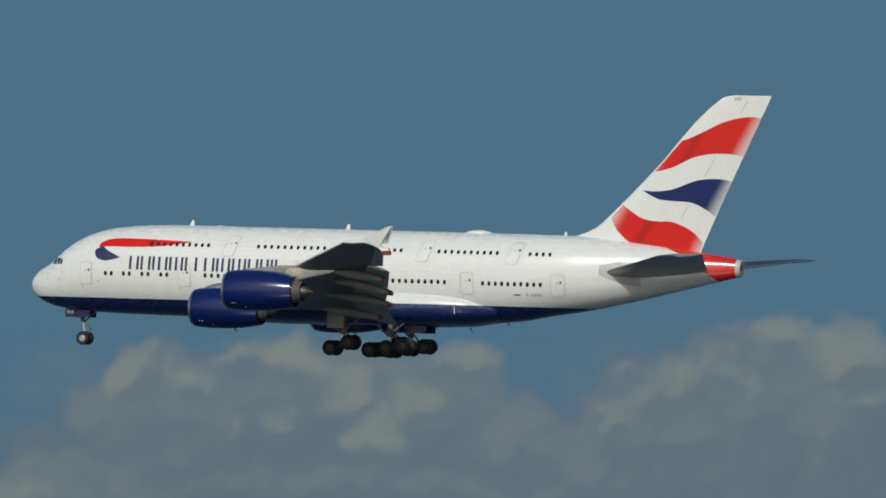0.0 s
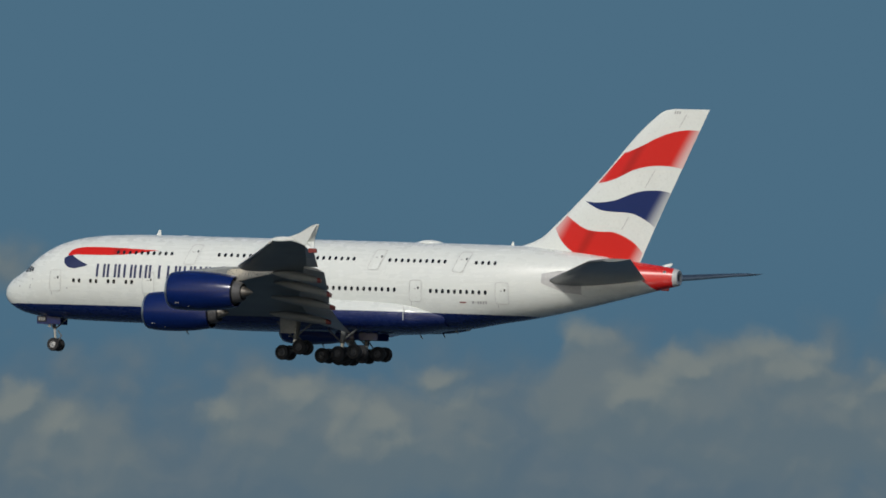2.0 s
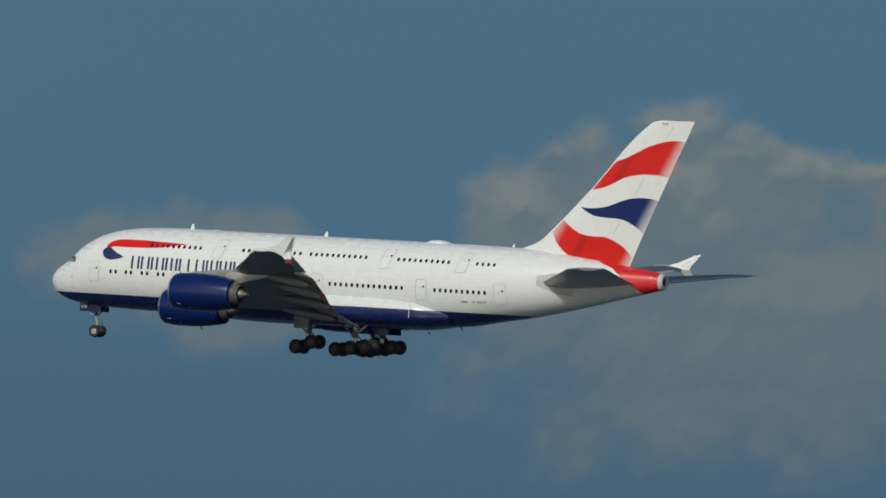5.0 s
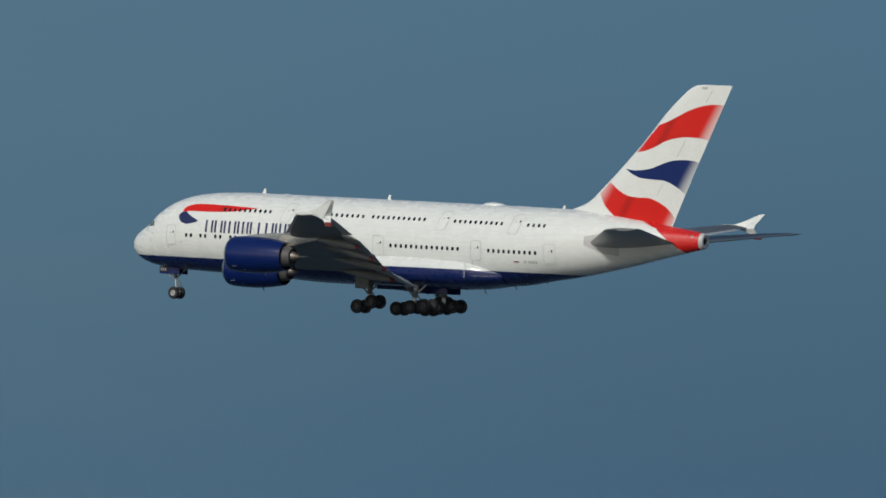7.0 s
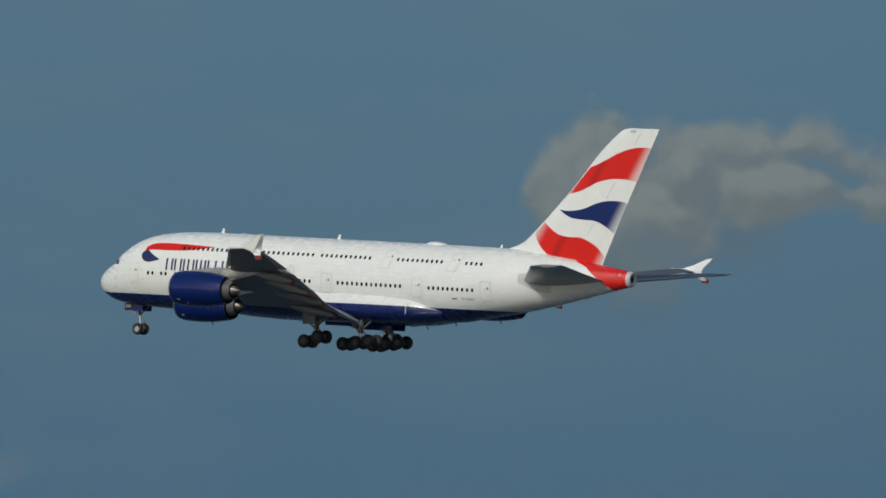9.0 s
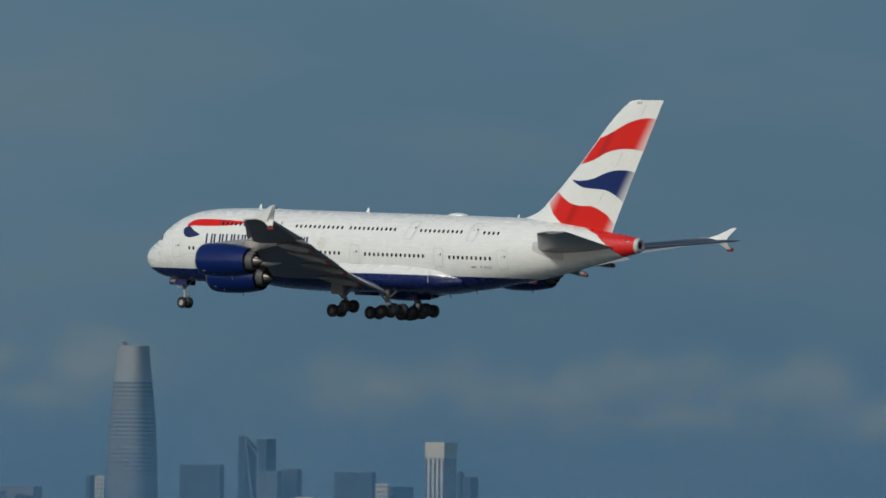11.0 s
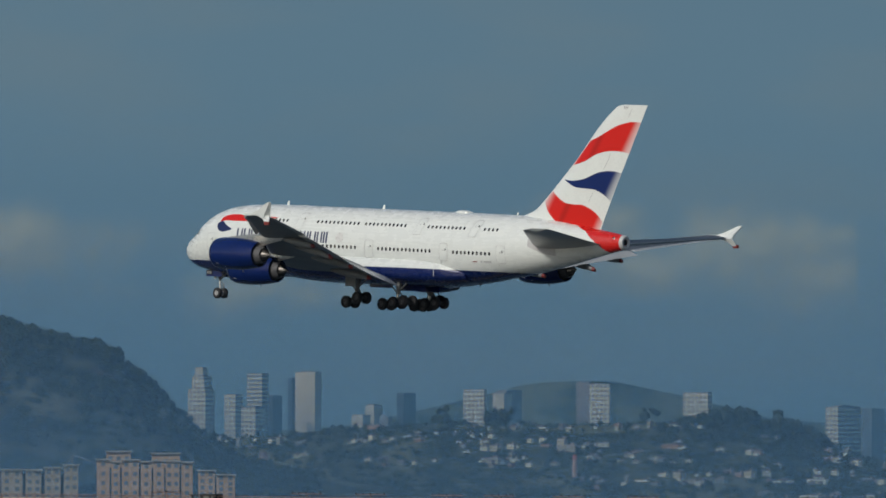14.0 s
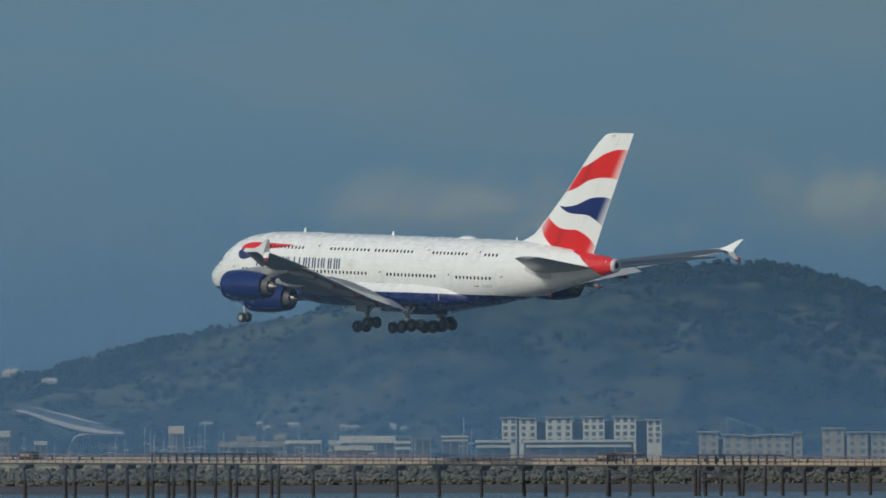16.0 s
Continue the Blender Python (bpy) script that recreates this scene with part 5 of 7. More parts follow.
# T_DARK blocks near 39.26 and 39.21 are added as a neighbour tower's cast shadow
MIDDLE = [(39.291, 39.185, 0.397, T_WHITE, 0.84, 4470), (39.249, 39.216, 0.274, T_DARK, 0.80, 4400, 2.2), (39.291, 39.229, 0.338, T_DARK, 0.90, 4442), (39.232, 39.184, 0.305, T_DARK, 0.90, 4444), (38.985, 38.875, 0.318, T_DARK, 0.80, 4442), (39.183, 39.163, 0.277, T_PLAIN, 0.70, 4400), (39.153, 39.137, 0.245, T_PLAIN, 0.80, 4400),
    (39.144, 39.023, 0.390, T_STRIPE, 0.55, 4450), (39.022, 38.955, 0.397, T_WHITE, 0.55, 4460), (38.957, 38.920, 0.404, T_DARK, 0.30, 4490), (38.925, 38.839, 0.401, T_WHITE, 0.52, 4470),
    (38.853, 38.786, 0.345, T_GLASS, 0.95, 4440, 2.3), (38.787, 38.652, 0.348, T_DARK, 0.90, 4450), (38.715, 38.550, 0.360, T_BROWN, 0.85, 4535), (38.666, 38.571, 0.334, T_GLASS, 0.42, 4440),
    (38.732, 38.684, 0.318, T_DARK, 0.97, 4425, 1.1), (38.582, 38.490, 0.303, T_GLASS, 0.90, 4430), (38.493, 38.419, 0.322, T_DARK, 0.90, 4440)]
WEST = [(38.426, 38.387, 0.392, T_DARK, 0.30, 4540), (38.399, 38.373, 0.396, T_WHITE, 0.95, 4530), (38.212, 38.156, 0.309, T_GLASS, 0.90, 4420, 1.2), (38.158, 38.031, 0.428, T_DARK, 0.90, 4500),
    (37.939, 37.883, 0.503, T_DARK, 0.50, 4550), (37.935, 37.877, 0.359, T_GLASS, 0.50, 4460), (37.874, 37.808, 0.405, T_DARK, 0.50, 4480), (38.058, 38.032, 0.299, T_BROWN, 0.90, 4420)]
WATERSIDE = [(37.823, 37.781, 0.325, T_RIB, 0.95, 4410), (37.717, 37.597, 0.411, T_DARK, 0.90, 4480), (37.599, 37.560, 0.380, T_WHITE, 0.95, 4405), (37.563, 37.490, 0.370, T_DARK, 0.20, 4480),
    (37.526, 37.498, 0.303, T_WHITE, 0.90, 4400), (37.457, 37.367, 0.498, T_FRAME, 0.60, 4540), (37.368, 37.345, 0.412, T_DARK, 0.50, 4510), (37.349, 37.305, 0.400, T_DARK, 0.50, 4500),
    (37.308, 37.288, 0.334, T_DARK, 0.50, 4490), (37.292, 37.272, 0.310, T_DARK, 0.50, 4480), (37.931, 37.867, 0.412, T_GLASS, 0.80, 4450), (37.875, 37.810, 0.417, T_DARK, 0.80, 4455)]
HILLTOP = [(41.325, 41.258, 0.341, T_WHITE, 0.90, 4380), (41.241, 41.186, 0.330, T_PLAIN, 0.60, 4375), (40.965, 40.905, 0.357, T_WHITE, 0.97, 4360), (41.003, 40.960, 0.365, T_BROWN, 0.90, 4375),
    (40.697, 40.614, 0.335, T_WHITE, 0.85, 4380)]
FAR_HILL = [(40.290, 40.189, 0.296, T_WHITE, 0.35, 4420), (40.189, 40.120, 0.290, T_GLASS, 0.45, 4420), (41.230, 41.157, 0.340, T_RIB, 0.40, 4380), (42.111, 42.035, 0.340, T_WHITE, 0.65, 4400), (42.099, 42.043, 0.376, T_WHITE, 0.60, 4402), (42.090, 42.056, 0.402, T_PLAIN, 0.60, 4404), (41.826, 41.802, 0.372, T_DARK, 0.50, 4406),
    (41.943, 41.881, 0.385, T_STRIPE, 0.70, 4420), (41.805, 41.730, 0.390, T_PLAIN, 0.75, 4400), (41.881, 41.842, 0.322, T_DARK, 0.30, 4390), (42.007, 41.955, 0.324, T_WHITE, 0.60, 4380),
    (41.959, 41.891, 0.289, T_WHITE, 0.60, 4360), (41.643, 41.590, 0.268, T_PLAIN, 0.60, 4380), (41.605, 41.555, 0.296, T_PLAIN, 0.50, 4390), (41.565, 41.528, 0.264, T_BROWN, 0.70, 4375), (41.515, 41.460, 0.330, T_DARK, 0.35, 4400)]
random.seed(11)
KINDS = {T_WHITE: "pale tower with a grid of small windows", T_STRIPE: "pale tower banded by rows of windows", T_RIB: "grey tower with upright ribs", T_DARK: "dark mass in haze, a glass office tower or a shadow block",
         T_BROWN: "brownish granite office tower", T_GLASS: "blue-grey glass office block", T_PLAIN: "plain concrete tower block", T_FRAME: "white-framed tower with tall glass bays"}
for quarter in (EAST, MIDDLE, WEST, WATERSIDE, HILLTOP, FAR_HILL):
    for az0, az1, el, paint, lit, dist, *pale in quarter:
        plant_room = [(random.uniform(-0.1, 0.1), random.uniform(-0.1, 0.1), random.uniform(0.4, 0.7), random.uniform(0.4, 0.7), random.uniform(0.2, 0.45))] if random.random() < 0.5 else None
        block(az0, az1, el, paint, lit, dist, label=KINDS[paint], crown=plant_room, head=(3.6, 0.06) if paint is T_FRAME else (pale[0], 0.03) if pale else None)
# slim cream towers with a broad head
block(37.823, 37.781, 0.338, T_RIB, 0.95, 4402, label="cream ribbed tower with a broad flat head", head=(1.1, 0.45))
block(37.526, 37.498, 0.326, T_PLAIN, 0.95, 4396, label="cream tower with a broad flat head", head=(1.5, 0.35))


# ---- landmark towers ----
def thing_at(name, az, dist, label, category, group="", sink=1.5, turn=0.0):
    ob = tagged(new(name), label, category, group)
    c = spot(az, 0, dist)
    ob.matrix_world = Matrix.Translation((c.x, c.y, land_z(az, dist) - sink)) @ pose(0, 0, 0, 0, 0, az + turn)
    return ob


def height_of(ob, el, dist):
    return EYE.z + dist * math.tan(radians(el)) - ob.matrix_world.translation.z


def rounded(w, d, n=36, power=3.4):
    return [(w / 2 * math.copysign(abs(math.cos(a)) ** (2 / power), math.cos(a)), d / 2 * math.copysign(abs(math.sin(a)) ** (2 / power), math.sin(a))) for a in (2 * math.pi * i / n for i in range(n))]


def tall_tower():
    """The tallest tower: a rounded shaft that tapers to a pale lattice crown."""
    d = 4560
    ob = thing_at("skyscraper", 38.294, d, "tallest rounded glass skyscraper tapering to a pale crown", "building", "city towers", turn=-30)
    h, w = height_of(ob, 0.779, d), d * math.radians(0.163) / 1.2
    k_at = pchip([0, 0.2, 0.4, 0.6, 0.72, 0.83, 0.92, 1.0], [1.0, 0.995, 0.96, 0.89, 0.81, 0.715, 0.635, 0.57])
    bm = loft(bmesh.new(), [[(x, y, h * t) for x, y in rounded(w * k_at(t), w * k_at(t), 40, 3.2)] for t in (0, 0.1, 0.2, 0.3, 0.4, 0.5, 0.6, 0.66, 0.72, 0.78, 0.82)])
    part("shaft", smooth(bm, 40), T_SHAFT, ob)
    bm = loft(bmesh.new(), [[(x, y, h * t) for x, y in rounded(w * k_at(t) * 1.01, w * k_at(t) * 1.01, 40, 3.2)] for t in (0.82, 0.86, 0.9, 0.94, 0.98)])
    part("crown", smooth(bm, 40), T_CROWN, ob, "pale perforated metal crown")
    # the shell stands open at the top on the side away from the sun
    bm = bmesh.new()
    for i in range(9):
        a = radians(150 + 12.5 * i)
        slab(bm, (math.cos(a) * w * 0.27, math.sin(a) * w * 0.27, h * 0.985), (0.28, 0.28, h * 0.03), 0.03)
    part("crown_rim", bm, T_CROWN, ob)
    # raised floor edges up the shaft
    for i in range(40):
        t = 0.04 + 0.78 * i / 40
        k = k_at(t) * 1.012
        bm = loft(bmesh.new(), [[(x, y, h * t + dz) for x, y in rounded(w * k, w * k, 40, 3.2)] for dz in (0, 0.3)])
        part("floor_edge", bm, T_LIGHT, ob)


T_LIGHT = worn("pale_metal_edge", (0.19, 0.205, 0.20), 0.15, 0.5, 0.6)
tall_tower()


def bay_tower():
    """The broad dark tower whose walls are folded into bays, with a stepped top."""
    d = 4590
    ob = thing_at("skyscraper", 39.694, d, "broad dark granite tower with folded bay windows", "building", "city towers", turn=18)
    w = d * math.radians(0.182) / 1.08

    def folded(width, depth, bays):
        pts = []
        for (ax, ay), (bx, by) in zip(((-1, -1), (1, -1), (1, 1), (-1, 1)), ((1, -1), (1, 1), (-1, 1), (-1, -1))):
            nx, ny = (by - ay) / 2, -(bx - ax) / 2
            for k in range(bays):
                for t, o in ((0.0, 0), (0.3, 1), (0.7, 1)):
                    s = (k + t) / bays
                    pts.append(((ax + (bx - ax) * s) * width / 2 + nx * o * 0.4, (ay + (by - ay) * s) * depth / 2 + ny * o * 0.4))
        return pts
    h1, h2 = height_of(ob, 0.542, d), height_of(ob, 0.5715, d)
    part("shaft", loft(bmesh.new(), [[(x, y, z) for x, y in folded(w, w * 0.6, 9)] for z in (0, h1)]), T_GRANITE, ob)
    part("upper_block", loft(bmesh.new(), [[(x, y, z) for x, y in folded(w * 0.66, w * 0.5, 6)] for z in (h1 - 2, h2)]), T_GRANITE, ob)
    bm = bmesh.new()
    slab(bm, (w * 0.30, -w * 0.05, h1 * 0.24), (w * 0.6, w * 0.5, h1 * 0.48), 0.05)
    part("side_block", bm, T_GRANITE, ob)


T_GRANITE = tower_paint("dark_granite_facade", (0.042, 0.048, 0.066), (0.025, 0.03, 0.042), 0.85, 60.0, 0.35, 1.1)
bay_tower()


def spire_tower():
    """The slim pyramid with two side wings and a bare spire."""
    d = 4520
    ob = thing_at("skyscraper", 39.296, d, "slim pale pyramid tower with a pointed spire", "building", "city towers", turn=30)
    h = height_of(ob, 0.560, d)
    px = d * math.radians(0.001612)
    wide = lambda t: px * (45 * (1 - t) + 1.5) / 1.3
    bm = loft(bmesh.new(), [[(sx * wide(t) / 2, sy * wide(t) / 2, h * t) for sx, sy in ((-1, -1), (1, -1), (1, 1), (-1, 1))] for t in (0, 0.35, 0.68)])
    part("shaft", bm, T_PYRAMID, ob)
    bm = loft(bmesh.new(), [[(sx * wide(t) / 2, sy * wide(t) / 2, h * t) for sx, sy in ((-1, -1), (1, -1), (1, 1), (-1, 1))] for t in (0.68, 0.8, 0.9, 1.0)])
    part("spire", bm, T_PLAIN, ob, "smooth pale spire")
    for s in (-1, 1):
        bm = bmesh.new()
        slab(bm, (s * px * 15, 0, h * 0.55), (px * 6, px * 12, h * 0.30), 0.04)
        part("side_wing", bm, T_PLAIN, ob)


T_PYRAMID = tower_paint("pyramid_facade", (0.46, 0.455, 0.39), (0.15, 0.17, 0.18), 1.0, 60.0, 0.45, 1.1)
spire_tower()


def braced_tower():
    """Dark glass tower with a slanting white brace, a cut top and a needle."""
    d = 4540
    ob = thing_at("skyscraper", 37.963, d, "dark glass tower with white diagonal braces and a needle", "building", "city towers", turn=30)
    w = d * math.radians(0.054) / 1.25
    h, hm = height_of(ob, 0.512, d), height_of(ob, 0.535, d)
    bm = bmesh.new()
    lo = [(-w / 2, -w / 2, 0), (w / 2, -w / 2, 0), (w / 2, w / 2, 0), (-w / 2, w / 2, 0)]
    hi = [(-w * 0.46, -w * 0.46, h), (w * 0.46, -w * 0.46, h * 0.91), (w * 0.46, w * 0.46, h * 0.93), (-w * 0.46, w * 0.46, h)]
    loft(bm, [lo, hi])
    part("shaft", bm, T_DARK, ob)
    for a, b in (((-0.5, -0.51, 0.96), (0.42, -0.51, 0.2)), ((0.42, -0.51, 0.2), (-0.5, -0.51, 0.05)), ((-0.5, -0.51, 0.98), (0.4, -0.5, 0.86)), ((0.45, -0.51, 0.0), (0.43, -0.5, 0.9))):
        bm = bmesh.new()
        tube(bm, (a[0] * w, a[1] * w, a[2] * h), (b[0] * w, b[1] * w, b[2] * h), 0.16, 0.16, 6)
        part("brace", bm, T_LIGHT, ob, "white diagonal brace")
    bm = bmesh.new()
    tube(bm, (-0.46 * w, -0.46 * w, h - 1), (-0.46 * w, -0.46 * w, hm), 0.14, 0.04, 6)
    part("needle", bm, T_LIGHT, ob)


braced_tower()


def masts():
    for az, el in ((38.941, 0.448), (38.923, 0.450)):
        d = 4470
        ob = thing_at("roof_mast", az, d, "slim pale roof mast on a tower", "mast", "roof masts", sink=0)
        z0, z1 = height_of(ob, 0.395, d), height_of(ob, el, d)
        bm = bmesh.new()
        tube(bm, (0, 0, 0), (0, 0, z0), 1.4, 1.4, 12)
        part("base_shaft", bm, T_DARK, ob)
        bm = bmesh.new()
        tube(bm, (0, 0, z0 - 0.5), (0, 0, (z0 + z1) / 2), 0.34, 0.28, 8)
        tube(bm, (0, 0, (z0 + z1) / 2), (0, 0, z1), 0.16, 0.08, 8)
        part("pole", bm, T_LIGHT, ob)
    # slim red radio mast and a brick chimney among the houses
    d = 4020
    ob = thing_at("radio_mast", 39.601, d, "slim red steel radio mast", "mast", sink=0.3)
    bm = bmesh.new()
    tube(bm, (0, 0, 0), (0, 0, height_of(ob, 0.175, d)), 0.2, 0.13, 6)
    part("pole", bm, MAST_RED, ob)
    bm = bmesh.new()
    slab(bm, (0, 0, height_of(ob, 0.180, d)), (0.3, 0.3, 1.0), 0.05)
    part("top_light", bm, MAST_RED, ob)
    ob = thing_at("chimney", 41.006, d, "tall reddish brick chimney among the houses", "chimney", sink=0.3)
    h = height_of(ob, 0.156, d)
    bm = bmesh.new()
    tube(bm, (0, 0, 0), (0, 0, h * 0.82), 0.5, 0.42, 14)
    part("stack", bm, BRICK, ob)
    bm = bmesh.new()
    tube(bm, (0, 0, h * 0.82), (0, 0, h), 0.47, 0.43, 14)
    part("rim_band", bm, MAST_RED, ob, "redder top of the stack")


MAST_RED = worn("mast_red", (0.34, 0.09, 0.065), 0.2, 1.0, 0.6)
BRICK = worn("old_brick", (0.30, 0.20, 0.16), 0.25, 2.0, 0.85)
masts()

# arched openings in the head of one pale tower
d = 4440
for k in range(4):
    az = 39.266 - k * 0.0162
    ob = thing_at("arched_opening", az, d, "dark arched opening in a tower head", "opening", "arched openings", sink=0)
    z1, z0 = height_of(ob, 0.3675, d), height_of(ob, 0.346, d)
    bm = bmesh.new()
    slab(bm, (0, 0, (z0 + z1) / 2), (0.62, 0.3, z1 - z0), 0.12)
    part("recess", bm, GLASS_DARK, ob)

# ---- houses on the slopes ----
WALLS = [worn("house_wall", c, 0.12, 0.8, 0.8) for c in ((0.52, 0.49, 0.34), (0.36, 0.34, 0.24), (0.22, 0.21, 0.16), (0.14, 0.17, 0.17), (0.45, 0.44, 0.32), (0.10, 0.10, 0.09), (0.24, 0.15, 0.10))]
ROOFS = [worn("house_roof", c, 0.2, 0.8, 0.85) for c in ((0.10, 0.09, 0.085), (0.20, 0.17, 0.15), (0.30, 0.28, 0.25))]
PANE = worn("house_pane", (0.05, 0.06, 0.07), 0.2, 1.0, 0.2)


def house_kind(w, dp, h, gable, wall, roof):
    ob = tagged(new("house"), "small pale hillside house with a pitched roof" if gable else "small pale flat-roofed hillside house", "house", "hillside houses")
    bm = bmesh.new()
    slab(bm, (0, 0, h / 2 - 0.8), (w, dp, h + 1.6))
    part("wall", bm, wall, ob)
    bm = bmesh.new()
    if gable:
        e = 0.12
        a = [(-w / 2 - e, -dp / 2 - e, h), (w / 2 + e, -dp / 2 - e, h), (0, -dp / 2 - e, h + w * 0.32)]
        loft(bm, [a, [(x, dp / 2 + e, z) for x, y, z in a]])
    else:
        slab(bm, (0, 0, h + 0.06), (w + 0.16, dp + 0.16, 0.16), 0.03)
        slab(bm, (w * 0.2, 0, h + 0.3), (w * 0.25, dp * 0.3, 0.4), 0.03)
    part("roof", bm, roof, ob)
    n = max(1, min(3, int(w / 0.7)))
    for k in range(n):
        for j in range(1):
            bm = bmesh.new()
            slab(bm, (-w / 2 + w * (k + 0.5) / n, -dp / 2 - 0.01, h * 0.55 + j), (0.2, 0.06, 0.26))
            part("window", bm, PANE, ob)
    return ob


def build_houses():
    rng = random.Random(5)
    kinds = []
    for k in range(14):
        kinds.append(house_kind(rng.uniform(0.6, 1.6), rng.uniform(0.7, 1.3), rng.uniform(0.45, 1.1), k % 3 == 0, WALLS[k % 7], ROOFS[k % 3]))
    for k in range(4):
        kinds.append(house_kind(rng.uniform(3.6, 6.0), rng.uniform(1.4, 2.0), rng.uniform(0.6, 1.2), False, WALLS[(2 * k) % 7], ROOFS[k % 3]))
    used, n, far = set(), 0, {}
    while n < 780:
        az, d = rng.uniform(37.2, 42.05), rng.uniform(3935, 4235)
        p = spot(az, 0, d)
        if noise.noise(Vector((p.x * 0.03, p.y * 0.03, 5))) < 0.02 + 0.25 * (41.0 < az and d < 4050) + 0.2 * (40.28 < az < 40.62 and d > 4080):
            continue
        m = Matrix.Translation((p.x, p.y, land_z(az, d))) @ pose(0, 0, 0, 0, 0, az + rng.choice((-35, -20, -40, 10, -30))) @ Matrix.Scale(rng.uniform(0.5, 1.2), 4)
        k = rng.randrange(14) if rng.random() < 0.93 else 14 + rng.randrange(4)
        if n >= 300 and k in used:
            # the rest of the town, walls and roofs joined by their paint
            for o in kinds[k].children:
                vs, fs = far.setdefault(o.data.materials[0], ([], []))
                at = len(vs)
                vs += [m @ v.co for v in o.data.vertices]
                fs += [[i + at for i in q.vertices] for q in o.data.polygons]
        elif k in used:
            copy_thing(kinds[k], m)
        else:
            kinds[k].matrix_world = m
            used.add(k)
        n += 1
    for mat, (vs, fs) in far.items():
        me = bpy.data.meshes.new("far_houses")
        me.from_pydata(vs, [], fs)
        me.materials.append(mat)
        tagged(new("far_houses", me), "crowded small houses across the hazy slope", "houses", kind="stuff")


build_houses()


# ---- woods ----
def leaf_material():
    m, nt, b = nodes_of("tree_leaves", 0.9)
    vec = coords(nt)
    g = nt.nodes.new("ShaderNodeNewGeometry")
    n1 = noise_of(nt, vec, 1.6, 6)
    c = mix_col(nt, g.outputs["Random Per Island"], (0.008, 0.016, 0.008), (0.038, 0.048, 0.019))
    c = mix_col(nt, band(nt, n1, 0.4, 0.65), c, (0.028, 0.040, 0.016))
    link(nt, c, b.inputs["Base Color"])
    b.inputs["Specular IOR Level"].default_value = 0.1
    bump(nt, b, n1, 1.0, 0.6)
    return m


LEAF = leaf_material()


def woods(name, spots, label):
    """Many crowns, each a heap of small ragged clumps."""
    base = bmesh.new()
    bmesh.ops.create_icosphere(base, subdivisions=1, radius=1.0)
    bv, bf = [v.co.copy() for v in base.verts], [[v.index for v in f.verts] for f in base.faces]
    base.free()
    rng = random.Random(9)
    vs, fs = [], []
    for p, r, tall in spots:
        for k in range(rng.choice((4, 5, 6))):
            o = Vector((rng.gauss(0, 0.45) * r, rng.gauss(0, 0.45) * r, rng.uniform(0.25, 1.0) * r * tall))
            rr = r * rng.uniform(0.28, 0.55)
            at = len(vs)
            for c in bv:
                vs.append(p + o + Vector((c.x * rr, c.y * rr, c.z * rr * rng.uniform(0.7, 1.15))) * rng.uniform(0.75, 1.2))
            fs += [[i + at for i in f] for f in bf]
    me = bpy.data.meshes.new(name)
    me.from_pydata(vs, [], fs)
    me.materials.append(LEAF)
    tagged(new(name, me), label, "trees", kind="stuff")


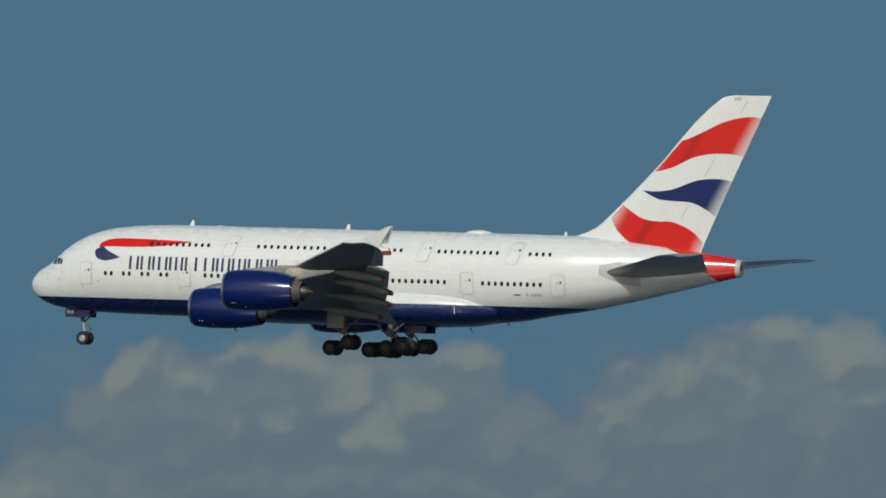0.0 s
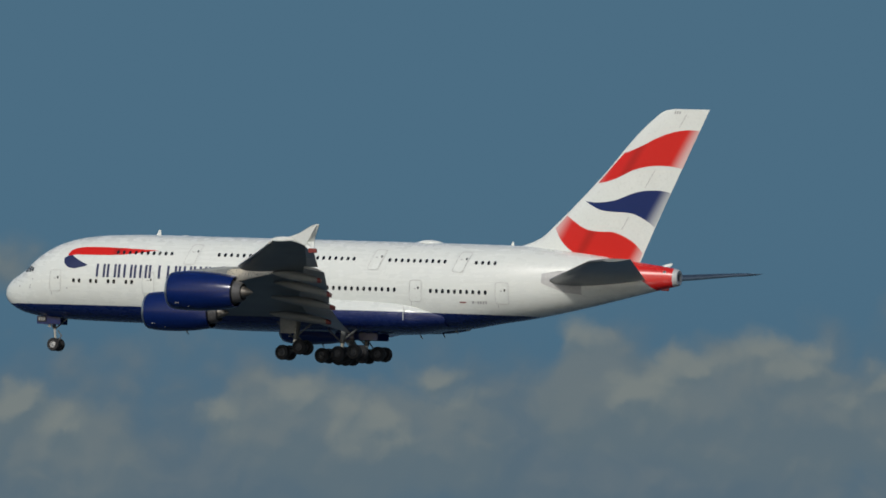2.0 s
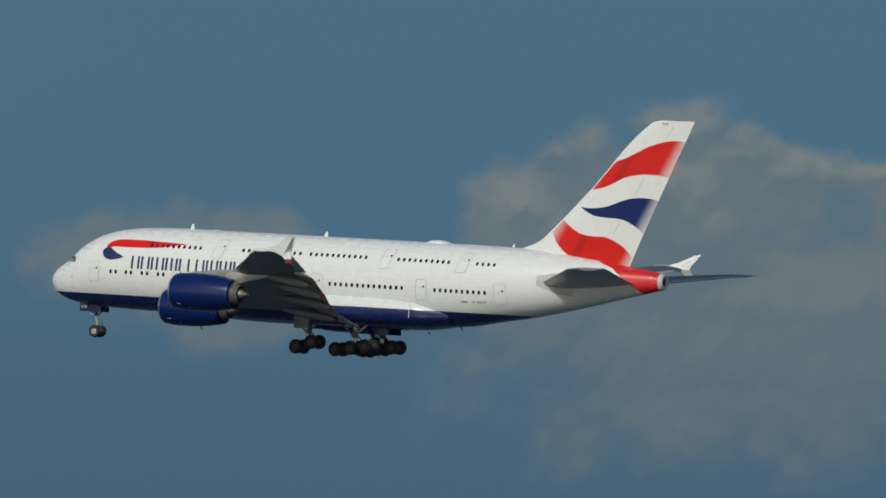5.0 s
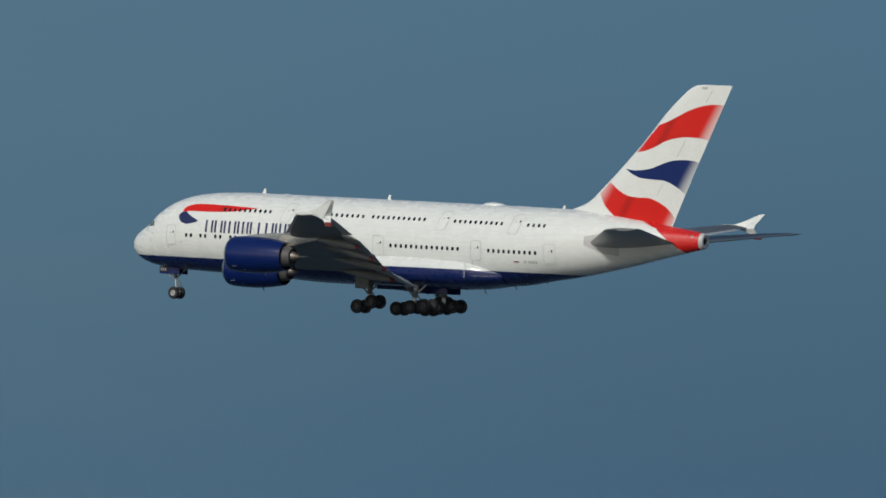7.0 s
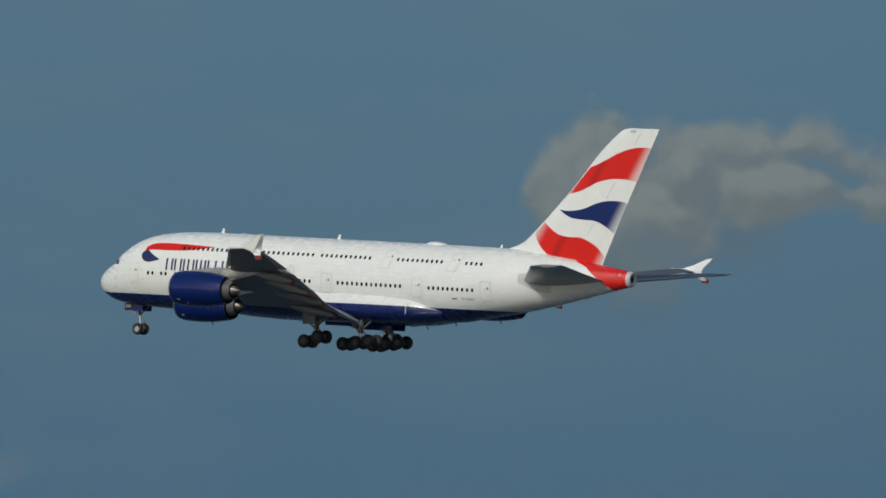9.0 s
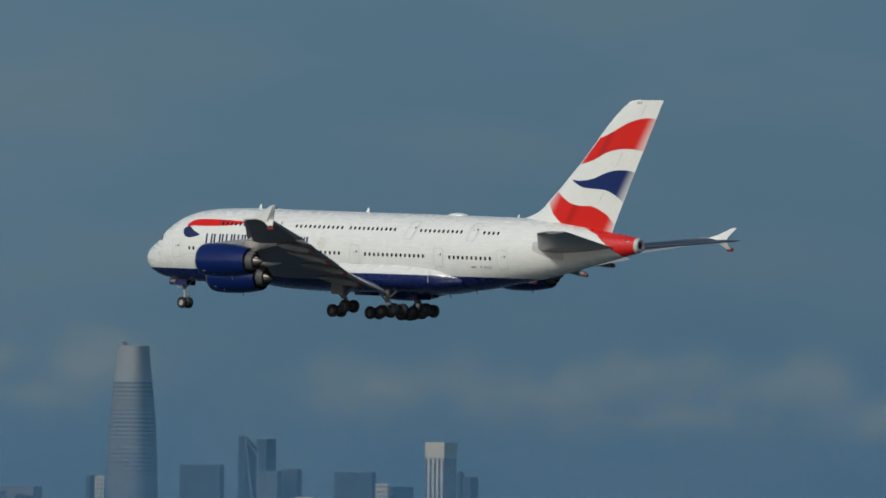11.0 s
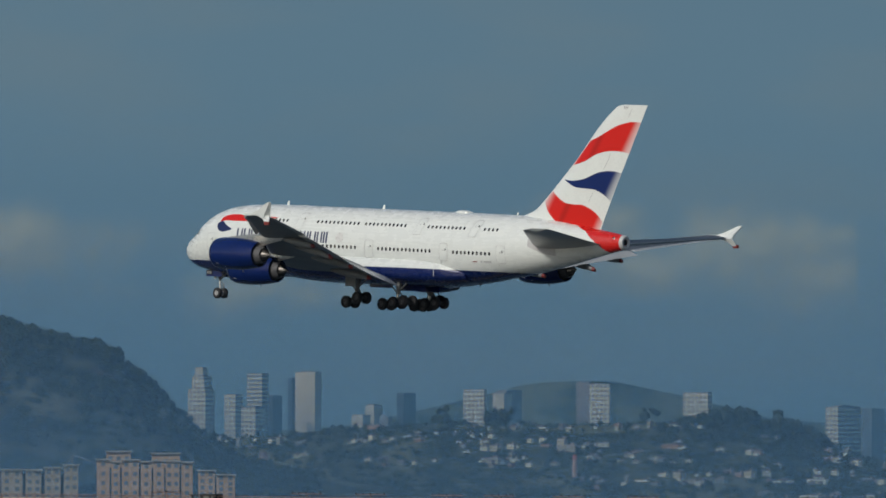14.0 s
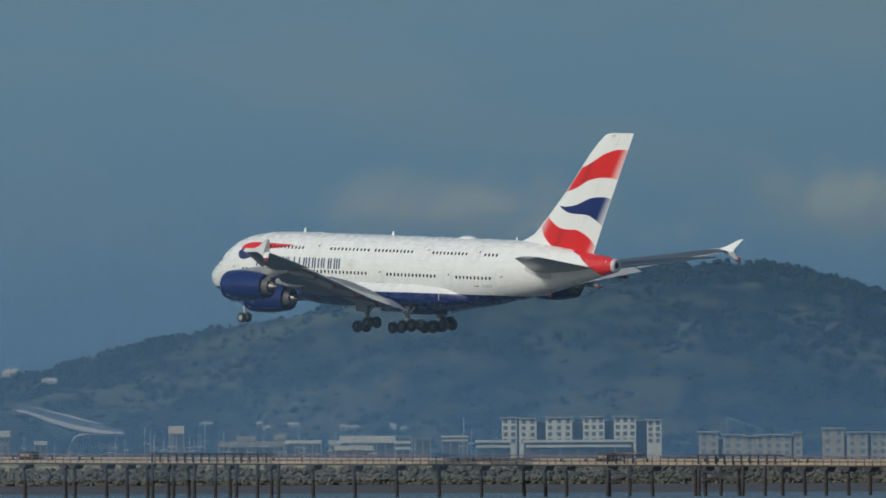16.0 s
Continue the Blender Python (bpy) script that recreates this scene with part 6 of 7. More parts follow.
def plant():
    rng = random.Random(21)
    hill, town = [], []
    while len(hill) < 4800:
        az, d = rng.uniform(41.75, 45.6), rng.uniform(3090, 3640)
        if rng.random() < 0.25:
            d = rng.uniform(3520, 3640)
        p = spot(az, 0, d)
        share = (d - 3080) / 520
        open_ = noise.noise(Vector((az * 2.3, share * 5, 1.5)))
        if 42.9 < az < 44.6 and 0.62 < share < 0.86 and open_ < 0.25:
            continue
        if 44.18 < az < 44.56 and 0.55 < share and open_ < 0.35 and not (d > 3585 and az > 44.45):
            continue
        if (open_ < -0.24 or share < 0.35 and open_ < -0.08) and rng.random() < 0.85:
            continue
        hill.append((Vector((p.x, p.y, land_z(az, d) - 0.7)), rng.uniform(0.7, 1.7) if share > 0.5 else rng.uniform(0.5, 1.2), rng.uniform(0.9, 1.5)))
    for k in range(520):
        az, d = rng.uniform(41.95, 45.6), rng.uniform(3570, 3625)
        if 44.16 < az < 44.42:
            continue
        p = spot(az, 0, d)
        hill.append((Vector((p.x, p.y, land_z(az, d) - 0.9)), rng.uniform(0.8, 1.5), rng.uniform(0.9, 1.3)))
    for k in range(420):
        az, d = rng.uniform(44.15, 44.6), rng.uniform(3330, 3590)
        p = spot(az, 0, d)
        hill.append((Vector((p.x, p.y, land_z(az, d) - 0.2)), rng.uniform(0.25, 0.7), rng.uniform(0.7, 1.1)))
    while len(town) < 4600:
        az, d = rng.uniform(36.8, 42.3), rng.uniform(3920, 4290)
        p = spot(az, 0, d)
        if noise.noise(Vector((p.x * 0.03, p.y * 0.03, 5))) > 0.36:
            continue
        big = 2.4 if (40.35 < az < 40.75 and d > 4150) else 1.4
        town.append((Vector((p.x, p.y, land_z(az, d) - 0.3)), rng.uniform(0.4, big * 0.8), rng.uniform(0.8, 1.4)))
    for k in range(150):
        az, d = rng.uniform(37.6, 39.3), rng.uniform(4240, 4275)
        p = spot(az, 0, d)
        tuft = max(0.0, noise.noise(Vector((az * 9, 3.0, 1.0))))
        town.append((Vector((p.x, p.y, land_z(az, d) - 0.5)), rng.uniform(0.9, 1.5) + 1.6 * tuft, rng.uniform(0.9, 1.4)))
    for az in (41.195, 41.21, 41.225, 41.24, 40.79, 40.8, 41.39, 41.4):
        p = spot(az, 0, 4260)
        town.append((Vector((p.x, p.y, land_z(az, 4260) - 0.3)), 2.2, 1.7))
    for k in range(26):
        az = 40.26 + 0.4 * k / 25 + rng.uniform(-0.01, 0.01)
        p = spot(az, 0, 4235)
        rise = math.sin(math.pi * (k + 2) / 29)
        town.append((Vector((p.x, p.y, land_z(az, 4235) - 0.5)), 1.6 + 1.4 * rise, 1.3 + 0.5 * rise))
    woods("woods_hill", hill, "dark green woods covering the hill")
    woods("woods_town", town, "dark trees between the hillside houses")


plant()


# ---- waterfront ----
W_PANE = worn("flat_pane", (0.10, 0.13, 0.15), 0.2, 1.0, 0.4)
W_CREAM = worn("cream_render", (0.55, 0.47, 0.33), 0.1, 0.8, 0.75)
W_WHITE = worn("white_render", (0.50, 0.48, 0.37), 0.14, 0.5, 0.7)
W_BEIGE = worn("beige_render", (0.27, 0.235, 0.18), 0.25, 0.5, 0.75)
W_PEACH = worn("peach_render", (0.34, 0.235, 0.155), 0.2, 0.5, 0.75)
# dark colour carries the shade below the marina roofs
W_SHADE = worn("shade_painted_render", (0.10, 0.115, 0.12), 0.15, 0.8, 0.7)
# grey darkened to hold the shade of recesses between the flats
W_GREY = worn("grey_render", (0.11, 0.13, 0.145), 0.15, 0.8, 0.7)
W_ROOF = worn("flat_roof_edge", (0.28, 0.27, 0.235), 0.15, 0.8, 0.7)
window_mesh = None


def apartment(az0, az1, el_top, el_low, wall, label, dist=3055, rows=4, cols=0, cap=True, deep=6.0):
    global window_mesh
    az = (az0 + az1) / 2
    w = dist * math.radians(abs(az0 - az1))
    ob = tagged(new("apartment_block"), label, "building", "waterfront buildings")
    c = spot(az, 0, dist)
    z0, z1 = 3.6, EYE.z - 0.33 + dist * math.tan(radians(el_top))
    ob.matrix_world = Matrix.Translation((c.x, c.y, z0)) @ pose(0, 0, 0, 0, 0, az)
    h = z1 - z0
    bm = bmesh.new()
    slab(bm, (0, deep / 2, h / 2), (w, deep, h), 0.04)
    part("wall", bm, wall, ob)
    if cap:
        bm = bmesh.new()
        slab(bm, (0, deep / 2 - 0.2, h + 0.1), (w + 0.5, deep + 0.5, 0.22), 0.04)
        part("roof", bm, W_ROOF, ob)
    cols = cols or max(1, round(w / 1.35))
    y0 = EYE.z + dist * math.tan(radians(el_low)) - z0
    for i in range(cols):
        for j in range(rows):
            x, z = -w / 2 + w * (i + 0.5) / cols, y0 + (h - y0) * (j + 0.55) / rows
            if window_mesh is None:
                bm = bmesh.new()
                slab(bm, (0, 0, 0), (0.62, 0.08, 0.62), 0.02)
                win = part("window", bm, W_PANE, ob)
                window_mesh = win.data
            else:
                win = new("window", window_mesh)
                win.parent = ob
            win.location = (x, -0.01, z)
    return ob


for a, b, e in ((43.066, 43.010, 0.115), (42.998, 42.938, 0.107), (42.937, 42.906, 0.103), (42.904, 42.801, 0.106), (42.795, 42.770, 0.113), (42.714, 42.651, 0.124), (42.643, 42.583, 0.113), (42.574, 42.529, 0.112), (42.519, 42.474, 0.119), (42.464, 42.424, 0.127)):
    apartment(a, b, e, 0.02, W_BEIGE, "beige waterfront apartment block under repair", 3054, 4)
apartment(43.064, 42.774, 0.097, 0.02, W_GREY, "grey recessed wing between beige blocks, darkened for shade", 3060, 4, 8, False)
apartment(42.714, 42.424, 0.104, 0.02, W_GREY, "grey recessed wing between beige blocks, darkened for shade", 3060, 4, 8, False)
for a, b, e in ((42.371, 42.334, 0.143), (42.329, 42.304, 0.136), (42.299, 42.250, 0.142), (42.245, 42.214, 0.137), (42.209, 42.178, 0.141), (42.174, 42.134, 0.139), (42.129, 42.097, 0.136), (42.081, 42.034, 0.112), (42.029, 41.976, 0.100)):
    apartment(a, b, e, 0.03, W_PEACH, "peach-coloured waterfront apartment block", 3054, 4)
apartment(42.371, 42.097, 0.121, 0.03, W_GREY, "grey recessed wing between peach blocks, darkened for shade", 3056, 4, 10, False)
apartment(42.344, 42.274, 0.166, 0.12, W_PEACH, "upper peach apartment storeys", 3075, 1)
apartment(42.214, 42.134, 0.161, 0.11, W_PEACH, "upper peach apartment storeys", 3075, 1)
def marina_hall(az0, az1, el_top, el_low, wall, label, dist=3062, bands=1, bay=1.5):
    """Low hall: white roof bands carried by a row of columns before a wall painted dark as shade."""
    az, w = (az0 + az1) / 2, dist * math.radians(abs(az0 - az1))
    ob = tagged(new("marina_hall"), label, "building", "marina buildings")
    c = spot(az, 0, dist)
    z0, h = 3.6, EYE.z - 0.33 + dist * math.tan(radians(el_top)) - 3.6
    low = EYE.z - 0.33 + dist * math.tan(radians(el_low)) - z0
    ob.matrix_world = Matrix.Translation((c.x, c.y, z0)) @ pose(0, 0, 0, 0, 0, az)
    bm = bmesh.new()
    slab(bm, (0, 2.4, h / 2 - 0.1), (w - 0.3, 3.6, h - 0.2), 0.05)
    part("wall", bm, W_SHADE, ob, "wall under the roof, shade put into its dark colour")
    for k in range(bands):
        z = h - (h - low) * (k + 0.5) / bands
        bm = bmesh.new()
        slab(bm, (0, 0.9, z), (w * (1 - 0.06 * k), 2.6, (h - low) * (0.8 if bands == 1 else 0.5) / bands), 0.05)
        part("roof_band", bm, wall, ob, "pale roof band")
    n = max(2, round(w / bay))
    shared = None
    for i in range(n + 1):
        if shared is None:
            bm = bmesh.new()
            slab(bm, (0, 0, low / 2), (0.16, 0.2, low), 0.02)
            col = part("column", bm, W_ROOF, ob)
            shared = col.data
        else:
            col = new("column", shared)
            col.parent = ob
        col.location = (-w / 2 + 0.15 + (w - 0.3) * i / n, -0.2, 0)
    return ob


def shore_az(x):
    """Bearing of a mark along the waterfront, from its place on a chart of the shore."""
    return 45.0656 - 0.001614 * x


def shore_el(y):
    """Height angle of a mark on the same chart."""
    return 0.0618 + (800 - y) * 0.001614


for x0, x1, y0 in ((890, 917, 740), (921, 952, 741), (968, 1015, 740), (1034, 1072, 739), (1089, 1128, 739), (1147, 1173, 745)):
    apartment(shore_az(x0), shore_az(x1), shore_el(y0), 0.078, W_WHITE, "white four-storey waterfront apartment block", 3060, cols=max(2, round((x1 - x0) / 14)))
apartment(shore_az(917), shore_az(1150), shore_el(746), 0.078, W_GREY, "grey glazed wing recessed between white apartment blocks, darkened for shade", 3066, 4, 16, False)
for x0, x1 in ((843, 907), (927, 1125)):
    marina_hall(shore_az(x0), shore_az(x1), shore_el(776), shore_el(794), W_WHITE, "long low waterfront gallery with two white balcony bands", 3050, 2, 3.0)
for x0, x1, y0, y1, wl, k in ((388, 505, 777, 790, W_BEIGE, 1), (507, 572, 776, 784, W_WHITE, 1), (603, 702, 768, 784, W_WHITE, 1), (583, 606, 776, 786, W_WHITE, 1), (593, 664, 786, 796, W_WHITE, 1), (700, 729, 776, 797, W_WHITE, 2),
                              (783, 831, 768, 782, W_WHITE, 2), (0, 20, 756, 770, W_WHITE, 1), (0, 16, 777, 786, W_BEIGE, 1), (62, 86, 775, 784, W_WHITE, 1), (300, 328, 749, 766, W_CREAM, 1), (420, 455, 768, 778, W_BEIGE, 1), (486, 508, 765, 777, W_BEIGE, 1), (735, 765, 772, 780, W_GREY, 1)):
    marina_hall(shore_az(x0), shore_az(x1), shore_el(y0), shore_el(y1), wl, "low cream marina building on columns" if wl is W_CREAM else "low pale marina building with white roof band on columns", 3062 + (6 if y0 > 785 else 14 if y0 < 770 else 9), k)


def cottage(x0, x1, y0, y1, dist=3085):
    """Small cream house: walls, window and hipped roof."""
    az = shore_az((x0 + x1) / 2)
    while dist < 3590 and land_z(az, dist) < EYE.z + dist * math.tan(radians(shore_el(y1))):
        dist += 4
    w, z1 = dist * math.radians(0.001614 * (x1 - x0)), EYE.z + dist * math.tan(radians(shore_el(y0)))
    c = spot(az, 0, dist)
    z0 = land_z(az, dist) - 0.5
    ob = tagged(new("cottage"), "small cream house at the foot of the hill", "house", "marina cottages")
    ob.matrix_world = Matrix.Translation((c.x, c.y, z0)) @ pose(0, 0, 0, 0, 0, az)
    h = max(1.2, z1 - z0)
    e = h - min(0.8, h * 0.3)
    bm = bmesh.new()
    slab(bm, (0, 1.2, e / 2), (w, 2.4, e), 0.04)
    part("wall", bm, W_CREAM, ob)
    bm = bmesh.new()
    q = w / 2 + 0.15
    loft(bm, [[(-q, -0.15, e), (q, -0.15, e), (q, 2.55, e), (-q, 2.55, e)], [(-q * 0.5, 1.0, h), (q * 0.5, 1.0, h), (q * 0.5, 1.4, h), (-q * 0.5, 1.4, h)]])
    part("roof", bm, W_CREAM, ob, "pale sunlit roof")
    for i in range(max(1, round(w / 1.2))):
        bm = bmesh.new()
        slab(bm, (-w / 2 + 0.6 + 1.2 * i, -0.01, e * 0.72), (0.4, 0.06, 0.4), 0.02)
        part("window", bm, W_PANE, ob)


for x0, x1, y0, y1 in ((455, 467, 751, 757), (467, 482, 757, 764), (508, 532, 749, 757), (603, 614, 752, 764), (613, 626, 758, 764), (626, 637, 755, 763), (687, 704, 751, 763), (710, 723, 757, 764), (355, 380, 751, 757)):
    cottage(x0, x1, y0, y1)


def sail_mast(az, el, dist):
    c = spot(az, 0, dist)
    ob = tagged(new("boat_mast"), "thin pale mast of a moored boat", "mast", "marina masts")
    ob.matrix_world = Matrix.Translation((c.x, c.y, 3.8)) @ pose(0, 0, 0, 0, 0, az)
    h = EYE.z + dist * math.tan(radians(el)) - 3.8
    bm = bmesh.new()
    tube(bm, (0, 0, 0), (0, 0, h), 0.08, 0.05, 6)
    part("pole", bm, W_ROOF, ob)
    bm = bmesh.new()
    tube(bm, (-0.5, 0, h * 0.62), (0.5, 0, h * 0.62), 0.05, 0.05, 6)
    part("crosstree", bm, W_WHITE, ob)
    bm = bmesh.new()
    tube(bm, (0, 0, 0.5), (1.6, 0, 0.55), 0.1, 0.1, 6)
    part("boom", bm, W_GREY, ob)


rng = random.Random(4)
for k in range(60):
    sail_mast(rng.choice((rng.uniform(43.85, 44.48), rng.uniform(44.46, 44.76), rng.uniform(43.62, 45.2))), rng.uniform(0.075, 0.118), 3052 + rng.uniform(-2, 4))
for x, y in ((258, 757), (268, 760), (305, 765), (365, 752), (398, 764), (823, 742), (836, 763)):
    sail_mast(shore_az(x), shore_el(y), 3050)
sail_mast(43.59, 0.15, 3050)


def construction_crane(az, reach, dist=3120):
    c = spot(az, 0, dist)
    ob = tagged(new("crane"), "pale construction crane behind the beige blocks", "crane", "cranes")
    ob.matrix_world = Matrix.Translation((c.x, c.y, 4)) @ pose(0, 0, 0, 0, 0, az)
    h = EYE.z + dist * math.tan(radians(0.152)) - 4
    for nm, p, q, r in (("mast", (0, 0, 0), (0, 0, h), 0.12), ("jib", (0, 0, h), (reach, 0, h * 0.75), 0.09), ("tie", (0, 0, h), (-reach * 0.5, 0, h * 0.5), 0.05)):
        bm = bmesh.new()
        tube(bm, p, q, r, r, 6)
        part(nm, bm, W_ROOF, ob)


construction_crane(42.985, 5.5)
construction_crane(42.44, 5.0)


# low bare mound behind the flats
def mound():
    rings = []
    crest = pchip([42.99, 42.93, 42.85, 42.77, 42.73, 42.69, 42.62, 42.57], [0.100, 0.122, 0.125, 0.136, 0.141, 0.135, 0.118, 0.098])
    for i in range(43):
        az = 42.99 - 0.01 * i
        z = EYE.z + 3081 * math.tan(radians(crest(az))) + 0.12 * noise.noise(Vector((az * 40, 0, 2)))
        f, g, b = spot(az, 0, 3068), spot(az, 0, 3081), spot(az, 0, 3087)
        rings.append([(f.x, f.y, 3.2), (f.x * 0.4 + g.x * 0.6, f.y * 0.4 + g.y * 0.6, 3.2 + (z - 3.2) * 0.8), (g.x, g.y, z), (b.x, b.y, 3.2)])
    me = bpy.data.meshes.new("mound")
    bm = smooth(loft(bmesh.new(), rings), 60)
    bm.to_mesh(me)
    bm.free()
    me.materials.append(worn("dry_grass", (0.20, 0.185, 0.125), 0.25, 0.3, 0.95))
    tagged(new("mound", me), "low bare mound of dry grass behind the flats", "mound", kind="structure")


mound()


# pale cut slope with a ramp, above the marina
def ramp():
    d = 3230
    ob = tagged(new("road_embankment"), "pale sloping road embankment on the hillside", "embankment")
    rows = [((shore_az(x), shore_el(y)), (shore_az(x), shore_el(v))) for x, y, v in ((32, 716, 728), (50, 718, 731), (75, 722, 741), (100, 728, 750), (125, 734, 757), (150, 741, 763), (180, 750, 767), (205, 758, 768), (220, 762, 767))]
    bm = bmesh.new()
    rings = []
    for (a, e), (b, f) in rows:
        p, q = spot(a, e, d), spot(b, f, d - 12)
        rings.append([p, q, q + Vector((0, 0, -0.4)) + toward(b, 0) * 2, p + Vector((0, 0, -0.6)) + toward(a, 0) * 14])
    loft(bm, rings)
    part("slope", bm, SLOPE, ob)
    bm = bmesh.new()
    rings = []
    for (a, e), (b, f) in rows:
        p = spot(a, e * 0.62 + f * 0.38, d - 7)
        rings.append([p + Vector((0, 0, 0.5)), p - toward(a, 0) * 0.5 + Vector((0, 0, 0.5)), p - toward(a, 0) * 0.5 - Vector((0, 0, 0.6)), p + Vector((0, 0, 0.15))])
    loft(bm, rings)
    part("retaining_wall", bm, W_GREY, ob, "darker retaining wall along the ramp")


def arch(x, y):
    """White curved boat canopy."""
    c = spot(shore_az(x), 0, 3050)
    ob = tagged(new("boat_canopy"), "thin white curved canopy frame of a moored boat", "canopy")
    ob.matrix_world = Matrix.Translation((c.x, c.y, EYE.z + 3050 * math.tan(radians(shore_el(y))))) @ pose(0, 0, 0, 0, 0, shore_az(x))
    bm = bmesh.new()
    pts = [(-1.4, 0, -0.9), (-1.1, 0, -0.35), (-0.6, 0, 0.0), (0.0, 0, 0.12), (1.3, 0, 0.2)]
    for p, q in zip(pts, pts[1:]):
        tube(bm, p, q, 0.12, 0.12, 6)
    part("bow", bm, W_WHITE, ob)
    bm = bmesh.new()
    for px in (-1.4, 1.3):
        tube(bm, (px, 0, -3.4), (px, 0, -0.8 if px < 0 else 0.2), 0.05, 0.05, 6)
    part("stanchion", bm, W_GREY, ob)


arch(146, 770)
SLOPE = worn("cut_earth", (0.80, 0.70, 0.52), 0.2, 0.4, 0.9)
ramp()
for x0, x1, y0, y1 in ((6, 40, 652, 672), (76, 110, 668, 679), (164, 173, 630, 642)):
    cottage(x0, x1, y0, y1)

# ---- sea wall ----
ROCK = worn("wall_rock", (0.052, 0.055, 0.046), 0.5, 0.9, 0.9, relief=0.15, kind="Object")
rnt = ROCK.node_tree
info = rnt.nodes.new("ShaderNodeObjectInfo")
geo = rnt.nodes.new("ShaderNodeNewGeometry")
pick = math_node(rnt, "FRACT", math_node(rnt, "ADD", info.outputs["Random"], geo.outputs["Random Per Island"]))
rb = rnt.nodes["Principled BSDF"]
old = rb.inputs["Base Color"].links[0].from_socket
link(rnt, mix_col(rnt, math_node(rnt, "MULTIPLY", pick, 0.30), old, (0.15, 0.15, 0.115)), rb.inputs["Base Color"])
MUD = worn("mud_flat", (0.055, 0.058, 0.056), 0.25, 0.3, 0.7)
TURF = worn("dry_turf", (0.16, 0.16, 0.10), 0.25, 0.3, 0.95)


def sea_wall():
    ob = tagged(new("sea_wall"), "rough rock sea wall above a muddy shore", "sea wall", kind="structure")
    x0, x1 = -2300, -1150
    for nm, prof, mat in (("mud_bank", [(2085, -0.4), (2121, 1.2), (2123, 0.9), (2123, -1)], MUD), ("core", [(2121, 0.8), (2127.5, 3.6), (2130.5, 3.9), (2131, -1)], ROCK), ("turf_strip", [(2126.5, 3.4), (2127.5, 4.15), (2136, 4.5), (2136, 3)], TURF)):
        bm = bmesh.new()
        rings = []
        for i in range(231):
            x = x0 + (x1 - x0) * i / 230
            rings.append([(x, y + 0.5 * noise.noise(Vector((x * 0.15, y, 1))), z + 0.22 * noise.noise(Vector((x * 0.2, y, 4)))) for y, z in prof])
        part(nm, loft(bm, rings), mat, ob)
    shapes = []
    rng = random.Random(3)
    for k in range(6):
        bm = bmesh.new()
        bmesh.ops.create_icosphere(bm, subdivisions=1, radius=0.5)
        for v in bm.verts:
            v.co *= rng.uniform(0.72, 1.25)
            v.co.z *= 0.8
        bmesh.ops.scale(bm, vec=(rng.uniform(1.0, 1.5), rng.uniform(0.8, 1.2), 1), verts=bm.verts)
        me = bpy.data.meshes.new("rock")
        bm.to_mesh(me)
        bm.free()
        me.materials.append(ROCK)
        shapes.append(me)
    vs, fs = [], []
    spots = []
    x = -2180.0
    while x < -1700:
        for row in range(6):
            t = (row + rng.uniform(0.1, 0.9)) / 6
            spots.append((x + rng.uniform(-0.6, 0.6), 2120.6 + 6.6 * t, 1.15 + 2.7 * t, rng.uniform(0.5, 1.25)))
        x += 0.85
    near = [s for s in spots if -2075 < s[0] < -1995][:300]
    keep = set(near)
    for k, (px, py, pz, r) in enumerate(near):
        rock = new("rock", shapes[k % 6])
        rock.parent = ob
        rock.matrix_local = Matrix.Translation((px, py, pz)) @ pose(0, 0, 0, rng.uniform(-30, 30), rng.uniform(-30, 30), rng.uniform(0, 360)) @ Matrix.Scale(r, 4)
    for k, sp in enumerate(spots):
        if sp in keep:
            continue
        px, py, pz, r = sp
        m = Matrix.Translation((px, py, pz)) @ pose(0, 0, 0, rng.uniform(-30, 30), rng.uniform(-30, 30), rng.uniform(0, 360)) @ Matrix.Scale(r, 4)
        me = shapes[k % 6]
        at = len(vs)
        vs += [m @ v.co for v in me.vertices]
        fs += [[i + at for i in p.vertices] for p in me.polygons]
    me = bpy.data.meshes.new("rock_heap")
    me.from_pydata(vs, [], fs)
    me.materials.append(ROCK)
    heap = tagged(new("rock_heap", me), "heaped grey-brown rocks", kind="stuff")
    heap.parent = ob


sea_wall()

# ---- approach pier ----
TIMBER = worn("dark_pier_timber", (0.030, 0.029, 0.029), 0.35, 1.5, 0.85)
RUST = worn("rusty_rail", (0.17, 0.10, 0.08), 0.3, 1.5, 0.75)
DECK = worn("tan_deck_edge", (0.28, 0.235, 0.16), 0.25, 1.0, 0.8)
PIPE = worn("pale_pipe", (0.30, 0.24, 0.19), 0.15, 1.0, 0.6)


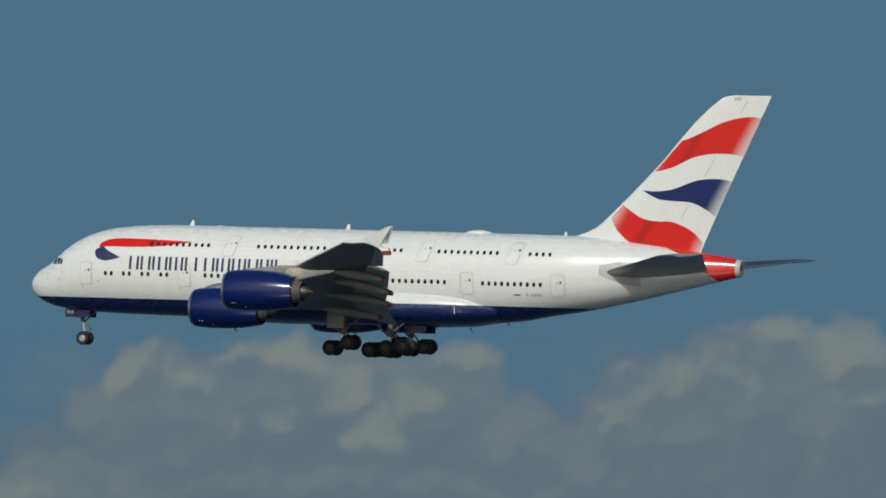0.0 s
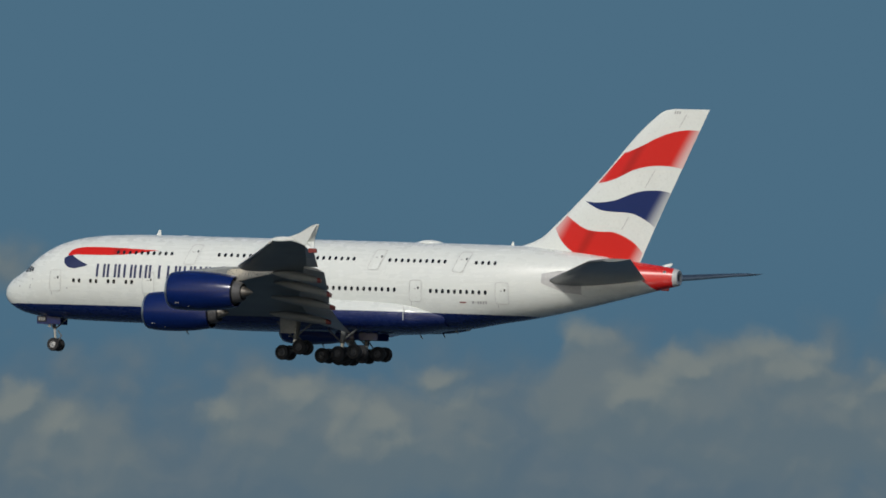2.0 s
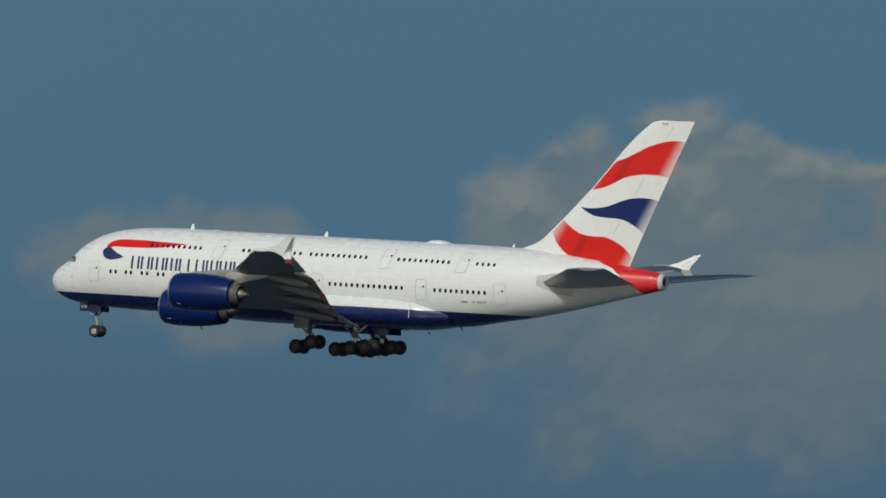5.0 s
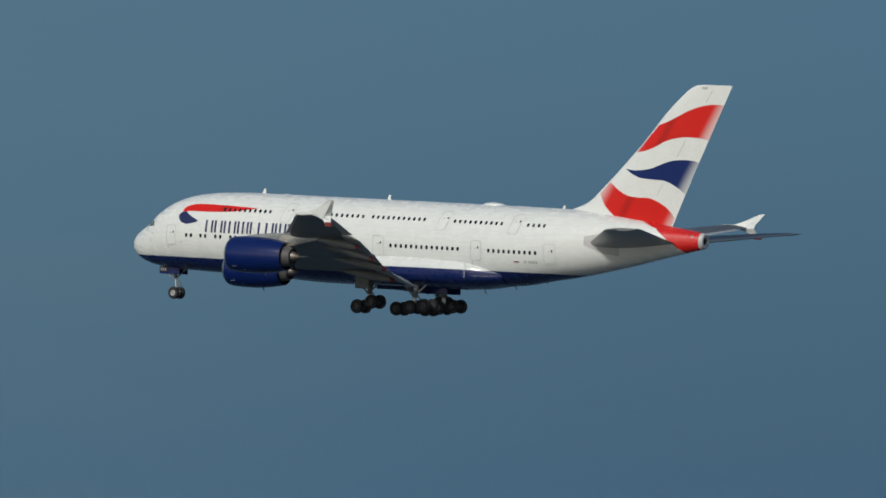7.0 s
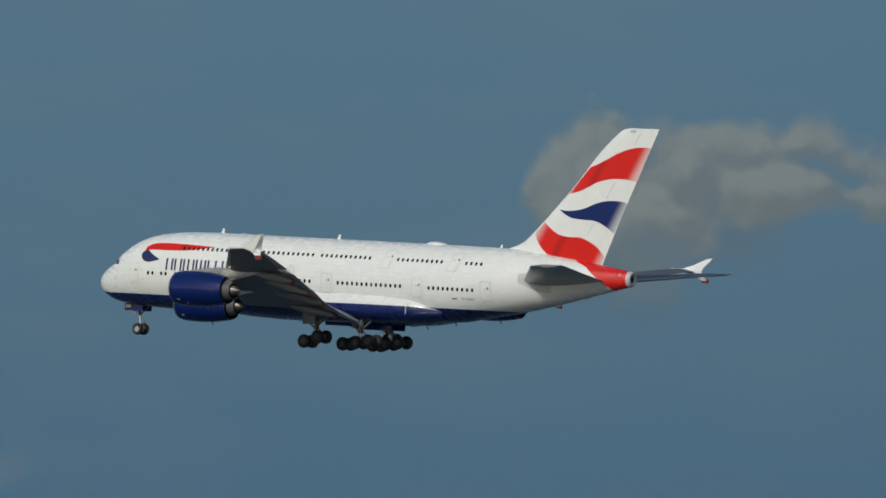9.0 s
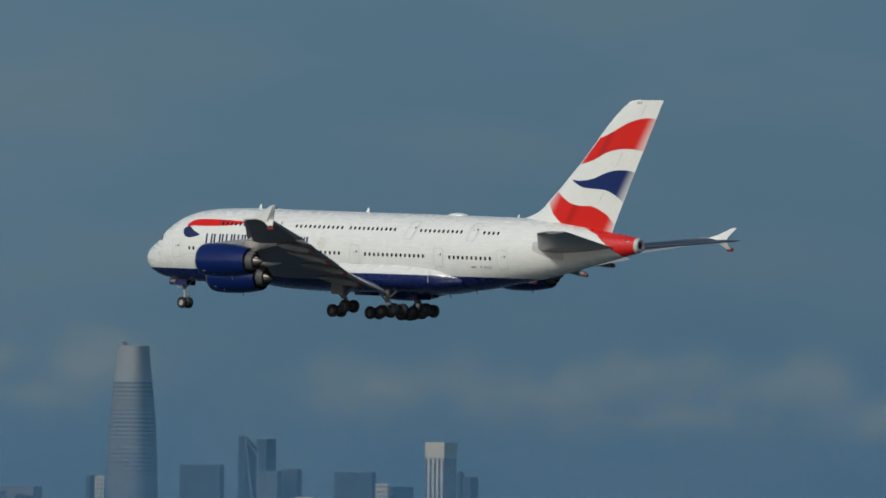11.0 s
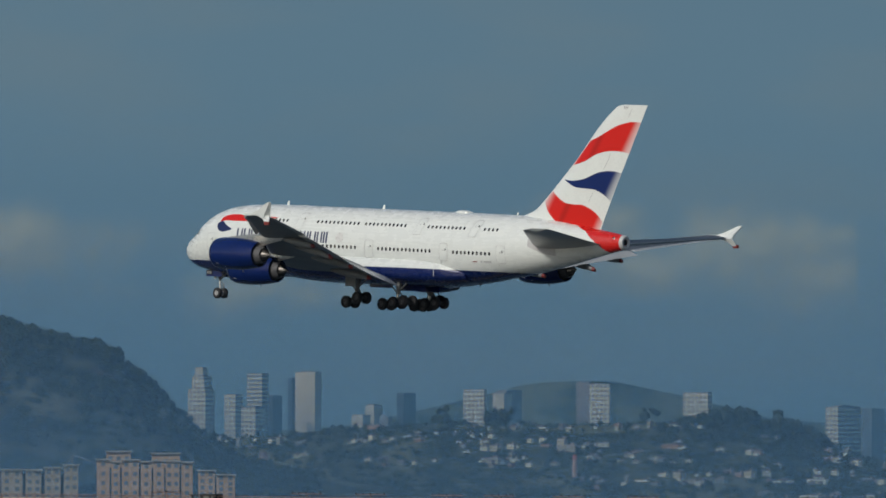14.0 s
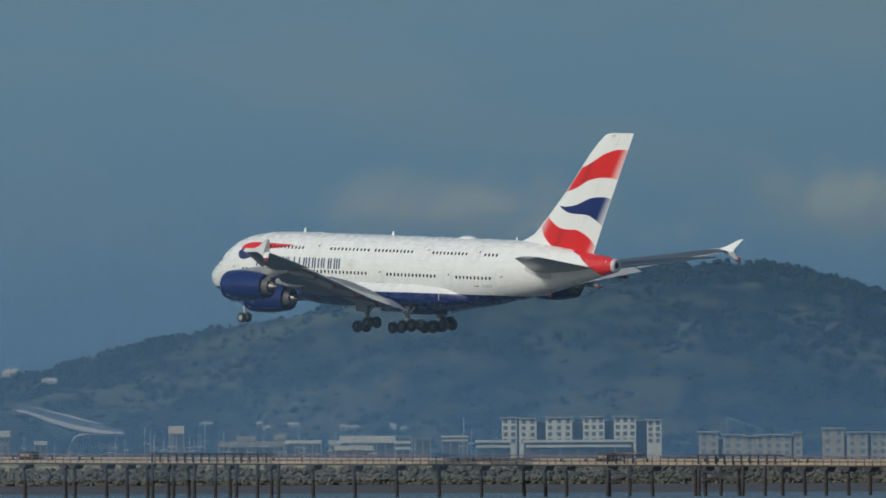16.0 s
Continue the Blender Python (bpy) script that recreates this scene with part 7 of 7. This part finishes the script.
def pier():
    ob = tagged(new("pier"), "long timber pier with rusty railings over the water", "pier")
    # the deck falls gently towards the city
    ob.matrix_world = Matrix.Translation((-1640, 0, 4.79)) @ pose(0, 0, 0, 0, 0.356, 0) @ Matrix.Translation((1640, 0, -4.77))
    y0, xa, xb, top = 1755.0, -1835.0, -1440.0, 4.05
    n = 24
    for i in range(n):
        bm = bmesh.new()
        a, b = xa + (xb - xa) * i / n, xa + (xb - xa) * (i + 1) / n
        slab(bm, ((a + b) / 2, y0 + 1.6, top - 0.2), (b - a - 0.04, 3.2, 0.34), 0.02)
        part("deck_slab", bm, DECK, ob, "tan deck edge")
        bm = bmesh.new()
        slab(bm, ((a + b) / 2, y0 + 0.25, top - 0.47), (b - a - 0.04, 0.4, 0.19), 0.02)
        part("girder", bm, TIMBER, ob, "dark timber girder")
        for z, r in ((top + 0.72, 0.045), (top + 0.36, 0.03)):
            bm = bmesh.new()
            tube(bm, (a, y0 + 0.1, z), (b, y0 + 0.1, z), r, r, 6)
            part("rail", bm, RUST, ob)
        bm = bmesh.new()
        tube(bm, (a, y0 + 2.9, top + 0.22), (b, y0 + 2.9, top + 0.22), 0.16, 0.16, 8)
        part("pipe", bm, PIPE, ob, "pale pipe along the deck")
    rng = random.Random(8)
    post = None
    for k in range(int((xb - xa) / 1.33)):
        x = xa + 0.8 + k * 1.33
        if post is None:
            bm = bmesh.new()
            slab(bm, (0, 0, 0.2), (0.11, 0.11, 1.06), 0.015)
            ob2 = part("rail_post", bm, RUST, ob)
            post = ob2.data
        else:
            ob2 = new("rail_post", post)
            ob2.parent = ob
        ob2.location = (x, y0 - 0.07, top)
    stub = None
    for k in range(int((xb - xa) / 2.4)):
        if rng.random() < 0.45:
            continue
        x = xa + 0.8 + k * 2.4 + rng.uniform(-0.5, 0.5)
        if stub is None:
            bm = bmesh.new()
            slab(bm, (0, 0, 0.2), (0.26, 0.2, 0.5), 0.03)
            ob2 = part("deck_fitting", bm, TIMBER, ob)
            stub = ob2.data
        else:
            ob2 = new("deck_fitting", stub)
            ob2.parent = ob
        ob2.location = (x, y0 + 0.5, top)
    pile = cap = None
    xs = []
    x = xa + 2
    while x < xb:
        xs.append(x)
        if rng.random() < 0.22:
            xs.append(x + 1.6)
        if rng.random() < 0.2:
            xs.append(x + 3.6)
        x += 7.1
    for x in xs:
        if pile is None:
            bm = bmesh.new()
            tube(bm, (0, 0.5, -0.8), (0, 0.35, top - 1.0), 0.23, 0.21, 10)
            p = part("pier_post", bm, TIMBER, ob, "dark timber post")
            bm = bmesh.new()
            loft(bm, [[(-0.3, -0.1, top - 1.12), (0.3, -0.1, top - 1.12), (0.3, 1.4, top - 1.12), (-0.3, 1.4, top - 1.12)], [(-0.62, -0.1, top - 0.78), (0.62, -0.1, top - 0.78), (0.62, 1.4, top - 0.78), (-0.62, 1.4, top - 0.78)],
                      [(-0.62, -0.1, top - 0.565), (0.62, -0.1, top - 0.565), (0.62, 1.4, top - 0.565), (-0.62, 1.4, top - 0.565)]])
            c = part("pile_cap", bm, TIMBER, ob)
            pile, cap = p.data, c.data
        else:
            p, c = new("pier_post", pile), new("pile_cap", cap)
            p.parent = c.parent = ob
        p.location = c.location = (x, y0, 0)
    # raised platforms and equipment cabins
    for az0, az1 in ((44.63, 44.27), (43.33, 43.22), (43.07, 42.82), (42.10, 42.02)):
        a, b = -y0 * math.tan(radians(az0)), -y0 * math.tan(radians(az1))
        bm = bmesh.new()
        slab(bm, ((a + b) / 2, y0 - 0.3, top + 0.86), (b - a, 0.5, 0.12), 0.02)
        for i in range(int((b - a) / 1.4)):
            slab(bm, (a + 0.4 + i * 1.4, y0 - 0.3, top + 0.3), (0.16, 0.16, 1.1))
        part("platform_frame", bm, TIMBER, ob, "dark platform railing")
        for i in range(int((b - a) / 3.6) + 1):
            bm = bmesh.new()
            tube(bm, (a + 0.5 + i * 3.6, y0 - 0.3, -0.8), (a + 0.5 + i * 3.6, y0 - 0.3, top - 0.5), 0.22, 0.22, 8)
            part("platform_post", bm, TIMBER, ob)
        bm = bmesh.new()
        tube(bm, (a + 0.5, y0 - 0.4, top - 0.8), (a + 6.5, y0 - 0.4, 1.6), 0.14, 0.14, 6)
        tube(bm, (a + 6.9, y0 - 0.4, top - 0.8), (a + 0.9, y0 - 0.4, 1.6), 0.14, 0.14, 6)
        part("cross_brace", bm, TIMBER, ob)
    for az in (43.35, 45.0, 42.06):
        x = -y0 * math.tan(radians(az))
        bm = bmesh.new()
        slab(bm, (x, y0 + 1.2, top + 0.5), (2.2, 1.4, 1.0), 0.05)
        cabin = part("equipment_cabin", bm, TIMBER, ob, "small dark equipment cabin")
        bm = bmesh.new()
        slab(bm, (x, y0 + 0.48, top + 0.6), (1.5, 0.06, 0.35), 0.02)
        part("panel", bm, W_ROOF, cabin, "pale panel on the cabin")
    # approach light bars on short stems
    for k, az in enumerate((41.617, 41.40, 41.25, 41.05, 40.84, 41.8, 42.2, 43.3, 44.1)):
        x = -y0 * math.tan(radians(az))
        bm = bmesh.new()
        tube(bm, (x, y0 + 1.8, top - 0.1), (x, y0 + 1.8, top + 1.1), 0.06, 0.06, 6)
        tube(bm, (x - 2.4, y0 + 1.8, top + 1.1), (x + 2.4, y0 + 1.8, top + 1.1), 0.05, 0.05, 6)
        bar = part("light_bar", bm, RUST, ob, "rusty bar of approach lights")
        for i in range(5):
            bm = bmesh.new()
            slab(bm, (x - 2.2 + 1.1 * i, y0 + 1.7, top + 1.22), (0.18, 0.25, 0.18), 0.04)
            part("lamp", bm, TIMBER, bar)


pier()


# ---- what moves ----
PLANE_ROWS = [
    (0.0, -639.68, 1751.09, 76.63, 1.272, 1.976, -2.571),
    (1.0, -706.95, 1751.03, 73.53, -0.182, 1.959, -2.564),
    (2.0, -774.23, 1750.97, 70.44, -0.525, 1.964, -2.557),
    (3.0, -841.51, 1750.91, 67.34, 0.578, 1.997, -2.551),
    (4.0, -908.78, 1750.84, 64.25, 1.182, 2.139, -2.544),
    (4.2, -922.24, 1750.83, 63.63, 0.950, 2.179, -2.543),
    (6.5, -1076.99, 1750.65, 56.51, 1.518, 2.037, -2.527),
    (7.0, -1110.63, 1750.61, 54.96, 1.115, 1.995, -2.524),
    (8.0, -1177.91, 1750.53, 51.86, 0.302, 1.969, -2.517),
    (8.2, -1191.37, 1750.52, 51.25, 0.236, 1.993, -2.516),
    (10.3, -1332.67, 1750.33, 44.74, -0.266, 1.889, -2.501),
    (10.5, -1346.12, 1750.31, 44.12, -0.438, 1.865, -2.500),
    (11.0, -1379.77, 1750.27, 42.58, -0.548, 1.777, -2.497),
    (12.0, -1447.06, 1750.17, 39.48, -0.913, 1.518, -2.490),
    (13.0, -1514.34, 1750.07, 36.38, -1.676, 1.665, -2.483),
    (14.0, -1581.63, 1749.97, 33.29, -1.265, 2.282, -2.476),
    (15.0, -1648.93, 1749.87, 30.19, 0.020, 2.483, -2.470),
    (16.0, -1716.22, 1749.76, 27.00, 0.229, 2.182, -2.463),
]


def motions():
    walk(plane, [(t, pose(x, y, z, roll, nose, turn)) for t, x, y, z, roll, nose, turn in PLANE_ROWS])


motions()
